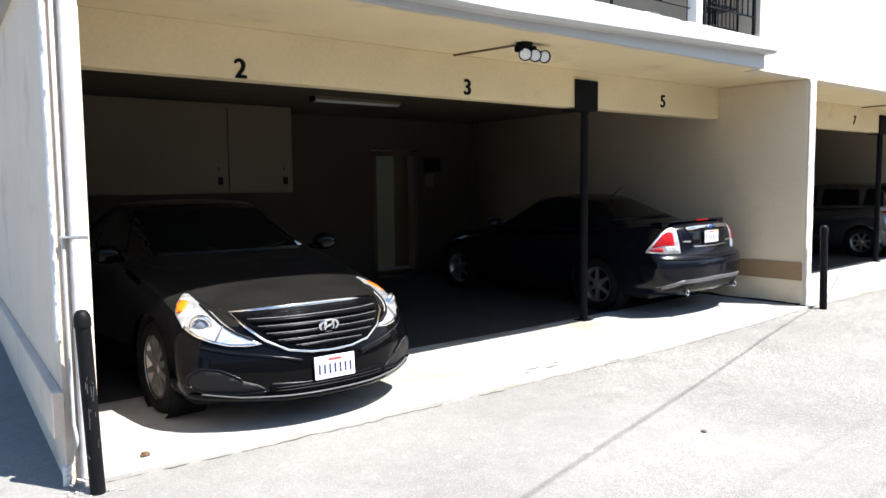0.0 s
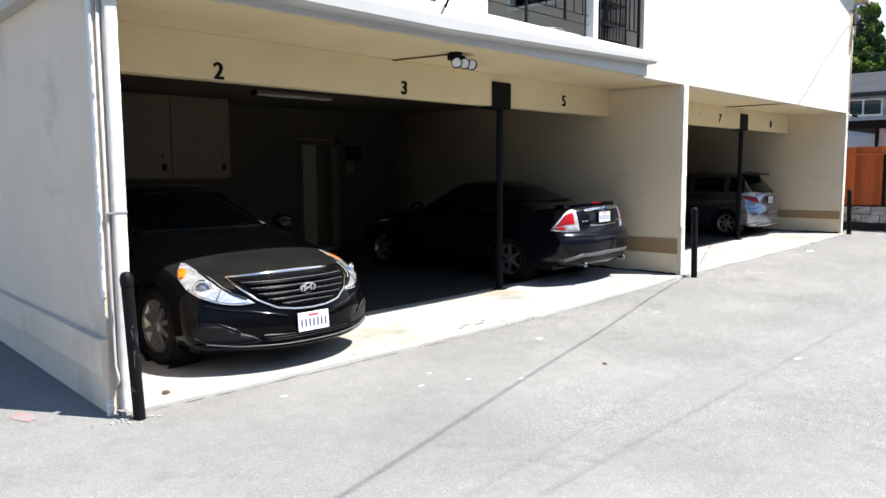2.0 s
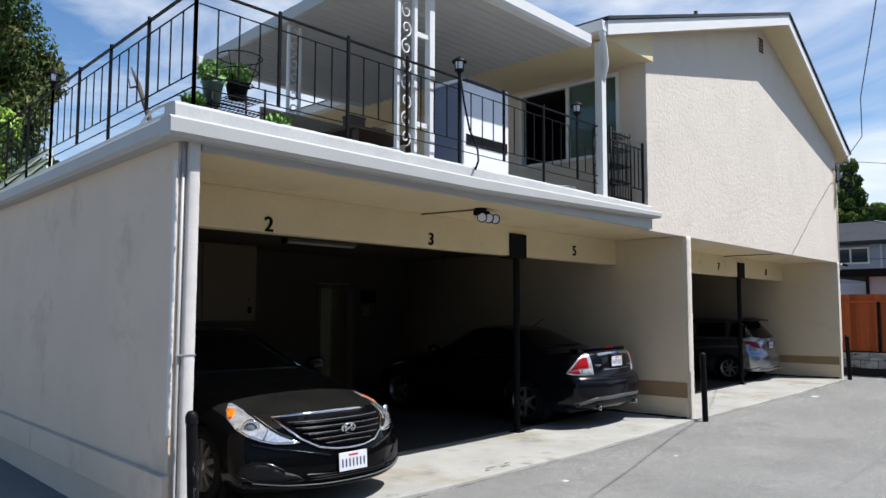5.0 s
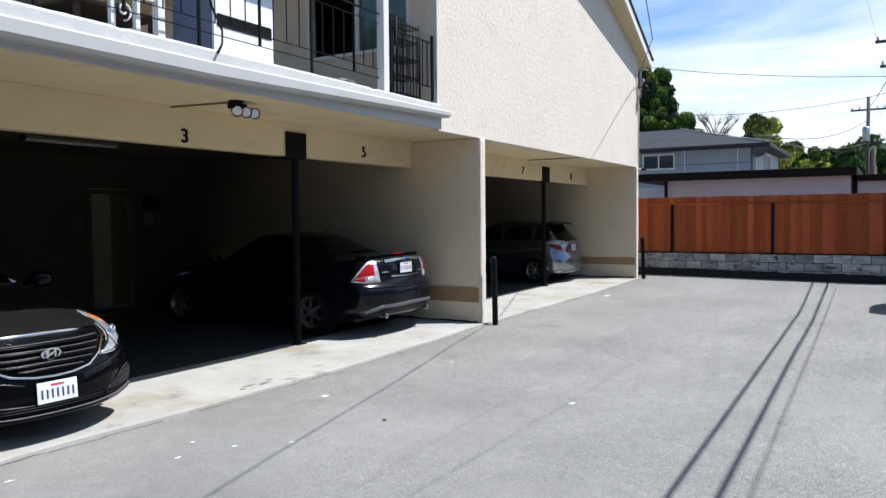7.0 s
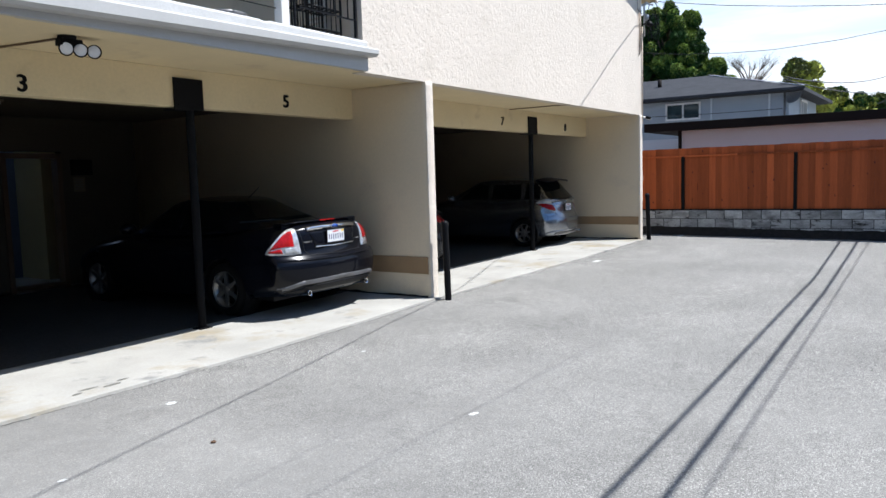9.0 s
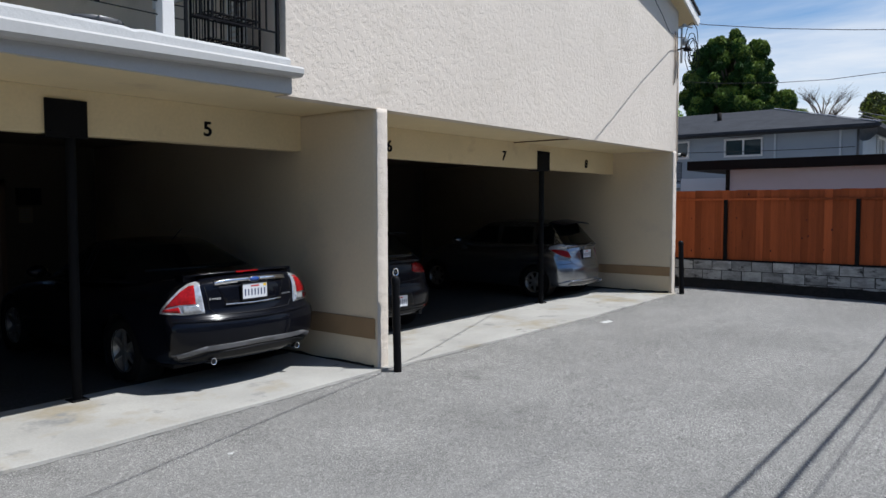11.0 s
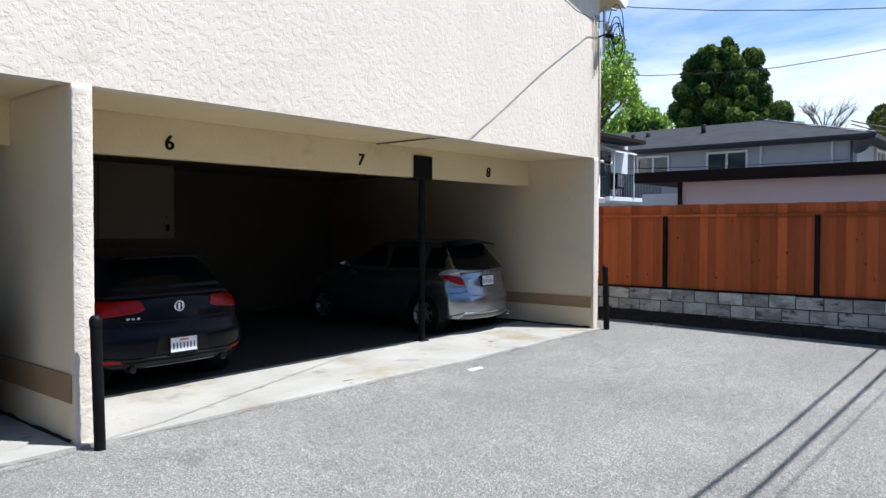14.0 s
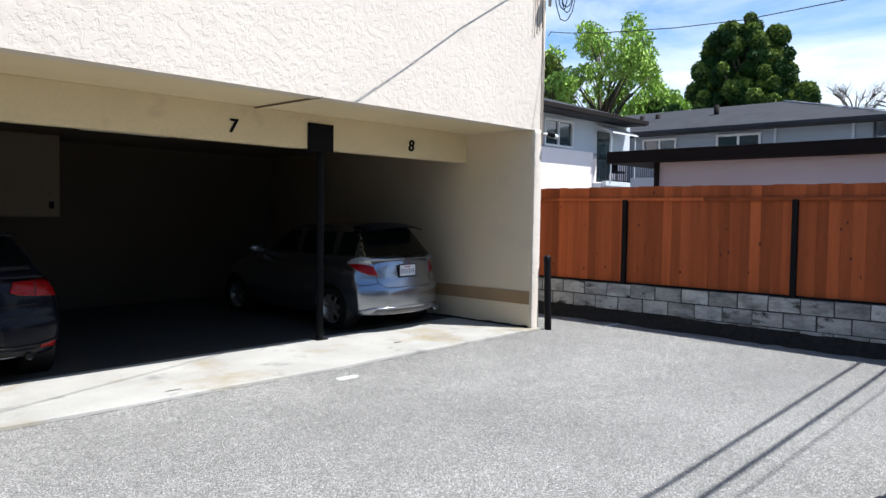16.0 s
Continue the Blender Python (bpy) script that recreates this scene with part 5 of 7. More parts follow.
    bmesh.ops.recalc_face_normals(bm, faces=bm.faces[:])
    sp = part("spoiler", bm, PAINT_BLACK, c.ob, "low black trunk spoiler")
    part("brake_light", box(bmesh.new(), -0.13, 0.13, d["length"] - 0.235, d["length"] - 0.222, 1.133, 1.147), LAMP_RED, sp, "red high brake light")
    plate(c.ob, "rear", c.tree, 0.945, c.y_at(0, 0.93, "rear") + 0.016, PLASTIC, 0)
    part("aerial", rod(bmesh.new(), (0.0, 3.2, 1.42), (0.0, 3.42, 1.56), 0.008, 0.004), PLASTIC, c.ob)
    mirrors(c, 1.85, 1.06, 0.93)
    return c


def hatch_dark():
    d = dict(length=4.25, half=0.895, height=1.45, axles=(0.86, 3.49), wheel=0.325, arch=0.365, spokes=5, paint=PAINT_DARK, cf=0.32, cr=0.16, sweep=2.8,
             top=[(0, 0.78), (0.3, 0.88), (0.8, 0.96), (1.2, 1.0), (2.5, 1.0), (3.6, 1.03), (4.1, 1.04), (4.25, 1.0)],
             bottom=[(0, 0.22), (0.6, 0.2), (3.6, 0.2), (4.25, 0.26)],
             nose=[(0.15, 0.1), (0.3, 0.02), (0.6, 0.02), (0.78, 0.1), (0.95, 0.3)],
             tail=[(0.2, 0.09), (0.32, 0.02), (0.45, 0.0), (0.60, 0.005), (0.66, 0.05), (0.8, 0.06), (0.95, 0.09), (1.04, 0.14)],
             section=[(0, 0.90), (0.12, 0.965), (0.35, 1.0), (0.6, 0.995), (0.8, 0.97), (0.93, 0.92), (1, 0.86)],
             plan=[(0, 0.9), (0.12, 0.97), (0.3, 1.0), (0.75, 1.0), (0.93, 0.975), (1, 0.93)],
             house=(1.2, 2.0, 3.75, 4.17), belt=[(0, 1.0), (2, 1.0), (4.2, 1.04)], house_w=(0.81, 0.60), arc=0.045, peak=-0.25)
    c = Car(d, "dark charcoal hatchback with red tail lights, tail to the drive", (10.85, 5.78 + 4.25, gz(10.85)), True)
    P = c.put
    P("rear_window", [(-0.62, 1.06), (0.62, 1.06), (0.58, 1.22), (0.52, 1.36), (-0.52, 1.36), (-0.58, 1.22)], "rear", CAR_GLASS, 0.004, "dark hatch window")
    for y0, y1 in ((1.75, 2.5), (2.58, 3.45)):
        P("side_window", [(y0, 1.05), (y1, 1.05), (y1 - 0.05, 1.34), (y0 + (0.36 if y0 < 2 else 0.02), 1.34)], "left", CAR_GLASS, 0.004, both=True)
    lamp = [(0.370, 0.865), (0.442, 0.835), (0.595, 0.820), (0.811, 0.800), (0.834, 0.880), (0.820, 0.970), (0.595, 0.965), (0.406, 0.955)]
    line = [(0.370, 0.865), (0.442, 0.835), (0.595, 0.820), (0.811, 0.800), (0.811, 0.808), (0.595, 0.830), (0.442, 0.845), (0.379, 0.875)]
    for s in (1, -1):
        f = (lambda q: q) if s > 0 else flip
        t = P("tail_light", f(lamp), "rear", LAMP_RUBY, 0.010, "wide dark red tail light", step=0.03, reach=0.34)
        P("lamp_edge", f(line), "rear", LAMP_RED, 0.014, parent=t, step=0.03)
        P("lamp_split", f(strip([(0.612, 0.968), (0.60, 0.82)], 0.010)), "rear", PLASTIC, 0.013, parent=t)
        P("reflector", f([(0.62, 0.335), (0.80, 0.33), (0.80, 0.375), (0.64, 0.38)]), "rear", LAMP_RUBY, 0.010, "red bumper reflector")
        m = Matrix.Translation((s * 0.52, d["length"] - 0.10, 0.265)) @ pose(0, 0, 0, -88, 0, 0)
        part("exhaust_tip", lathe(bmesh.new(), [(0.032, -0.1), (0.034, 0.03), (0.036, 0.035), (0.031, 0.036), (0.028, 0.0), (0, -0.02)], 20, m=m), PLASTIC, c.ob, "dark round exhaust tip")
        part("exhaust_bore", lathe(bmesh.new(), [(0, 0.028), (0.028, 0.028)], 18, m=m), PLASTIC, c.ob)
    y = c.y_at(0, 0.875, "rear") + 0.004
    m = Matrix.Translation((0, y, 0.872)) @ pose(0, 0, 0, -92, 0, 0)
    b = part("badge", lathe(bmesh.new(), [(0, 0.004), (0.045, 0.004), (0.047, 0.016), (0.056, 0.016), (0.058, 0.0)], 28, m=m), CHROME, c.ob, "round chrome badge")
    bm = bmesh.new()
    for sx in (-1, 1):
        bar(bm, (sx * 0.020, y + 0.012, 0.902), (sx * 0.020, y + 0.012, 0.842), 0.010)
    part("badge_bars", bm, PLASTIC, b)
    P("hatch_crease", strip([(-0.60, 0.745), (0, 0.72), (0.60, 0.745)], 0.009), "rear", PLASTIC, 0.008)
    P("hatch_seam", strip([(-0.62, 0.80), (-0.58, 0.68), (-0.5, 0.645), (0.5, 0.645), (0.58, 0.68), (0.62, 0.80)], 0.008), "rear", PLASTIC, 0.002)
    P("plate_recess", [(-0.32, 0.39), (0.32, 0.39), (0.27, 0.575), (-0.27, 0.575)], "rear", PLASTIC, 0.005, "black plate recess")
    P("bumper_strip", strip([(-0.84, 0.40), (-0.6, 0.365), (0, 0.36), (0.6, 0.365), (0.84, 0.40)], 0.020), "rear", PLASTIC, 0.012, "black bumper strip")
    P("diffuser", [(-0.62, 0.24), (0.62, 0.24), (0.58, 0.335), (-0.58, 0.335)], "rear", PLASTIC, 0.008, "black diffuser")
    P("diffuser_strip", strip([(-0.40, 0.275), (0.40, 0.275)], 0.010), "rear", SATIN, 0.014)
    bm = bmesh.new()
    for k in range(3):
        u = 0.44 + k * 0.05
        yy = c.y_at(u, 0.775, "rear")
        box(bm, u - 0.017, u + 0.017, yy - 0.003, yy + 0.006, 0.765, 0.787)
    part("lettering", bm, CHROME, c.ob, "small chrome bars")
    bm = box(bmesh.new(), -0.50, 0.50, d["length"] - 0.50, d["length"] - 0.30, 1.375, 1.395, 0.01)
    part("spoiler", bm, BLACK_PAINT, c.ob)
    plate(c.ob, "rear", c.tree, 0.475, c.y_at(0, 0.475, "rear") + 0.016, PLASTIC, 0, False)
    mirrors(c, 1.7, 1.06, 0.92)
    return c


def hatch_silver():
    d = dict(length=4.1, half=0.848, height=1.52, axles=(0.80, 3.30), wheel=0.305, arch=0.345, spokes=7, paint=PAINT_SILVER, cf=0.36, cr=0.24, sweep=2.8,
             top=[(0, 0.80), (0.25, 0.92), (0.6, 1.02), (0.9, 1.06), (2.0, 1.0), (3.2, 1.05), (3.9, 1.07), (4.1, 1.03)],
             bottom=[(0, 0.22), (0.6, 0.2), (3.4, 0.2), (4.1, 0.235)],
             nose=[(0.15, 0.1), (0.3, 0.02), (0.6, 0.02), (0.8, 0.12), (0.95, 0.3)],
             tail=[(0.20, 0.06), (0.28, 0.02), (0.40, 0.0), (0.58, 0.0), (0.66, 0.035), (0.72, 0.07), (0.9, 0.10), (1.05, 0.14)],
             section=[(0, 0.90), (0.12, 0.965), (0.35, 1.0), (0.6, 0.995), (0.8, 0.98), (0.93, 0.93), (1, 0.88)],
             plan=[(0, 0.88), (0.12, 0.97), (0.3, 1.0), (0.75, 1.0), (0.93, 0.965), (1, 0.91)],
             house=(0.75, 1.9, 3.62, 4.02), belt=[(0, 1.0), (2, 1.0), (4.2, 1.06)], house_w=(0.745, 0.545), arc=0.05, peak=-0.1)
    c = Car(d, "silver blue compact hatchback, tail to the drive", (16.09, 5.68 + 4.1 * 0.955, gz(16.09)), True, scale=0.955)
    P = c.put
    P("rear_window", [(-0.690, 1.100), (-0.600, 1.055), (-0.400, 1.025), (0.400, 1.025), (0.600, 1.055), (0.690, 1.100), (0.655, 1.250), (0.555, 1.465), (-0.555, 1.465), (-0.655, 1.250)], "rear", CAR_GLASS, 0.006, "dark wrap-round hatch window")
    for y0, y1 in ((1.55, 2.35), (2.43, 3.2), (3.28, 3.66)):
        P("side_window", [(y0, 1.06), (y1, 1.06), (y1 - 0.05, 1.39), (y0 + (0.42 if y0 < 2 else 0.02), 1.39)], "left", CAR_GLASS, 0.004, both=True)
    lamp = [(0.460, 0.785), (0.600, 0.802), (0.720, 0.845), (0.820, 0.900), (0.900, 0.960), (0.890, 0.985), (0.800, 1.035), (0.700, 1.060), (0.600, 1.050), (0.530, 0.910)]
    red = [(0.470, 0.790), (0.600, 0.807), (0.720, 0.850), (0.820, 0.905), (0.885, 0.955), (0.780, 0.960), (0.660, 0.948), (0.535, 0.920)]
    for s in (1, -1):
        f = (lambda q: q) if s > 0 else flip
        t = P("tail_light", lamp, (s, -1, d["length"]), LAMP_SMOKE, 0.008, "red and clear tail light", step=0.03)
        P("red_lens", red, (s, -1, d["length"]), LAMP_RUBY, 0.018, "red lens", parent=t, step=0.03)
    y = c.y_at(0, 0.965, "rear") + 0.012
    m = Matrix.Translation((0, y, 0.965)) @ pose(0, 0, 0, -100, 0, 0)
    bm = bmesh.new()
    for sx in (-1, 1):
        bar(bm, (sx * 0.036, y, 1.0), (sx * 0.026, y, 0.925), 0.022)
    part("badge", bm, CHROME, c.ob, "chrome badge")
    P("hatch_seam", strip([(-0.56, 0.98), (-0.50, 0.70), (-0.42, 0.625), (0.42, 0.625), (0.50, 0.70), (0.56, 0.98)], 0.008), "rear", PLASTIC, 0.003)
    P("bumper_seam", strip([(-0.83, 0.68), (-0.66, 0.665), (-0.50, 0.69)], 0.008), "rear", PLASTIC, 0.003, both=True)
    P("lower_valance", [(-0.60, 0.255), (0.60, 0.255), (0.55, 0.315), (-0.55, 0.315)], "rear", SATIN, 0.006, "grey lower valance")
    P("lip", strip([(-0.78, 0.285), (-0.6, 0.335), (0, 0.345), (0.6, 0.335), (0.78, 0.285)], 0.025), "rear", PAINT_SILVER, 0.022)
    m = Matrix.Translation((-0.55, d["length"] - 0.11, 0.27)) @ pose(0, 0, 0, -88, 0, 0)
    part("exhaust_tip", lathe(bmesh.new(), [(0.034, -0.1), (0.036, 0.06), (0.038, 0.065), (0.032, 0.066), (0.028, 0.0), (0, -0.02)], 20, m=m), CHROME, c.ob, "round exhaust tip")
    part("exhaust_bore", lathe(bmesh.new(), [(0, 0.068), (0.03, 0.068)], 18, m=m), PLASTIC, c.ob)
    # roof spoiler: a wing that carries the roof line back over the window
    def wing(x, u, low):
        w = abs(x) / 0.56
        return Vector((x * (1 - 0.10 * u), d["length"] - 0.60 + (0.40 - 0.10 * w * w) * u, 1.522 - 0.045 * w ** 2.2 - 0.055 * u - low * (0.016 + 0.020 * (1 - u))))
    bm = bmesh.new()
    xs = [-0.56 + 0.08 * k for k in range(15)]
    us = [0.0, 0.35, 0.7, 0.92, 1.0]
    up = [[bm.verts.new(wing(x, u, 0)) for u in us] for x in xs]
    dn = [[bm.verts.new(wing(x, u, 1)) for u in us] for x in xs]
    for i in range(14):
        for j in range(4):
            bm.faces.new((up[i][j], up[i + 1][j], up[i + 1][j + 1], up[i][j + 1]))
            bm.faces.new((dn[i][j], dn[i][j + 1], dn[i + 1][j + 1], dn[i + 1][j]))
        bm.faces.new((up[i][4], up[i + 1][4], dn[i + 1][4], dn[i][4]))
    for i in (0, 14):
        for j in range(4):
            bm.faces.new((up[i][j], up[i][j + 1], dn[i][j + 1], dn[i][j]))
    bmesh.ops.recalc_face_normals(bm, faces=bm.faces[:])
    # silver in truth; charcoal paint gives the wing its shade
    part("spoiler", bm, PAINT_DARK, c.ob, "silver car's roof spoiler, painted dark to stand for shade")
    bm = bmesh.new()
    for k in range(4):
        u = 0.36 + k * 0.035
        yy = c.y_at(u, 0.90, "rear")
        box(bm, u - 0.012, u + 0.012, yy - 0.003, yy + 0.005, 0.888, 0.908)
    part("lettering", bm, CHROME, c.ob, "small chrome bars")
    plate(c.ob, "rear", c.tree, 0.85, c.y_at(0, 0.85, "rear") + 0.016, PLASTIC, 0, False)
    part("rear_wiper", rod(bmesh.new(), (0.0, c.y_at(0, 1.03, "rear") + 0.03, 1.03), (-0.34, c.y_at(0.3, 1.06, "rear") + 0.02, 1.05), 0.008), PLASTIC, c.ob)
    mirrors(c, 1.45, 1.10, 0.86)
    return c


sedan_front()
sedan_rear()
dark_car = hatch_dark()
hatch_silver()
other = copy_thing(dark_car.ob, pose(14.36, -5.12, gz(14.3) - 0.075, 0, 0, 0))
tagged(other, "dark parked hatchback standing beside the drive", "car", "parked cars")

# ---- things on the deck ----
DECK = 3.10
LEAF = mat("pot_plant_leaves", (0.10, 0.22, 0.03), 0.6, var=0.3, scale=12, island=0.3)
POT_GREEN = mat("green_plastic_pot", (0.05, 0.09, 0.08), 0.5, var=0.15)
CLOTH = mat("white_cover", (0.78, 0.79, 0.82), 0.7, var=0.05, scale=3, bump=0.004, bscale=6)
CLOTH_BLUE = mat("blue_grey_cover", (0.16, 0.18, 0.26), 0.7, var=0.1, scale=3)
COVER_METAL = mat("white_corrugated_metal", (0.44, 0.44, 0.43), 0.5, metal=0.1, var=0.06, scale=2, spots=((0.45, 0.43, 0.38), 2, 0.62, 0.8))
OLD_WOOD = mat("weathered_wood", (0.26, 0.19, 0.12), 0.8, var=0.25, scale=4, stretch=(1, 1, 0.3))
PALE_RAIL = mat("pale_green_rail_paint", (0.55, 0.58, 0.48), 0.7, var=0.1)


def railing(name_label, pts, lamps, long_posts, z0, end_sub=True):
    """Wrought-iron rail along posts at pts; balusters between."""
    r = thing("railing", name_label, "railing", (0, 0, 0), group="deck railings")
    zt, z2, z3, z4 = 4.15, 4.03, 3.47, 3.36
    for i, (x, y) in enumerate(pts):
        part("post", box(bmesh.new(), x - 0.012, x + 0.012, y - 0.012, y + 0.012, z0 if i in long_posts else z4, zt + (0.04 if i not in lamps else 0.06)), BLACK_IRON, r)
        if i in long_posts:
            part("foot", lathe(bmesh.new(), [(0.05, 0), (0.045, 0.015), (0.028, 0.02)], 12, (x, y, z0)), BLACK_IRON, r)
    for (xa, ya), (xb, yb) in zip(pts, pts[1:]):
        for z, w in ((zt, 0.026), (z2, 0.012), (z3, 0.012), (z4, 0.012)):
            part("rail", bar(bmesh.new(), (xa, ya, z), (xb, yb, z), w, w * 0.6), BLACK_IRON, r)
        for k in (1, 2, 3):
            x, y = xa + (xb - xa) * k / 4, ya + (yb - ya) * k / 4
            part("baluster", bar(bmesh.new(), (x, y, z3), (x, y, z2), 0.010), BLACK_IRON, r)
    return r


def rail_lamp(x, y, z):
    l = thing("post_lamp", "small black lantern on a railing post", "lantern", (x, y, z), group="railing lanterns")
    part("base", lathe(bmesh.new(), [(0.022, 0), (0.03, 0.02), (0.055, 0.035), (0.05, 0.05)], 12), BLACK_IRON, l)
    part("glass", lathe(bmesh.new(), [(0.038, 0.05), (0.046, 0.13)], 8), LENS_WHITE, l, "pale glass")
    for k in range(4):
        a = k * math.tau / 4 + 0.4
        part("bar", bar(bmesh.new(), (0.044 * math.cos(a), 0.044 * math.sin(a), 0.05), (0.052 * math.cos(a), 0.052 * math.sin(a), 0.13), 0.009), BLACK_IRON, l)
    part("cap", lathe(bmesh.new(), [(0.085, 0.13), (0.08, 0.145), (0.045, 0.17), (0.012, 0.18), (0.008, 0.20), (0, 0.205)], 12), BLACK_IRON, l)


front = [(0.77, 4.68), (1.55, 4.68), (2.31, 4.68), (3.08, 4.68), (3.87, 4.68), (4.65, 4.68), (5.44, 4.68), (6.20, 4.68), (6.97, 4.68)]
railing("black wrought-iron railing along the white deck curb", front, (4, 7), (0, 2, 4, 6, 8), 3.19)
side = [(0.77 + SKEW * (y - 4.68), y) for y in (4.68, 5.62, 6.55, 7.48, 8.42)]
railing("black wrought-iron railing along the side of the deck", side, (4,), (0, 2, 4), 3.12)
side2 = [(0.77 + SKEW * (y - 4.68), y) for y in (8.42, 9.4, 10.4, 11.4)]
railing("black wrought-iron railing by the deck stairs", side2, (3,), (0, 1, 2, 3), 3.12)
for x, y, z in ((3.87, 4.68, 4.20), (6.20, 4.68, 4.20), (side[4][0], 8.42, 4.20), (side2[3][0], 11.4, 4.20)):
    rail_lamp(x, y, z)
st = thing("stair_rail", "pale wooden handrails of the deck stairs", "handrail", (0, 0, 0))
for k in range(3):
    part("rail", bar(bmesh.new(), (1.20, 8.85, 3.55 - 0.11 * k), (1.26, 11.5, 3.19 - 0.11 * k), 0.03, 0.045), PALE_RAIL, st)
for y in (8.9, 11.4):
    part("post", box(bmesh.new(), 1.235, 1.27, y, y + 0.035, 2.95, 3.58 - (y - 8.9) * 0.14), PALE_RAIL, st)

# patio cover with scroll posts
cv = thing("patio_cover", "white corrugated metal patio cover over the deck", "patio cover", (0, 0, 0))
bm = bmesh.new()
xa, ya, yb = 3.0, 4.66, 8.45


def cover_z(y):
    return 5.20 - 0.06 * (y - ya)


ny = 420
prev = None
for j in range(ny + 1):
    y = ya + (yb - ya) * j / ny
    h = 0.024 * math.sin((y - ya) / 0.125 * math.tau)
    xb = 6.36 - 0.13 * (y - ya)
    ring = [bm.verts.new((x, y, cover_z(y) + h + zz)) for x, zz in ((xa, 0), (xb, 0), (xb, 0.006), (xa, 0.006))]
    if prev:
        for k in range(4):
            bm.faces.new((prev[k], prev[(k + 1) % 4], ring[(k + 1) % 4], ring[k]))
    prev = ring
bmesh.ops.recalc_face_normals(bm, faces=bm.faces[:])
part("sheet", bm, COVER_METAL, cv, "white corrugated sheet")
bm = bmesh.new()
prism(bm, [(4.66, 5.14), (4.56, 5.14), (4.54, 5.18), (4.54, 5.30), (4.66, 5.30)], xa - 0.05, 6.36, "x")
part("front_gutter", bm, WHITE_TRIM, cv)
bm = bmesh.new()
prism(bm, [(ya, cover_z(ya) - 0.05), (yb, cover_z(yb) - 0.05), (yb, cover_z(yb) + 0.09), (ya, cover_z(ya) + 0.09)], xa - 0.04, xa, "x")
part("side_fascia", bm, COVER_METAL, cv, "pale fascia along the side of the sheet")
part("back_gutter", box(bmesh.new(), xa - 0.12, 5.86, yb, yb + 0.09, cover_z(yb) - 0.06, cover_z(yb) + 0.06, 0.01), WHITE_TRIM, cv)


def scroll(bm, cx, cz, y, r, s):
    """One iron scroll in the plane across y."""
    pts = [(cx + s * (r * (1 - t * 0.75)) * math.cos(t * 7.2 + 1.57) * 0.9, y, cz + (r * (1 - t * 0.75)) * math.sin(t * 7.2 + 1.57)) for t in [k / 18 for k in range(19)]]
    tube(bm, pts, 0.009, 6)


for px, py, nm in ((3.02, 4.76, "front"), (3.05, 6.66, "back")):
    sp = thing("scroll_post", "white wrought-iron scroll post holding the patio cover", "post", (px, py, 3.10 if py > 5 else 3.225), group="scroll posts")
    h = (5.03 if py > 5 else 5.13) - (3.10 if py > 5 else 3.225)
    ups = ((0.0, 0.0, 0.045), (0.24, 0.0, 0.045), (0.47, 0.0, 0.075)) if py < 5 else ((0, 0, 0.035), (0.16, 0.0, 0.035))
    for ux, uy, w in ups:
        part("upright", box(bmesh.new(), ux - w / 2, ux + w / 2, uy - w / 2, uy + w / 2, 0, h, 0.003), WHITE_TRIM, sp)
    span = ups[1][0]
    for k in range(5):
        bm = bmesh.new()
        zc = 0.25 + k * 0.38
        scroll(bm, span / 2, zc + 0.09, 0, 0.085, 1)
        scroll(bm, span / 2, zc - 0.09, 0, -0.085, 1)
        part("scroll", bm, WHITE_TRIM, sp)
    if py < 5:
        for z in (0.30, 1.25):
            part("tie", box(bmesh.new(), 0.24, 0.47, -0.02, 0.02, z, z + 0.05), WHITE_TRIM, sp)

# covered cabinet, bench and small things
ap = thing("covered_cabinet", "tall cabinet under a white cover with a dark band", "cabinet", (4.86, 5.25, DECK))
part("body", box(bmesh.new(), -0.42, 0.40, -0.08, 0.5, 0, 1.26, 0.05), CLOTH_BLUE, ap, "blue grey side panels")
part("cover", box(bmesh.new(), -0.40, 0.46, -0.12, -0.082, 0.004, 1.31, 0.015), CLOTH, ap, "white front cover")
part("top_cover", box(bmesh.new(), -0.40, 0.42, -0.12, 0.5, 1.262, 1.31, 0.015), CLOTH, ap, "white front cover")
part("band", box(bmesh.new(), -0.36, 0.425, -0.128, -0.121, 0.50, 0.63), BLACK_PAINT, ap, "dark band")
bn = thing("deck_bench", "weathered wooden bench under the patio cover", "bench", (2.75, 6.3, DECK))
for k in range(4):
    part("slat", box(bmesh.new(), -0.1, 1.5, -0.3 + k * 0.15, -0.17 + k * 0.15, 0.40, 0.44, 0.005), OLD_WOOD, bn)
for x in (0.0, 1.36):
    for y in (-0.28, 0.24):
        part("leg", box(bmesh.new(), x, x + 0.07, y, y + 0.07, 0, 0.40), OLD_WOOD, bn)
part("backrest", box(bmesh.new(), -0.1, 1.5, 0.30, 0.34, 0.55, 0.85, 0.01), OLD_WOOD, bn)
tb = thing("deck_table", "dark low table piled with dim clutter", "table", (3.9, 6.2, DECK))
part("tabletop", box(bmesh.new(), -0.5, 0.5, -0.35, 0.35, 0.62, 0.66, 0.008), BROWN_WOOD, tb)
for x in (-0.45, 0.4):
    for y in (-0.3, 0.25):
        part("leg", box(bmesh.new(), x, x + 0.05, y, y + 0.05, 0, 0.62), BROWN_WOOD, tb)
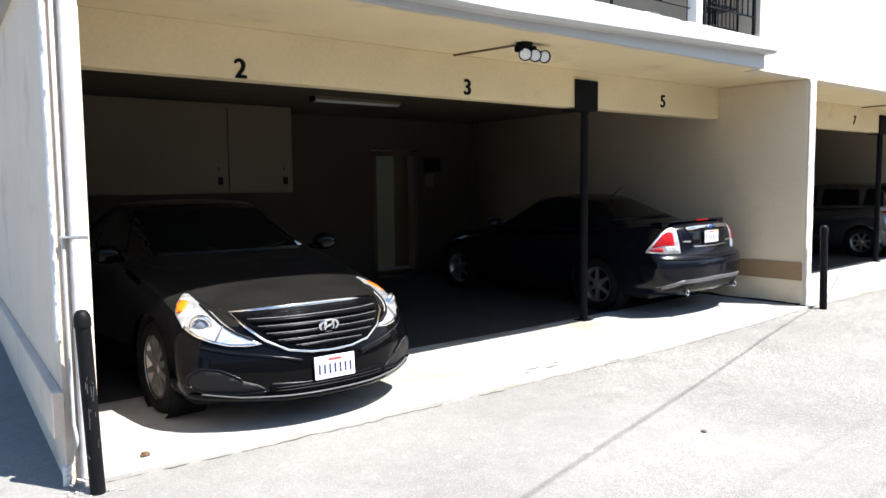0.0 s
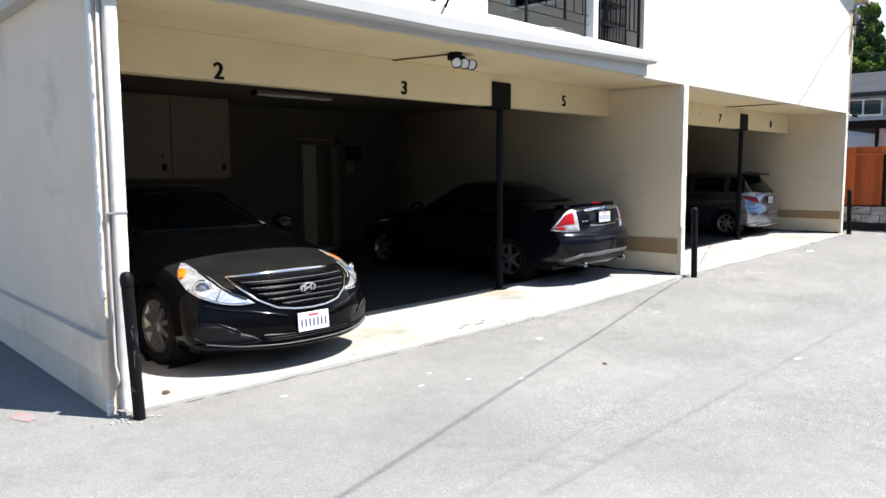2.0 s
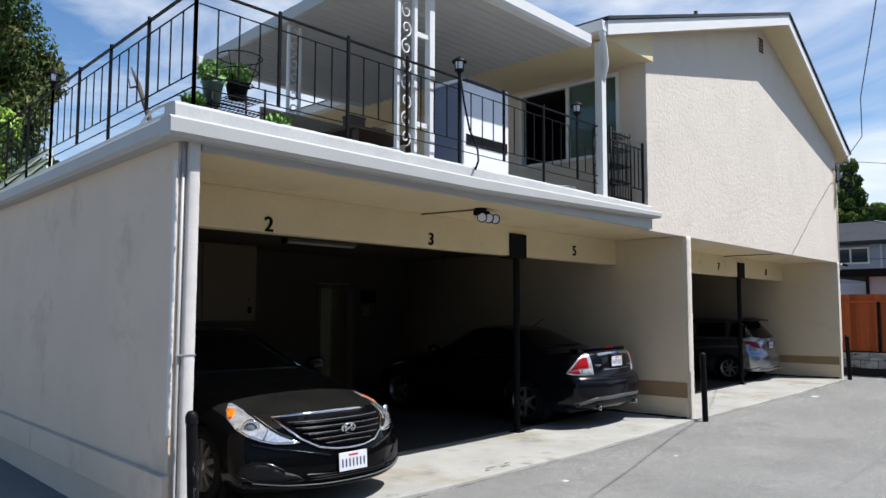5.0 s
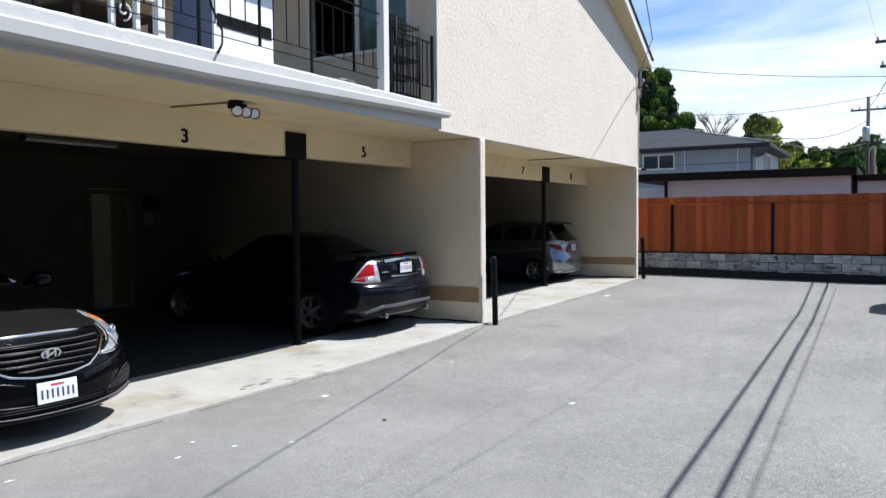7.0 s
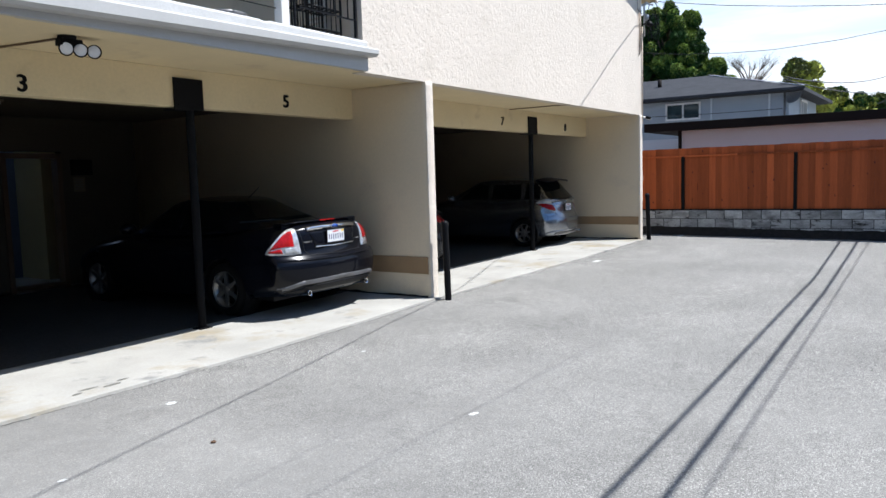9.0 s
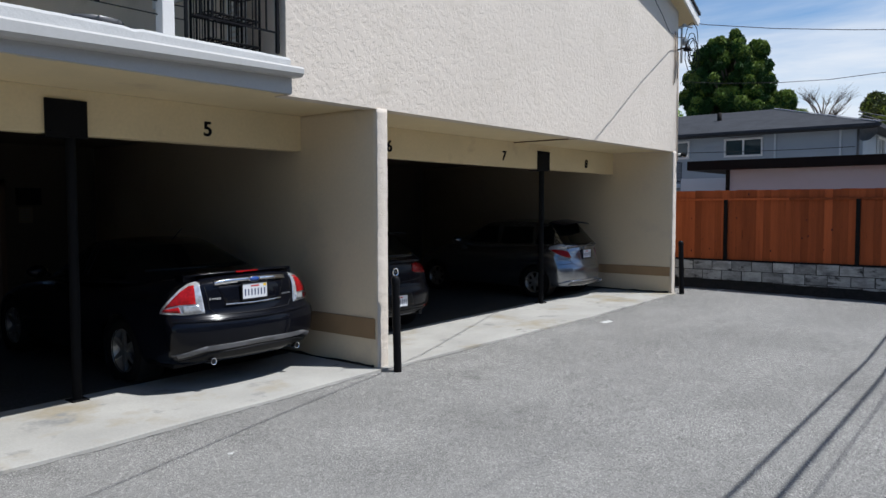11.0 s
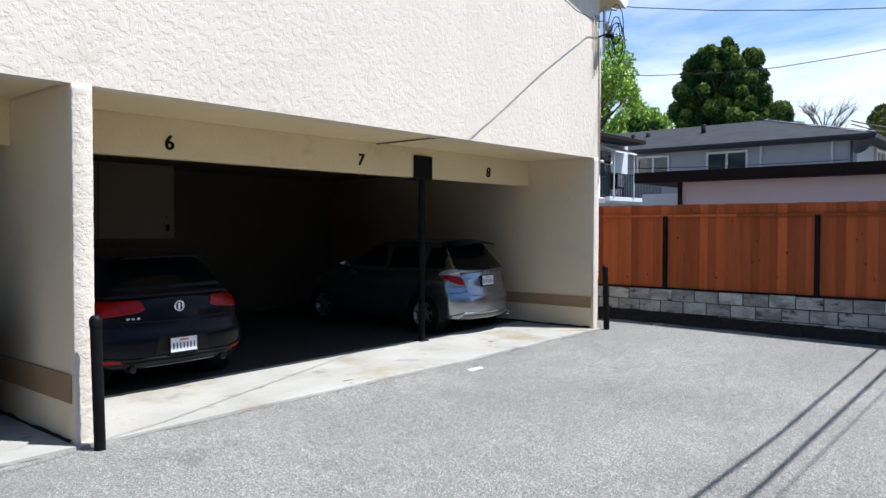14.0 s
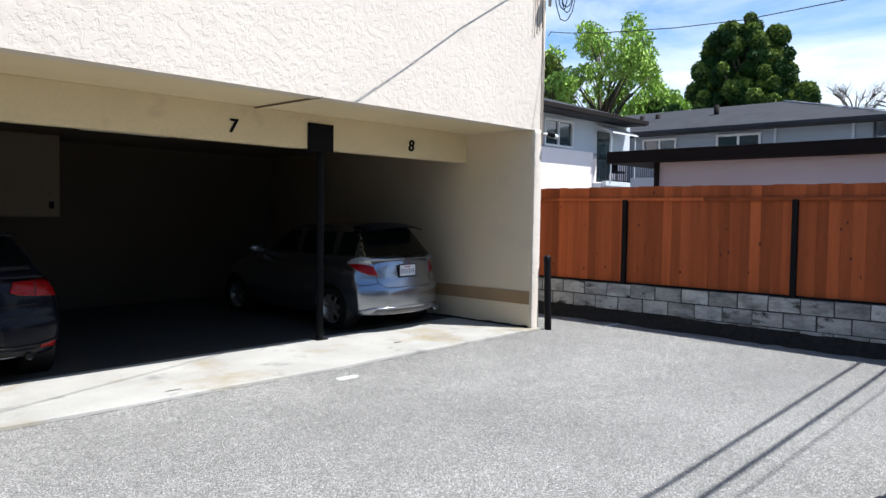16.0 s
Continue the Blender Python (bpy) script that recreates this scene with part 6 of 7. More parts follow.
for x, y, s, mt in ((3.6, 6.1, 0.11, BROWN_WOOD), (4.1, 6.25, 0.09, OLD_WOOD)):
    bx = thing("storage_box", "small box standing on the deck table", "box", (x, y, DECK + 0.66))
    part("case", box(bmesh.new(), -s, s, -s * 0.7, s * 0.7, 0, s * 1.2, 0.01), mt, bx)
    part("lid", box(bmesh.new(), -s - 0.01, s + 0.01, -s * 0.72, s * 0.72, s * 1.2, s * 1.2 + 0.03, 0.005), mt, bx)
cord = thing("hanging_cord", "black cord hanging down over the deck curb", "cord", (0, 0, 0))
part("cord", tube(bmesh.new(), [(3.86, 4.65, 4.15), (3.90, 4.64, 3.9), (3.97, 4.62, 3.6), (4.06, 4.58, 3.38), (4.0, 4.52, 3.24), (3.93, 4.505, 3.14)], 0.012, 6), BLACK_IRON, cord)


def leaves(bm, c, n, rad, size, rnd, up=0.3):
    for _ in range(n):
        d = Vector((rnd.gauss(0, 1), rnd.gauss(0, 1), rnd.gauss(0, 1))).normalized() * rad * rnd.random() ** 0.4
        p = Vector(c) + Vector((d.x, d.y, d.z * 0.8))
        q = Euler((rnd.uniform(-1.2, 1.2), rnd.uniform(-1.2, 1.2), rnd.uniform(0, 6.3))).to_matrix()
        s = size * rnd.uniform(0.6, 1.3)
        vs = [bm.verts.new(p + q @ Vector(v)) for v in ((-s * 0.5, 0, 0), (0, -s * 0.28, 0.05 * s), (s * 0.6, 0, -0.08 * s), (0, s * 0.28, 0.05 * s))]
        bm.faces.new(vs)


rnd = random.Random(21)


def pot_plant(x, y, z, r, h, material, n, rad, size, label):
    p = thing("pot_plant", label, "pot plant", (x, y, z), group="pot plants")
    part("pot", lathe(bmesh.new(), [(0, 0), (r * 0.75, 0), (r, h), (r * 1.06, h), (r * 1.06, h + 0.02), (r * 0.92, h + 0.02), (r * 0.9, h - 0.03), (0, h - 0.03)], 18), material, p)
    bm = bmesh.new()
    for k in range(9):
        a = rnd.uniform(0, 6.3)
        tip = (rad * 0.7 * math.cos(a), rad * 0.7 * math.sin(a), h + rad * rnd.uniform(0.6, 1.2))
        tube(bm, [(0, 0, h - 0.03), (tip[0] * 0.4, tip[1] * 0.4, h + rad * 0.4), tip], 0.005, 5)
    part("stems", bm, LEAF, p)
    bm = bmesh.new()
    leaves(bm, (0, 0, h + rad * 0.75), n, rad, size, rnd)
    part("leaves", bm, LEAF, p)
    return p


rack = thing("wire_stand", "wire plant stand on the deck corner", "plant stand", (1.38, 5.15, DECK))
for sx, lh in ((-0.27, 0.36), (0.25, 0.49)):
    for sy in (-0.15, 0.15):
        part("leg", rod(bmesh.new(), (sx, sy, 0), (sx, sy, lh), 0.010), BLACK_IRON, rack)
for z, x0, n in ((0.27, -0.27, 14), (0.385, -0.06, 9)):
    for k in range(n):
        x = x0 + k * (0.25 - x0) / (n - 1)
        part("shelf_wire", rod(bmesh.new(), (x, -0.17, z), (x, 0.17, z), 0.004, n=5), BLACK_IRON, rack)
    for sy in (-0.17, -0.09, 0.0, 0.09, 0.17):
        part("shelf_bar", rod(bmesh.new(), (x0, sy, z - 0.006), (0.25, sy, z - 0.006), 0.005, n=6), BLACK_IRON, rack)
pot_plant(1.20, 5.15, DECK + 0.275, 0.088, 0.19, POT_GREEN, 230, 0.14, 0.06, "leafy green plant in a green pot on the wire stand")
pot_plant(1.44, 5.15, DECK + 0.39, 0.10, 0.12, BLACK_PAINT, 200, 0.13, 0.06, "leafy tomato plant in a black pot on the wire stand")
pot_plant(1.00, 5.10, DECK, 0.12, 0.2, BLACK_PAINT, 130, 0.11, 0.06, "small bushy plant in a black pot on the deck")
pot_plant(1.90, 5.20, DECK, 0.13, 0.16, POT_GREEN, 150, 0.13, 0.08, "spiky green plant in a pot on the deck")
cage = thing("plant_cage", "round wire cage over a tomato plant", "plant cage", (1.46, 5.15, DECK + 0.50))
for z, r in ((0.02, 0.12), (0.14, 0.16), (0.27, 0.195)):
    part("ring", tube(bmesh.new(), [(r * math.cos(a), r * math.sin(a), z) for a in [k * math.tau / 20 for k in range(21)]], 0.006, 5), BLACK_IRON, cage)
for k in range(4):
    a = k * math.tau / 4 + 0.5
    part("wire", rod(bmesh.new(), (0.09 * math.cos(a), 0.09 * math.sin(a), -0.02), (0.195 * math.cos(a), 0.195 * math.sin(a), 0.28), 0.005, n=5), BLACK_IRON, cage)
OLD_BARK = mat("grey_dead_bark", (0.075, 0.058, 0.045), 0.9, var=0.3, scale=8, bump=0.004, bscale=30)
dw = thing("wooden_stick", "broken dark branch leaning on the deck railing", "branch", (0, 0, 0))
part("branch", tube(bmesh.new(), [(0.96, 5.65, 3.10), (0.96, 5.85, 3.42), (0.96, 6.05, 3.72), (0.96, 6.20, 3.90)], [0.022, 0.024, 0.020, 0.006], 8), OLD_BARK, dw)
part("twig", tube(bmesh.new(), [(0.96, 6.02, 3.68), (0.96, 6.20, 3.70), (0.96, 6.24, 3.80)], [0.012, 0.009, 0.004], 6), OLD_BARK, dw)
hose = thing("hoop", "thin grey hoop lying against the railing", "hoop", (0.82, 5.35, 3.12))
part("ring", tube(bmesh.new(), [(0.02, 0.42 * math.cos(a), 0.22 * math.sin(a)) for a in [k * math.pi / 14 for k in range(15)]], 0.012, 6), STEEL, hose)

# iron rack at the end of the deck
rk = thing("iron_rack", "black wrought-iron shelf rack beside the stucco wall", "rack", (7.55, 4.80, DECK + 0.02))
for x in (-0.28, 0.28):
    for y in (0.0, 0.28):
        part("upright", rod(bmesh.new(), (x, y, 0), (x, y, 1.15), 0.012), BLACK_IRON, rk)
for z in (0.16, 0.40, 0.64, 0.88, 1.08):
    for y in (0.0, 0.14, 0.28):
        part("shelf_bar", rod(bmesh.new(), (-0.28, y, z), (0.28, y, z), 0.012, n=6), BLACK_IRON, rk)
    for k in range(8):
        x = -0.28 + k * 0.08
        part("shelf_slat", rod(bmesh.new(), (x, 0, z), (x, 0.28, z), 0.007, n=5), BLACK_IRON, rk)
for k in range(5):
    part("side_wire", rod(bmesh.new(), (-0.28, 0.05 + k * 0.045, 0.16), (-0.28, 0.05 + k * 0.045, 1.08), 0.005, n=5), BLACK_IRON, rk)
for k in range(6):
    part("front_wire", rod(bmesh.new(), (-0.20 + k * 0.08, 0, 0.10), (-0.20 + k * 0.08, 0, 1.12), 0.006, n=5), BLACK_IRON, rk)
for k in range(6):
    part("back_bar", rod(bmesh.new(), (-0.22 + k * 0.088, 0.28, 0.0), (-0.22 + k * 0.088, 0.28, 1.12), 0.010, n=5), BLACK_IRON, rk)
part("arch", tube(bmesh.new(), [(0.28 * math.cos(a), 0.28, 1.15 + 0.13 * math.sin(a)) for a in [k * math.pi / 12 for k in range(13)]], 0.011, 6), BLACK_IRON, rk)
railing_end = thing("rail_panel", "black iron railing panel at the deck end", "railing", (0, 0, 0))
for z in (3.42, 4.02):
    part("rail", bar(bmesh.new(), (7.02, 4.66, z), (7.92, 4.66, z), 0.016), BLACK_IRON, railing_end)
for k in range(8):
    part("baluster", bar(bmesh.new(), (7.10 + k * 0.117, 4.66, 3.42), (7.10 + k * 0.117, 4.66, 4.02), 0.013), BLACK_IRON, railing_end)
part("post", bar(bmesh.new(), (7.93, 4.66, 3.225), (7.93, 4.66, 4.12), 0.03), BLACK_IRON, railing_end)
pn = thing("white_panel", "white wire shelf panels leaning behind the rack", "panel", (7.86, 5.2, DECK))
for k in range(14):
    part("slat", box(bmesh.new(), -0.01, 0.01, -0.15, 0.15, 0.12 + k * 0.06, 0.15 + k * 0.06), WHITE_TRIM, pn)
for y in (-0.15, 0.13):
    part("stile", box(bmesh.new(), -0.012, 0.012, y, y + 0.02, 0, 0.99), WHITE_TRIM, pn)
pt = thing("flower_pot", "pale bowl planter on the deck", "planter", (6.35, 5.1, DECK))
part("bowl", lathe(bmesh.new(), [(0, 0), (0.13, 0), (0.24, 0.16), (0.26, 0.20), (0.23, 0.20), (0.20, 0.17), (0, 0.16)], 22), SATIN, pt)
pt = thing("flower_pot", "black pot standing on the deck", "planter", (5.95, 5.5, DECK))
part("bowl", lathe(bmesh.new(), [(0, 0), (0.12, 0), (0.17, 0.25), (0.18, 0.27), (0.15, 0.27), (0.14, 0.22), (0, 0.22)], 22), BLACK_PAINT, pt)

# ---- fence, neighbours, trees, wires ----
LILAC = mat("lilac_grey_plaster", (0.47, 0.45, 0.475), 0.9, var=0.06, scale=1.0, bump=0.003, bscale=30)
DARK_FASCIA = mat("dark_brown_fascia", (0.012, 0.009, 0.008), 0.8, var=0.2, scale=2, spec=0.15)
SIDING = mat("blue_grey_siding", (0.29, 0.32, 0.35), 0.8, var=0.06, scale=1.0)
WHITE_WALL = mat("white_plaster", (0.80, 0.72, 0.70), 0.85, var=0.05, scale=0.8)
GREY_WALL = mat("pale_grey_plaster", (0.48, 0.51, 0.54), 0.85, var=0.05, scale=0.8)
BARK = mat("bark", (0.10, 0.075, 0.055), 0.9, var=0.3, scale=6, bump=0.01, bscale=20)
LEAF_DARK = mat("dark_green_leaves", (0.026, 0.066, 0.012), 0.55, var=0.35, scale=1.2, fine=8, island=0.35, spec=0.2)
# bright leaf colour for clump tops, with their sunlight put into it
LEAF_LIT_TIP = mat("lit_yellow_green_leaves", (0.17, 0.23, 0.026), 0.6, var=0.3, scale=1.2, fine=8, island=0.3)
LEAF_LIGHT = mat("light_green_leaves", (0.30, 0.44, 0.07), 0.6, var=0.3, scale=1.0, fine=8, island=0.3)
LEAF_YELLOW = mat("dull_yellow_leaves", (0.32, 0.34, 0.05), 0.6, var=0.3, scale=1.2, fine=8, island=0.3)
LEAF_OLIVE = mat("olive_leaves", (0.09, 0.10, 0.02), 0.6, var=0.3, scale=1.0, fine=8, island=0.3)
LEAF_CYPRESS = mat("cypress_green_leaves", (0.055, 0.095, 0.024), 0.65, var=0.35, scale=1.5, fine=10, island=0.35, spec=0.2)
POLE_WOOD = mat("grey_pole_wood", (0.06, 0.05, 0.045), 0.9, var=0.2, scale=3)
WIRE = mat("black_wire", (0.02, 0.02, 0.022), 0.6, var=0.1)
MORTAR = mat("dark_mortar", (0.03, 0.03, 0.029), 0.95, var=0.2, scale=6, bump=0.003)
WELL_DARK = mat("dark_window", (0.025, 0.045, 0.05), 0.06, var=0.2, coat=1.0)

# unseen wall, added to keep low sky light out of the carport
S("wall_south", GREY_WALL, "unseen grey wall added across the drive to block low sky", -16.0, 18.9, -8.3, -8.0, -0.3, 6.2, category="wall")

# shed behind the fence
S("wall_shed", LILAC, "lilac grey plaster wall of the low shed", 21.5, 26.0, 0.15, 4.91, -0.1, 2.66, category="wall")
structure("roof_shed", box(bmesh.new(), 21.25, 26.4, 0.0, 5.86, 2.65, 2.87, 0.01), DARK_FASCIA, "flat dark roof edge of the low shed", "roof")
S("post_shed", DARK_FASCIA, "dark corner post of the shed", 21.45, 21.53, 4.91, 4.99, -0.1, 2.65, category="post")
S("roof_shed", DARK_FASCIA, "lower flat roof beside the shed", 21.6, 27.0, -7.0, 0.0, 2.50, 2.66, category="roof")
S("wall_shed", LILAC, "lilac grey plaster wall beside the shed", 21.8, 26.0, -7.0, 0.0, -0.1, 2.5, category="wall")
S("wall_shed", GREY_WALL, "pale wall of the shed's open end", 25.0, 25.2, 4.91, 7.5, -0.1, 2.6, category="wall")


def far_window(parent, y0, y1, z0, z1, x=None, face="x", split=True, yy=0.0):
    """A white framed window in a wall that faces -x or -y."""
    def bx(a0, a1, d0, d1, c0, c1):
        return (d0, d1, a0, a1, c0, c1) if face == "x" else (a0, a1, d0, d1, c0, c1)
    w = part("window", box(bmesh.new(), *bx(y0, y1, x + 0.02, x + 0.06, z0, z1)), WELL_DARK, parent, "dark window pane")
    for b in ((y0 - 0.06, y1 + 0.06, z1, z1 + 0.07), (y0 - 0.06, y1 + 0.06, z0 - 0.07, z0), (y0 - 0.06, y0, z0, z1), (y1, y1 + 0.06, z0, z1)):
        part("window_frame", box(bmesh.new(), *bx(b[0], b[1], x - 0.05, x + 0.02, b[2], b[3])), WHITE_TRIM, w)
    if split:
        m = (y0 + y1) / 2
        part("window_frame", box(bmesh.new(), *bx(m - 0.03, m + 0.03, x - 0.03, x + 0.03, z0, z1)), WHITE_TRIM, w)


# grey house with a hip roof
hs = thing("house", "blue grey two-storey house with a dark hip roof", "house", (0, 0, -0.06))
bm = box(bmesh.new(), 33.06, 40.0, 4.2, 18.0, -0.2, 4.6)
part("wall", bm, SIDING, hs)
for k in range(22):
    part("siding_board", box(bmesh.new(), 33.03, 33.06, 4.2, 18.0, 0.2 + k * 0.2, 0.2 + k * 0.2 + 0.196), SIDING, hs)
bm = bmesh.new()
e = [(32.5, 3.6), (40.7, 3.6), (40.7, 18.6), (32.5, 18.6)]
lo = [bm.verts.new((x, y, 4.56)) for x, y in e]
lo2 = [bm.verts.new((x, y, 4.70)) for x, y in e]
r0, r1 = bm.verts.new((36.6, 8.15, 5.92)), bm.verts.new((36.6, 14.5, 5.92))
for k in range(4):
    bm.faces.new((lo[k], lo[(k + 1) % 4], lo2[(k + 1) % 4], lo2[k]))
bm.faces.new(lo[::-1])
bm.faces.new((lo2[0], lo2[1], r0))
bm.faces.new((lo2[2], lo2[3], r1))
bm.faces.new((lo2[1], lo2[2], r1, r0))
bm.faces.new((lo2[3], lo2[0], r0, r1))
bmesh.ops.recalc_face_normals(bm, faces=bm.faces[:])
part("roof", bm, ROOF, hs, "dark grey shingle hip roof")
part("gutter", box(bmesh.new(), 32.42, 32.5, 3.55, 18.6, 4.60, 4.68), ROOF, hs)
part("hip_cap", bar(bmesh.new(), (32.5, 3.6, 4.73), (36.6, 8.15, 5.945), 0.07, 0.03), LILAC, hs)
for y, z in ((7.1, 0.0), (4.9, 0.0)):
    part("downspout", box(bmesh.new(), 32.93, 33.02, y - 0.03, y + 0.03, 0.2, 4.56), GREY_WALL, hs)
for y0, y1, z0, z1 in ((7.60, 8.92, 3.83, 4.40), (10.42, 11.56, 3.83, 4.40), (13.2, 14.6, 3.83, 4.4)):
    far_window(hs, y0, y1, z0, z1, 33.0)
far_window(hs, 35.6, 36.9, 3.7, 4.4, 4.17, face="y")
for x, y, h in ((34.9, 9.85, 0.42), (35.1, 12.2, 0.3), (35.2, 12.9, 0.3)):
    v = part("vent_pipe", rod(bmesh.new(), (x, y, 5.2), (x, y, 5.32 + h), 0.09), DARK_FASCIA, hs)
part("meter_mast", rod(bmesh.new(), (33.0, 4.35, 3.2), (33.0, 4.35, 4.56), 0.04), SATIN, hs)
part("dish", lathe(bmesh.new(), [(0, 0), (0.2, 0.03), (0.34, 0.1)], 18, m=Matrix.Translation((32.9, 3.95, 4.35)) @ pose(0, 0, 0, -60, 0, 60)), STEEL, hs, "pale satellite dish")

# white wing with a balcony
wg = thing("house", "white and grey two-storey wing with a balcony", "house", (0, 0, 0))
part("wall", box(bmesh.new(), 20.0, 31.0, 11.0, 18.0, 3.62, 4.7), GREY_WALL, wg, "pale grey upper wall")
part("lower_wall", box(bmesh.new(), 20.0, 28.7, 10.9, 18.0, -0.2, 3.62), WHITE_WALL, wg, "white lower wall")
part("inner_wall", box(bmesh.new(), 28.7, 33.0, 12.2, 18.0, -0.2, 4.7), WHITE_WALL, wg)
bm = bmesh.new()
prism(bm, [(10.3, 4.58), (10.3, 4.72), (14.8, 6.0), (18.8, 4.9), (18.8, 4.58)], 19.5, 30.8, "x")
part("roof", bm, ROOF, wg, "dark shingle roof")
part("fascia", box(bmesh.new(), 19.5, 30.8, 10.22, 10.3, 4.60, 4.72), DARK_FASCIA, wg)
far_window(wg, 26.3, 27.6, 3.72, 4.38, 10.97, face="y")
part("door", box(bmesh.new(), 29.05, 29.7, 10.95, 11.0, 2.75, 4.30), WELL_DARK, wg, "dark door")
bm = bmesh.new()
prism(bm, [(10.35, 4.20), (10.35, 4.24), (11.0, 4.52), (11.0, 4.48)], 28.9, 30.4, "x")
part("awning", bm, WHITE_TRIM, wg, "white awning over the balcony door")
for x in (28.95, 30.35):
    part("awning_post", box(bmesh.new(), x - 0.014, x + 0.014, 10.42, 10.45, 2.70, 4.22), GREY_WALL, wg)
part("planter_ledge", box(bmesh.new(), 28.72, 31.6, 10.45, 10.6, 2.62, 2.76, 0.01), GREY_WALL, wg, "pale ledge along the balcony")
part("balcony_floor", box(bmesh.new(), 28.7, 33.0, 10.6, 12.2, 2.55, 2.70), GREY_WALL, wg)
for z in (2.80, 3.55):
    part("balcony_rail", bar(bmesh.new(), (28.7, 10.65, z), (33.0, 10.65, z), 0.03), BLACK_IRON, wg)
for k in range(36):
    part("balcony_bar", bar(bmesh.new(), (28.75 + k * 0.12, 10.65, 2.8), (28.75 + k * 0.12, 10.65, 3.55), 0.016), BLACK_IRON, wg)
ch = thing("garden_chair", "dark metal garden chair on the far balcony", "chair", (30.6, 11.3, 2.70))
part("seat", box(bmesh.new(), -0.25, 0.25, -0.25, 0.25, 0.40, 0.46, 0.02), BLACK_IRON, ch)
part("backrest", box(bmesh.new(), -0.25, -0.2, -0.25, 0.25, 0.46, 0.95, 0.02), BLACK_IRON, ch)
for sx in (-0.22, 0.22):
    for sy in (-0.22, 0.22):
        part("leg", rod(bmesh.new(), (sx, sy, 0), (sx, sy, 0.4), 0.015), BLACK_IRON, ch)


def crown_leaves(rnd, blobs, n, size, flat=0.25):
    """Leaf sprays gathered over the outside of many clumps."""
    vs, fs = [], []
    tot = sum(b[1] ** 2 for b in blobs)
    for c, r in blobs:
        for _ in range(int(n * r * r / tot)):
            d = Vector((rnd.gauss(0, 1), rnd.gauss(0, 1), rnd.gauss(0, 1))).normalized()
            p = Vector(c) + d * r * (1.15 - 0.6 * rnd.random())
            q = Euler((rnd.uniform(-1.3, 1.3), rnd.uniform(-1.3, 1.3), rnd.uniform(0, 6.3))).to_matrix()
            s = size * rnd.uniform(0.55, 1.4)
            i = len(vs)
            vs += [p + q @ Vector(v) for v in ((-s, 0, 0), (-0.1 * s, -0.45 * s, flat * s), (s, 0, -flat * s), (0.1 * s, 0.45 * s, flat * s))]
            fs += [(i, i + 1, i + 2), (i, i + 2, i + 3)]
    return vs, fs


def leaf_part(name, data, material, parent):
    me = bpy.data.meshes.new(name)
    me.from_pydata(*[data[0], [], data[1]])
    me.materials.append(material)
    ob = new(name, me)
    ob.parent = parent
    return ob


def tree(label, at, height, spread, seed, leaf, leaf2=None, n=9000, size=0.22, trunk=0.25, base=0.35, nblob=26, clump=0.30, squash=1.0, bare=False, cone=False):
    """A tree: tapered trunk, limbs to every clump, and leaf sprays round the clumps."""
    rnd = random.Random(seed)
    t = thing("tree", label, "tree", at, group="trees")
    bm = bmesh.new()
    tube(bm, [(0, 0, -0.2), (0.1, 0.05, height * 0.25), (-0.05, 0.1, height * 0.55), (0.05, 0, height * 0.85)], [trunk, trunk * 0.75, trunk * 0.45, trunk * 0.12], 10)
    blobs = []
    zc = height * (base + (1 - base) / 2)
    hh = height * (1 - base) / 2
    while len(blobs) < nblob:
        d = Vector((rnd.uniform(-1, 1), rnd.uniform(-1, 1), rnd.uniform(-1, 1)))
        if d.length > 1:
            continue
        k = (1.0 - 0.75 * (d.z + 1) / 2) * 1.1 if cone else 1.0
        c = Vector((d.x * spread * k, d.y * spread * k, zc + d.z * hh))
        blobs.append((c, spread * clump * rnd.uniform(0.6, 1.25)))
    for c, r in blobs:
        z0 = max(height * 0.2, c.z - (abs(c.x) + abs(c.y)) * 0.8 - 0.5)
        mid = Vector((c.x * 0.45, c.y * 0.45, (z0 + c.z) / 2 + 0.2))
        w = trunk * rnd.uniform(0.16, 0.3)
        tube(bm, [(0, 0, z0), mid, c], [w, w * 0.7, w * 0.25], 6)
        if bare:
            for _ in range(24):
                e = c + Vector((rnd.gauss(0, 0.6), rnd.gauss(0, 0.6), rnd.uniform(0.2, 1.3))) * spread * 0.35
                s0 = mid.lerp(c, rnd.random())
                tube(bm, [s0, (s0 + e) / 2 + Vector((rnd.gauss(0, 0.1), rnd.gauss(0, 0.1), 0.1)), e], [w * 0.24, w * 0.14, w * 0.05], 4)
    part("trunk", bm, BARK, t)
    if bare:
        return
    half = [b for b in blobs]
    leaf_part("crown", crown_leaves(rnd, half, n, size), leaf, t)
    if leaf2:
        tips = [(c + Vector((0, 0, r * 0.30)), r * 0.95) for c, r in blobs if rnd.random() < 0.6]
        leaf_part("crown", crown_leaves(rnd, tips, int(n * 1.1), size * 0.95), leaf2, t)


tree("tall dense dark green tree behind the grey house", (42.4, 12.0, 0), 10.5, 2.15, 5, LEAF_DARK, LEAF_LIT_TIP, n=90000, size=0.095, trunk=0.35, base=0.42, nblob=230, clump=0.155)
tree("airy light green tree behind the white wing", (46.0, 21.5, 0), 13.2, 3.6, 6, LEAF_LIGHT, None, n=15000, size=0.13, trunk=0.3, base=0.38, nblob=70, clump=0.165)
tree("olive conifer beside the white wing", (44.0, 24.0, 0), 10.6, 2.2, 7, LEAF_OLIVE, LEAF_LIT_TIP, n=9000, size=0.17, base=0.3, nblob=30, clump=0.3, cone=True)
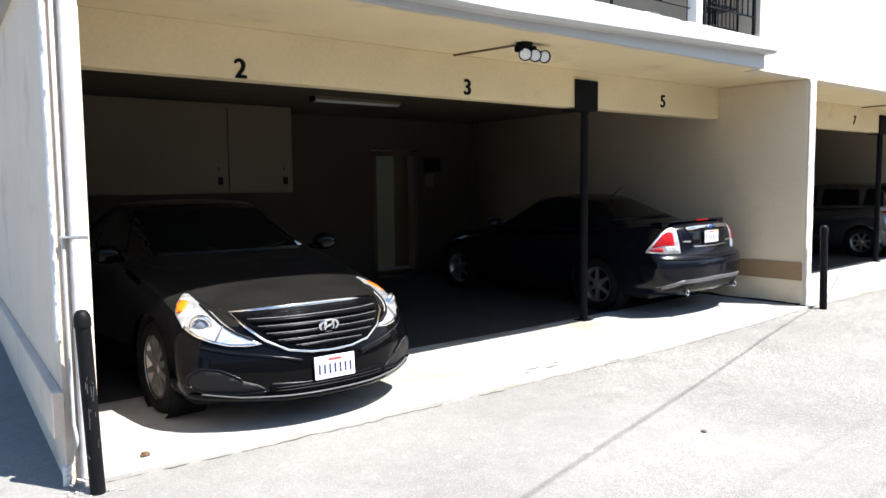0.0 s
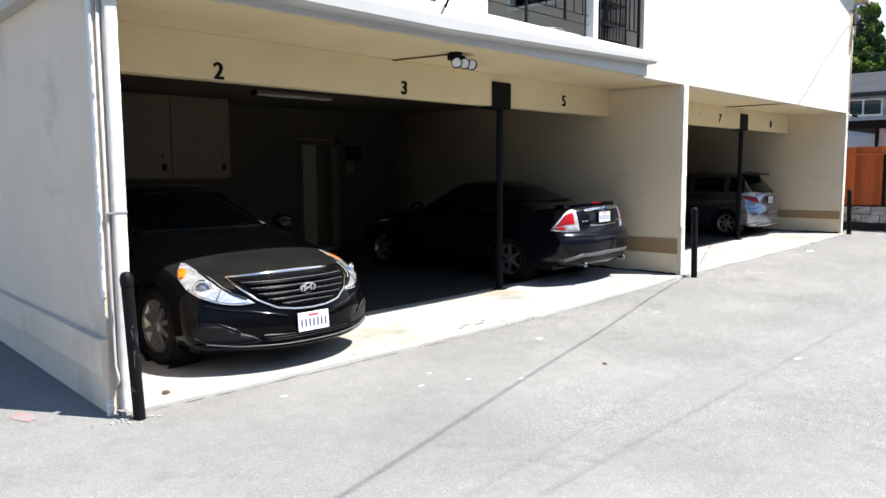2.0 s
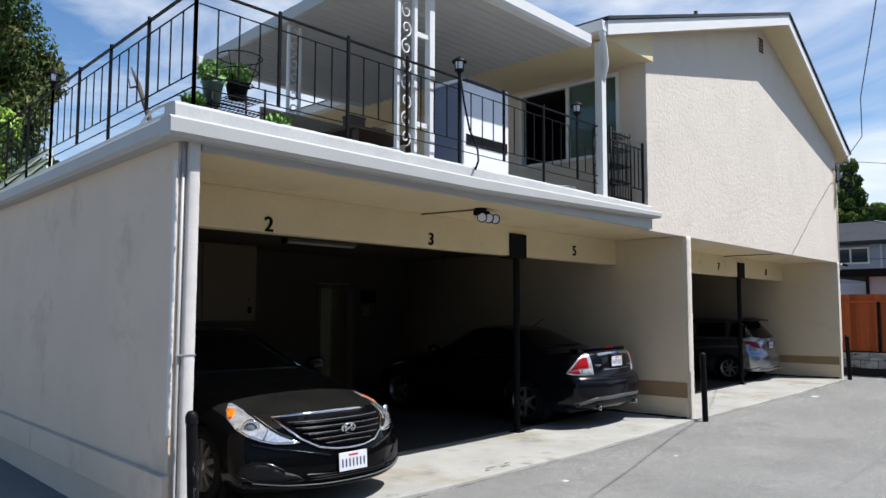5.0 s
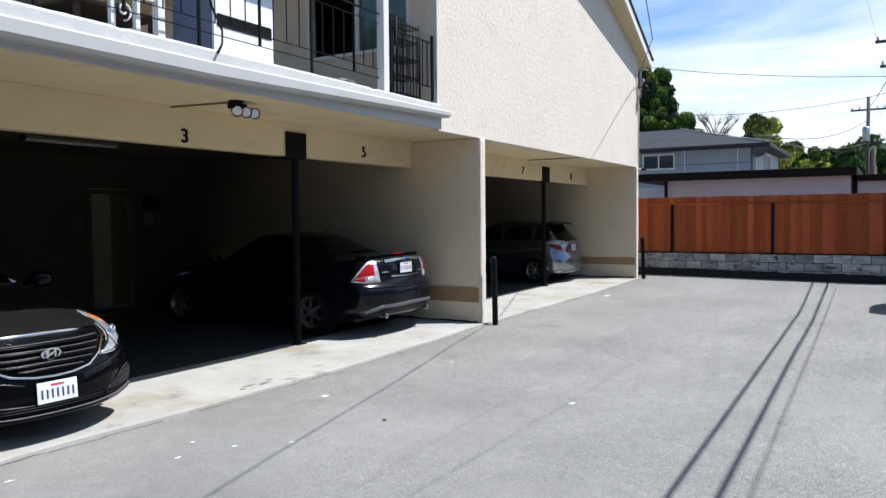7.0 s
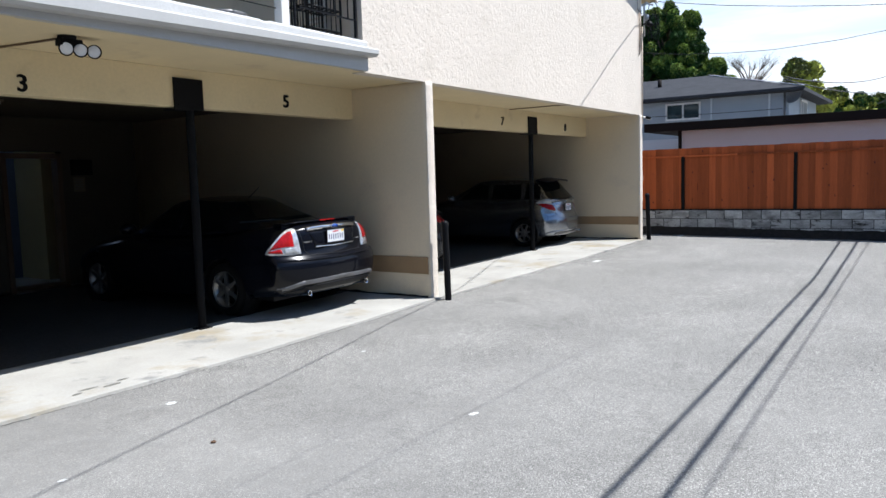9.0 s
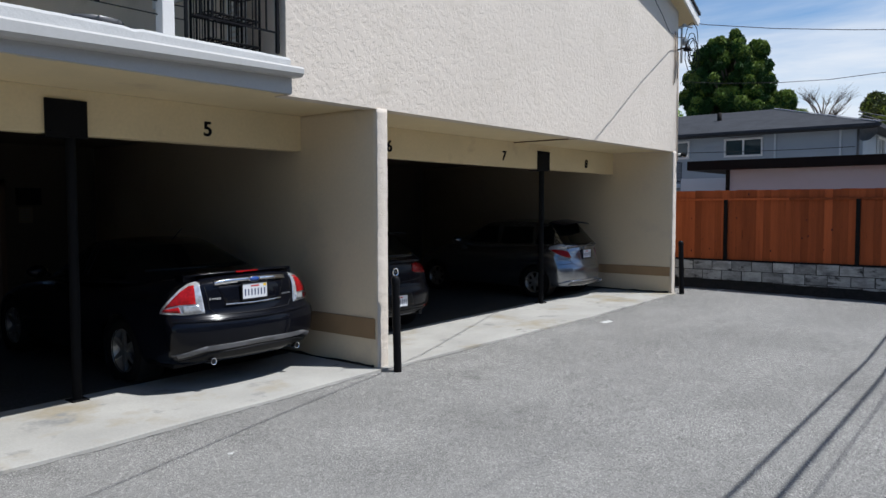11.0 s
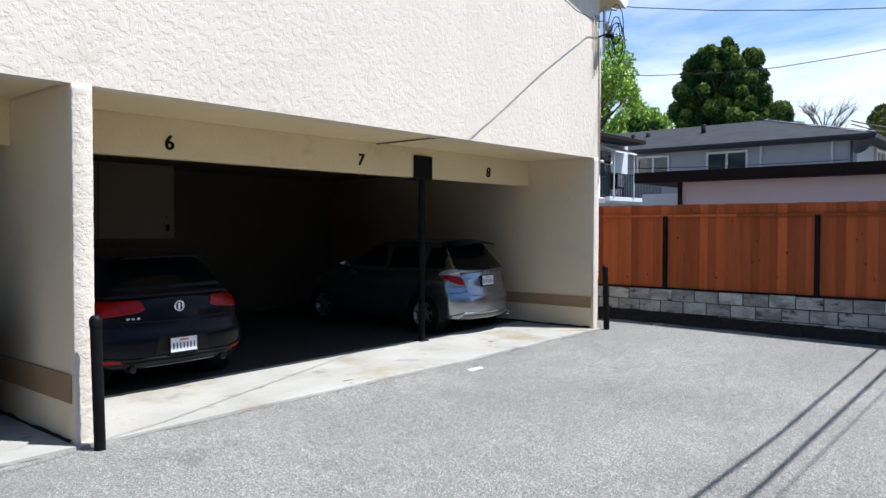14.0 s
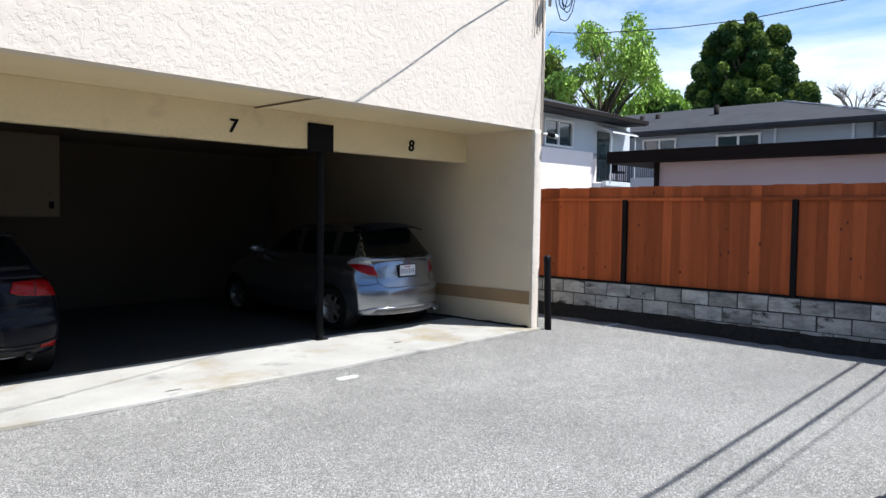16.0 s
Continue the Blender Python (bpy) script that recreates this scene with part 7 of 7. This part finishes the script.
tree("light green shrub tree behind the grey house", (47.0, 18.2, 0), 8.6, 2.0, 8, LEAF_LIGHT, LEAF_DARK, n=8000, size=0.16, base=0.45, nblob=26, clump=0.3)
tree("small dark tree beside the tall tree", (42.0, 9.5, 0), 7.5, 1.25, 9, LEAF_DARK, LEAF_LIT_TIP, n=12000, size=0.11, base=0.5, nblob=40, clump=0.27)
tree("bare grey winter tree", (46.0, 8.4, 0), 8.6, 1.5, 10, LEAF_DARK, bare=True, trunk=0.2, base=0.6, nblob=14)
tree("yellow green tree with loose foliage", (52.0, 6.3, 0), 7.9, 1.7, 11, LEAF_YELLOW, LEAF_OLIVE, n=5000, size=0.17, base=0.55, nblob=24, clump=0.24)
tree("small rounded olive tree", (60.0, 4.6, 0), 6.9, 1.5, 12, LEAF_YELLOW, LEAF_DARK, n=4000, size=0.2, base=0.5, nblob=18, clump=0.33)
for k, (x, y, h, s) in enumerate(((75, 3.5, 7.5, 2.4), (80, 1.0, 8.0, 2.6), (85, -3.0, 7.5, 3.0), (78, 6.5, 7.0, 2.5), (90, 9.0, 8.0, 3.0))):
    tree("distant dark green tree on the skyline", (x, y, 0), h, s, 30 + k, LEAF_DARK, LEAF_OLIVE, n=3000, size=0.35, base=0.3, nblob=18, clump=0.34)
tree("tall dark green cypress behind the carport", (1.45, 15.7, 0), 15.0, 2.5, 13, LEAF_CYPRESS, LEAF_OLIVE, n=130000, size=0.065, trunk=0.3, base=0.01, nblob=240, clump=0.20, cone=True)
tree("leafy green shrub beside the deck stairs", (2.05, 13.2, 0), 5.3, 0.95, 14, LEAF_CYPRESS, LEAF_LIGHT, n=9000, size=0.075, trunk=0.12, base=0.2, nblob=30, clump=0.32)
palm = thing("palm", "distant fan palm on the skyline", "palm tree", (62.0, 0.5, 0))
part("trunk", tube(bmesh.new(), [(0, 0, -0.2), (0.05, 0, 3), (0, 0.05, 6.6)], [0.25, 0.2, 0.17], 8), BARK, palm)
rnd = random.Random(15)
bm = bmesh.new()
for k in range(46):
    a, el = rnd.uniform(0, 6.3), rnd.uniform(-0.9, 1.2)
    d = Vector((math.cos(a) * math.cos(el), math.sin(a) * math.cos(el), math.sin(el)))
    for j in range(7):
        dd = (d + Vector((rnd.gauss(0, 0.2), rnd.gauss(0, 0.2), rnd.gauss(0, 0.2)))).normalized()
        s = dd.orthogonal().normalized() * 0.035
        o = Vector((0, 0, 6.7)) + d * 0.45
        bm.faces.new([bm.verts.new(p) for p in (o - s, o + dd * 0.6 - Vector((0, 0, 0.1)), o + s)])
part("fronds", bm, LEAF_DARK, palm)

# utility poles and wires
def pole(x, y, h, arms, rz=90):
    p = thing("utility_pole", "grey wooden utility pole with cross arms", "utility pole", (x, y, 0), rz, group="utility poles")
    part("mast", rod(bmesh.new(), (0, 0, -0.3), (0, 0, h), 0.16, 0.11, 12), POLE_WOOD, p)
    for z, w in arms:
        a = part("cross_arm", box(bmesh.new(), -w, w, -0.06, 0.06, z - 0.06, z + 0.06), POLE_WOOD, p)
        for u in (-w + 0.1, -w * 0.5, w * 0.5, w - 0.1):
            part("insulator", lathe(bmesh.new(), [(0.04, 0), (0.06, 0.06), (0.03, 0.12), (0.05, 0.16), (0, 0.2)], 8, (u, 0, z + 0.06)), STEEL, a)
    part("transformer", lathe(bmesh.new(), [(0, -0.5), (0.24, -0.5), (0.26, 0.4), (0.18, 0.5), (0, 0.52)], 14, (0.1, 0.35, h - 2.6)), STEEL, p)


pole(60.0, 0.85, 9.9, ((9.0, 1.1), (6.7, 0.8)))
pole(38.0, -1.2, 10.2, ((9.3, 1.2), (8.2, 1.0)))
pole(-9.8, -3.7, 9.2, ((8.5, 1.0),))
pole(-24.0, -3.2, 6.4, ((6.0, 1.2), (5.4, 1.0)))


def wire(a, b, sag, r, label):
    a, b = Vector(a), Vector(b)
    pts = [a.lerp(b, t) - Vector((0, 0, sag * 4 * t * (1 - t))) for t in [k / 24 for k in range(25)]]
    w = thing("overhead_wire", label, "wire", (0, 0, 0), group="overhead wires")
    part("wire", tube(bmesh.new(), pts, r, 6), WIRE, w)


sx, sy = 0.6 / 2.1, 1.0 / 2.1
# their shadows run along the drive
for line, r, z in ((((4.3, 0.28), (8.4, 0.38), (13.3, 0.50), (19.3, 0.83)), 0.020, 4.6), (((4.6, 0.01), (9.2, 0.14), (12.0, 0.20), (17.4, 0.42), (19.6, 0.53)), 0.022, 4.6),
                   (((4.6, -0.16), (7.0, -0.09), (10.7, 0.01), (15.6, 0.17)), 0.008, 4.8), (((3.6, 1.66), (9.7, 1.71), (19.0, 1.95)), 0.003, 5.6), (((3.1, 2.05), (8.2, 2.42), (13.7, 2.30)), 0.002, 5.6)):
    (xa, ya), (xb, yb), (xc, yc), (xd, yd) = line[0], line[1], line[-2], line[-1]
    ends = [(-26.0, ya + (yb - ya) / (xb - xa) * (-26.0 - xa))] + list(line) + [(36.0, yd + (yd - yc) / (xd - xc) * (36.0 - xd))]
    w = thing("overhead_wire", "thick black overhead wire above the drive", "wire", (0, 0, 0), group="overhead wires")
    part("wire", tube(bmesh.new(), [(x + sx * z, y - sy * z, z) for x, y in ends], r, 6), WIRE, w)
sw = thing("overhead_wire", "black service wire sagging from the gable corner over the drive", "wire", (0, 0, 0), group="overhead wires")
part("wire", tube(bmesh.new(), [(17.62, 4.50, 5.02), (17.22, 4.50, 4.96), (16.12, 4.20, 4.82), (15.32, 3.92, 4.75), (14.74, 3.72, 4.72), (12.9, 3.1, 4.58), (11.29, 2.54, 4.48), (8.87, 1.97, 4.5), (6.8, 1.36, 4.62), (4.7, 0.74, 4.8), (2.49, 0.05, 5.0), (0.25, -0.57, 5.2), (-4.0, -1.9, 6.2), (-9.8, -3.65, 8.6)], 0.007, 6), WIRE, sw)
for pts, r in (([(17.60, 4.59, 4.14), (17.62, 4.56, 4.2), (17.65, 4.3, 4.15), (17.7, 3.8, 4.085), (17.8, 2.8, 4.01), (17.9, 2.0, 3.993), (18.0, 0.8, 4.054), (18.1, -0.2, 4.17), (18.3, -2.0, 4.5), (18.7, -6.0, 5.6), (19.2, -14, 7.2)], 0.006),
               ([(17.98, 4.52, 5.375), (18.07, 4.42, 5.355), (18.16, 4.3, 5.335), (18.6, 3.15, 5.17), (19.1, 1.9, 5.05), (19.6, 0.6, 4.96), (20.03, -0.56, 4.92), (21.2, -3.6, 5.0), (22.5, -7.0, 5.3), (25, -14, 6.5)], 0.007)):
    sw2 = thing("overhead_wire", "black wire from the gable corner across the fence", "wire", (0, 0, 0), group="overhead wires")
    part("wire", tube(bmesh.new(), pts, r, 6), WIRE, sw2)
wire((32.85, 12.5, 4.02), (32.85, 4.4, 3.88), 0.06, 0.012, "thin black wire along the grey house")
wire((33.0, 4.35, 5.1), (60.0, 0.85, 8.3), 0.7, 0.02, "black wire from the grey house to the pole")
wire((33.0, 4.35, 5.0), (60.0, 0.85, 6.7), 0.5, 0.02, "black wire from the grey house to the pole")
wire((38.0, -1.2, 9.3), (60.0, 0.85, 9.1), 0.3, 0.02, "black wire between the poles")
wire((60.0, 0.85, 6.7), (95.0, 14.0, 6.0), 0.4, 0.03, "thin black wire beyond the far pole")

# marks on the asphalt
CRACK = mat("tar_crack", (0.05, 0.05, 0.05), 0.9, var=0.2)
SPLASH = mat("white_paint_splash", (0.46, 0.46, 0.44), 0.8, var=0.1, scale=8)


def ground_z(x, y):
    return gz(x) - 0.03 - 0.012 * max(0.0, min(4.6, 4.6 - y))


def crack(pts, w, seed):
    rnd = random.Random(seed)
    bm = bmesh.new()
    prev = None
    for (xa, ya), (xb, yb) in zip(pts, pts[1:]):
        n = int(math.hypot(xb - xa, yb - ya) / 0.08) + 1
        for k in range(n):
            t = k / n
            x, y = xa + (xb - xa) * t + rnd.gauss(0, 0.012), ya + (yb - ya) * t + rnd.gauss(0, 0.012)
            h = w * rnd.uniform(0.3, 1.0)
            dx, dy = xb - xa, yb - ya
            L = math.hypot(dx, dy)
            z = ground_z(x, y) + 0.004
            row = [bm.verts.new((x - dy / L * h, y + dx / L * h, z)), bm.verts.new((x + dy / L * h, y - dx / L * h, z))]
            if prev:
                bm.faces.new((prev[0], prev[1], row[1], row[0]))
            prev = row
    structure("asphalt_crack", bm, CRACK, "thin dark crack in the asphalt", "crack")


def splash(x, y, rx, ry, seed, label="white paint splash on the asphalt", material=None, slab=False):
    rnd = random.Random(seed)
    bm = bmesh.new()
    vs = []
    for k in range(18):
        a = k * math.tau / 18
        q = rnd.uniform(0.7, 1.1)
        u, v = x + rx * q * math.cos(a), y + ry * q * math.sin(a)
        vs.append(bm.verts.new((u, v, (gz(u) if slab else ground_z(u, v)) + 0.004)))
    bm.faces.new(vs)
    structure("stain" if material else "paint_mark", bm, material or SPLASH, label, "stain" if material else "paint mark")


crack([(17.2, 3.4), (17.9, 2.6), (18.3, 1.2), (18.5, -0.4)], 0.004, 4)
splash(13.73, 4.13, 0.16, 0.07, 1)
splash(19.0 - 0.35, 4.1, 0.20, 0.05, 2)
splash(4.58, 3.84, 0.05, 0.04, 3)
splash(5.55, 1.69, 0.05, 0.03, 4)
for k, (x, y) in enumerate(((3.0, 3.4), (3.3, 3.1), (2.6, 3.55), (2.9, 3.75), (6.6, 3.6), (1.7, 4.1))):
    splash(x, y, 0.03, 0.02, 10 + k)


OIL = mat("oil_stain", (0.15, 0.145, 0.13), 0.7, var=0.3, scale=10)
RED_MARK = mat("faded_red_paint", (0.30, 0.165, 0.15), 0.9, var=0.3, scale=14, spots=((0.20, 0.195, 0.19), 16, 0.46, 0.54))
for k, (x, y, rx, ry) in enumerate(((4.42, 4.70, 0.10, 0.018), (4.60, 4.64, 0.09, 0.022), (4.74, 4.72, 0.07, 0.014), (4.28, 4.63, 0.05, 0.015), (9.05, 5.1, 0.05, 0.02), (12.2, 4.72, 0.09, 0.02), (15.3, 5.1, 0.07, 0.025))):
    splash(x, y, rx, ry, 40 + k, "dark oily drip mark on the concrete slab", OIL, True)

crack([(0.7, 4.505), (3.0, 4.45), (6.5, 4.45), (9.0, 4.54)], 0.006, 7)
crack([(9.5, 4.53), (11.5, 4.51), (14.0, 4.48), (17.5, 4.55)], 0.006, 8)
splash(0.20, 5.0, 0.07, 0.13, 60, "faded red paint mark on the asphalt", RED_MARK)
splash(0.02, 5.25, 0.05, 0.09, 61, "faded red paint mark on the asphalt", RED_MARK)
# crumbs of broken stucco at the corner
rnd = random.Random(62)
bm = bmesh.new()
for k in range(34):
    x, y, s = rnd.gauss(0.64, 0.08), rnd.gauss(4.44, 0.06), rnd.uniform(0.004, 0.013)
    z = (gz(x) if y > 4.5 else ground_z(x, y)) + s * 0.3
    box(bm, -s, s, -s * 0.7, s * 0.7, -s * 0.4, s * 0.5, m=Matrix.Translation((x, y, z)) @ pose(0, 0, 0, rnd.uniform(-20, 20), rnd.uniform(-20, 20), rnd.uniform(0, 180)))
tagged(mesh_ob("rubble", bm, CONCRETE), "crumbs of broken stucco beside the corner bollard", "rubble", kind="stuff")


def clod(x, y, s, material, label, name, cat):
    rnd = random.Random(int(x * 100))
    bm = bmesh.new()
    bmesh.ops.create_icosphere(bm, subdivisions=2, radius=s)
    for v in bm.verts:
        v.co *= rnd.uniform(0.75, 1.15)
        v.co.z *= 0.5
    ob = thing(name, label, cat, (x, y, (gz(x) if y > 4.58 else ground_z(x, y)) + s * 0.35))
    part("lump", bm, material, ob)


clod(1.08, 4.72, 0.03, BROWN_WOOD, "small brown stone on the concrete slab", "stone", "stone")
clod(4.18, 2.85, 0.02, BROWN_WOOD, "small dry leaf clump on the asphalt", "debris", "debris")
for x, y in ((12.9, 4.55), (13.78, 4.57), (13.0, 4.56)):
    w = thing("weed", "dry weed tuft at the slab edge", "weed", (x, y, ground_z(x, y)))
    rnd = random.Random(int(x * 10))
    bm = bmesh.new()
    for k in range(30):
        a, l = rnd.uniform(0, 6.3), rnd.uniform(0.02, 0.06)
        d = Vector((math.cos(a), math.sin(a), rnd.uniform(0.4, 1.6))).normalized() * l
        s = Vector((-math.sin(a), math.cos(a), 0)) * 0.004
        bm.faces.new([bm.verts.new(p) for p in (-s, d, s)])
    part("blades", bm, LEAF_OLIVE, w)

# ---- fence boards and blocks ----
STRIP_DARK = mat("dark_strip", (0.026, 0.023, 0.020), 0.95, var=0.4, scale=12, fine=60, bump=0.02, bscale=30, spec=0.1)
KNOT = mat("dark_wood_knot", (0.085, 0.014, 0.006), 0.8, var=0.2)
fence = thing("fence", "new redwood board fence on a block wall", "fence", (19.07, 0, 0))
rnd = random.Random(31)
board_me = []
for k in range(6):
    bm = box(bmesh.new(), -0.009, 0.009, -0.0697, 0.0697, 0.0, 1.0)
    me = bpy.data.meshes.new("board")
    bm.to_mesh(me)
    bm.free()
    me.materials.append(REDWOOD)
    board_me.append(me)
y = -4.6
k = 0
while y < 7.6:
    ob = new("board", board_me[k % 6])
    ob.parent = fence
    ob.matrix_local = Matrix.Translation((0.02 + rnd.uniform(-0.003, 0.003), y, 0.675)) @ Matrix.Diagonal((1, rnd.uniform(0.992, 1.004), 1.435 + rnd.uniform(-0.006, 0.006), 1))
    y += 0.1395
    k += 1
for y in (6.60, 4.16, 1.72, -0.72, -3.16):
    p = part("post", box(bmesh.new(), -0.055, 0.008, y - 0.034, y + 0.034, 0.60, 1.915, 0.004), BLACK_IRON, fence, "dark steel post")
for y0, y1 in ((5.38, 7.6), (2.94, 5.375), (0.50, 2.935), (-1.94, 0.495), (-4.6, -1.945)):
    part("top_rail", box(bmesh.new(), -0.030, 0.008, y0, y1, 1.900, 1.945, 0.004), REDWOOD, fence, "thin redwood rail under the board tops")
bm = bmesh.new()
for _ in range(120):
    ky, kz, kr = rnd.uniform(-4.4, 7.4), rnd.uniform(0.75, 2.05), 0.006 + 0.016 * rnd.random() ** 2
    bm.faces.new([bm.verts.new((0.004, ky + kr * 0.8 * math.cos(a * math.tau / 9), kz + kr * 1.3 * math.sin(a * math.tau / 9))) for a in range(9)])
tagged(part("knot", bm, KNOT, fence, "dark knots in the boards"), kind="stuff")
part("kick_board", box(bmesh.new(), -0.012, 0.03, -4.6, 7.6, 0.656, 0.682), BLACK_IRON, fence, "dark bottom rail")

# dark raised strip along the foot of the wall
bm = bmesh.new()
rnd2 = random.Random(77)
prev = None
for i in range(80):
    yy = -4.6 + i * 0.153
    w = 0.18 + rnd2.uniform(-0.06, 0.06)
    row = [bm.verts.new((18.995, yy, ground_z(19, yy) + 0.215 + rnd2.uniform(-0.015, 0.015))), bm.verts.new((18.955, yy, ground_z(19, yy) + 0.13)), bm.verts.new((18.99 - w, yy, ground_z(18.8, yy) + 0.003))]
    if prev:
        bm.faces.new((prev[0], prev[1], row[1], row[0]))
        bm.faces.new((prev[1], prev[2], row[2], row[1]))
    prev = row
structure("soil_strip", bm, STRIP_DARK, "dark raised strip along the foot of the block wall", "soil", True)
for xw in (9.223, 17.366):
    rnd2 = random.Random(int(xw))
    bm = bmesh.new()
    prev = None
    for i in range(90):
        yy = 4.66 + i * 0.07
        h = 0.022 + 0.018 * noise.noise(Vector((i * 0.31, xw, 0))) + rnd2.uniform(0, 0.008)
        w = 0.012 + 0.008 * noise.noise(Vector((i * 0.23, xw, 5))) + rnd2.uniform(0, 0.004)
        z = gz(xw)
        row = [bm.verts.new(p) for p in ((xw - 0.003, yy, z + h), (xw - 0.010, yy, z + 0.012), (xw - w - 0.006, yy, z + 0.003))]
        if prev:
            bm.faces.new((prev[0], prev[1], row[1], row[0]))
            bm.faces.new((prev[1], prev[2], row[2], row[1]))
        prev = row
    structure("dirt_line", bm, STRIP_DARK, "line of dark dirt along the foot of the carport wall", "dirt", True)
bw = S("block_wall", MORTAR, "weathered grey concrete block wall under the fence", 18.99, 19.17, -4.7, 7.7, -0.1, 0.655, category="block wall")
blk = bpy.data.meshes.new("block")
bm = box(bmesh.new(), -0.10, 0.10, -0.197, 0.197, -0.097, 0.097, 0.005)
bm.to_mesh(blk)
bm.free()
blk.materials.append(BLOCK)
rnd = random.Random(32)
for row in range(3):
    y = -4.6 + (0.2 if row % 2 else 0.0)
    while y < 7.6:
        if row == 2 and abs(y - 1.6) < 0.15:
            # a broken block leaves its stump
            ob = new("block", blk)
            ob.parent = bw
            ob.matrix_world = Matrix.Translation((19.10, y + 0.05, 0.530)) @ pose(0, 0, 0, 9, 0, 3) @ Matrix.Diagonal((0.8, 0.72, 0.62, 1))
            y += 0.4
            continue
        ob = new("block", blk)
        ob.parent = bw
        ob.matrix_world = Matrix.Translation((19.08 + rnd.uniform(-0.005, 0.005), y, 0.158 + row * 0.2 + rnd.uniform(-0.003, 0.003))) @ pose(0, 0, 0, rnd.uniform(-0.5, 0.5), rnd.uniform(-0.8, 0.8), rnd.uniform(-0.5, 0.5)) @ Matrix.Diagonal((1, rnd.uniform(0.965, 0.995), rnd.uniform(0.94, 0.99), 1))
        y += 0.4
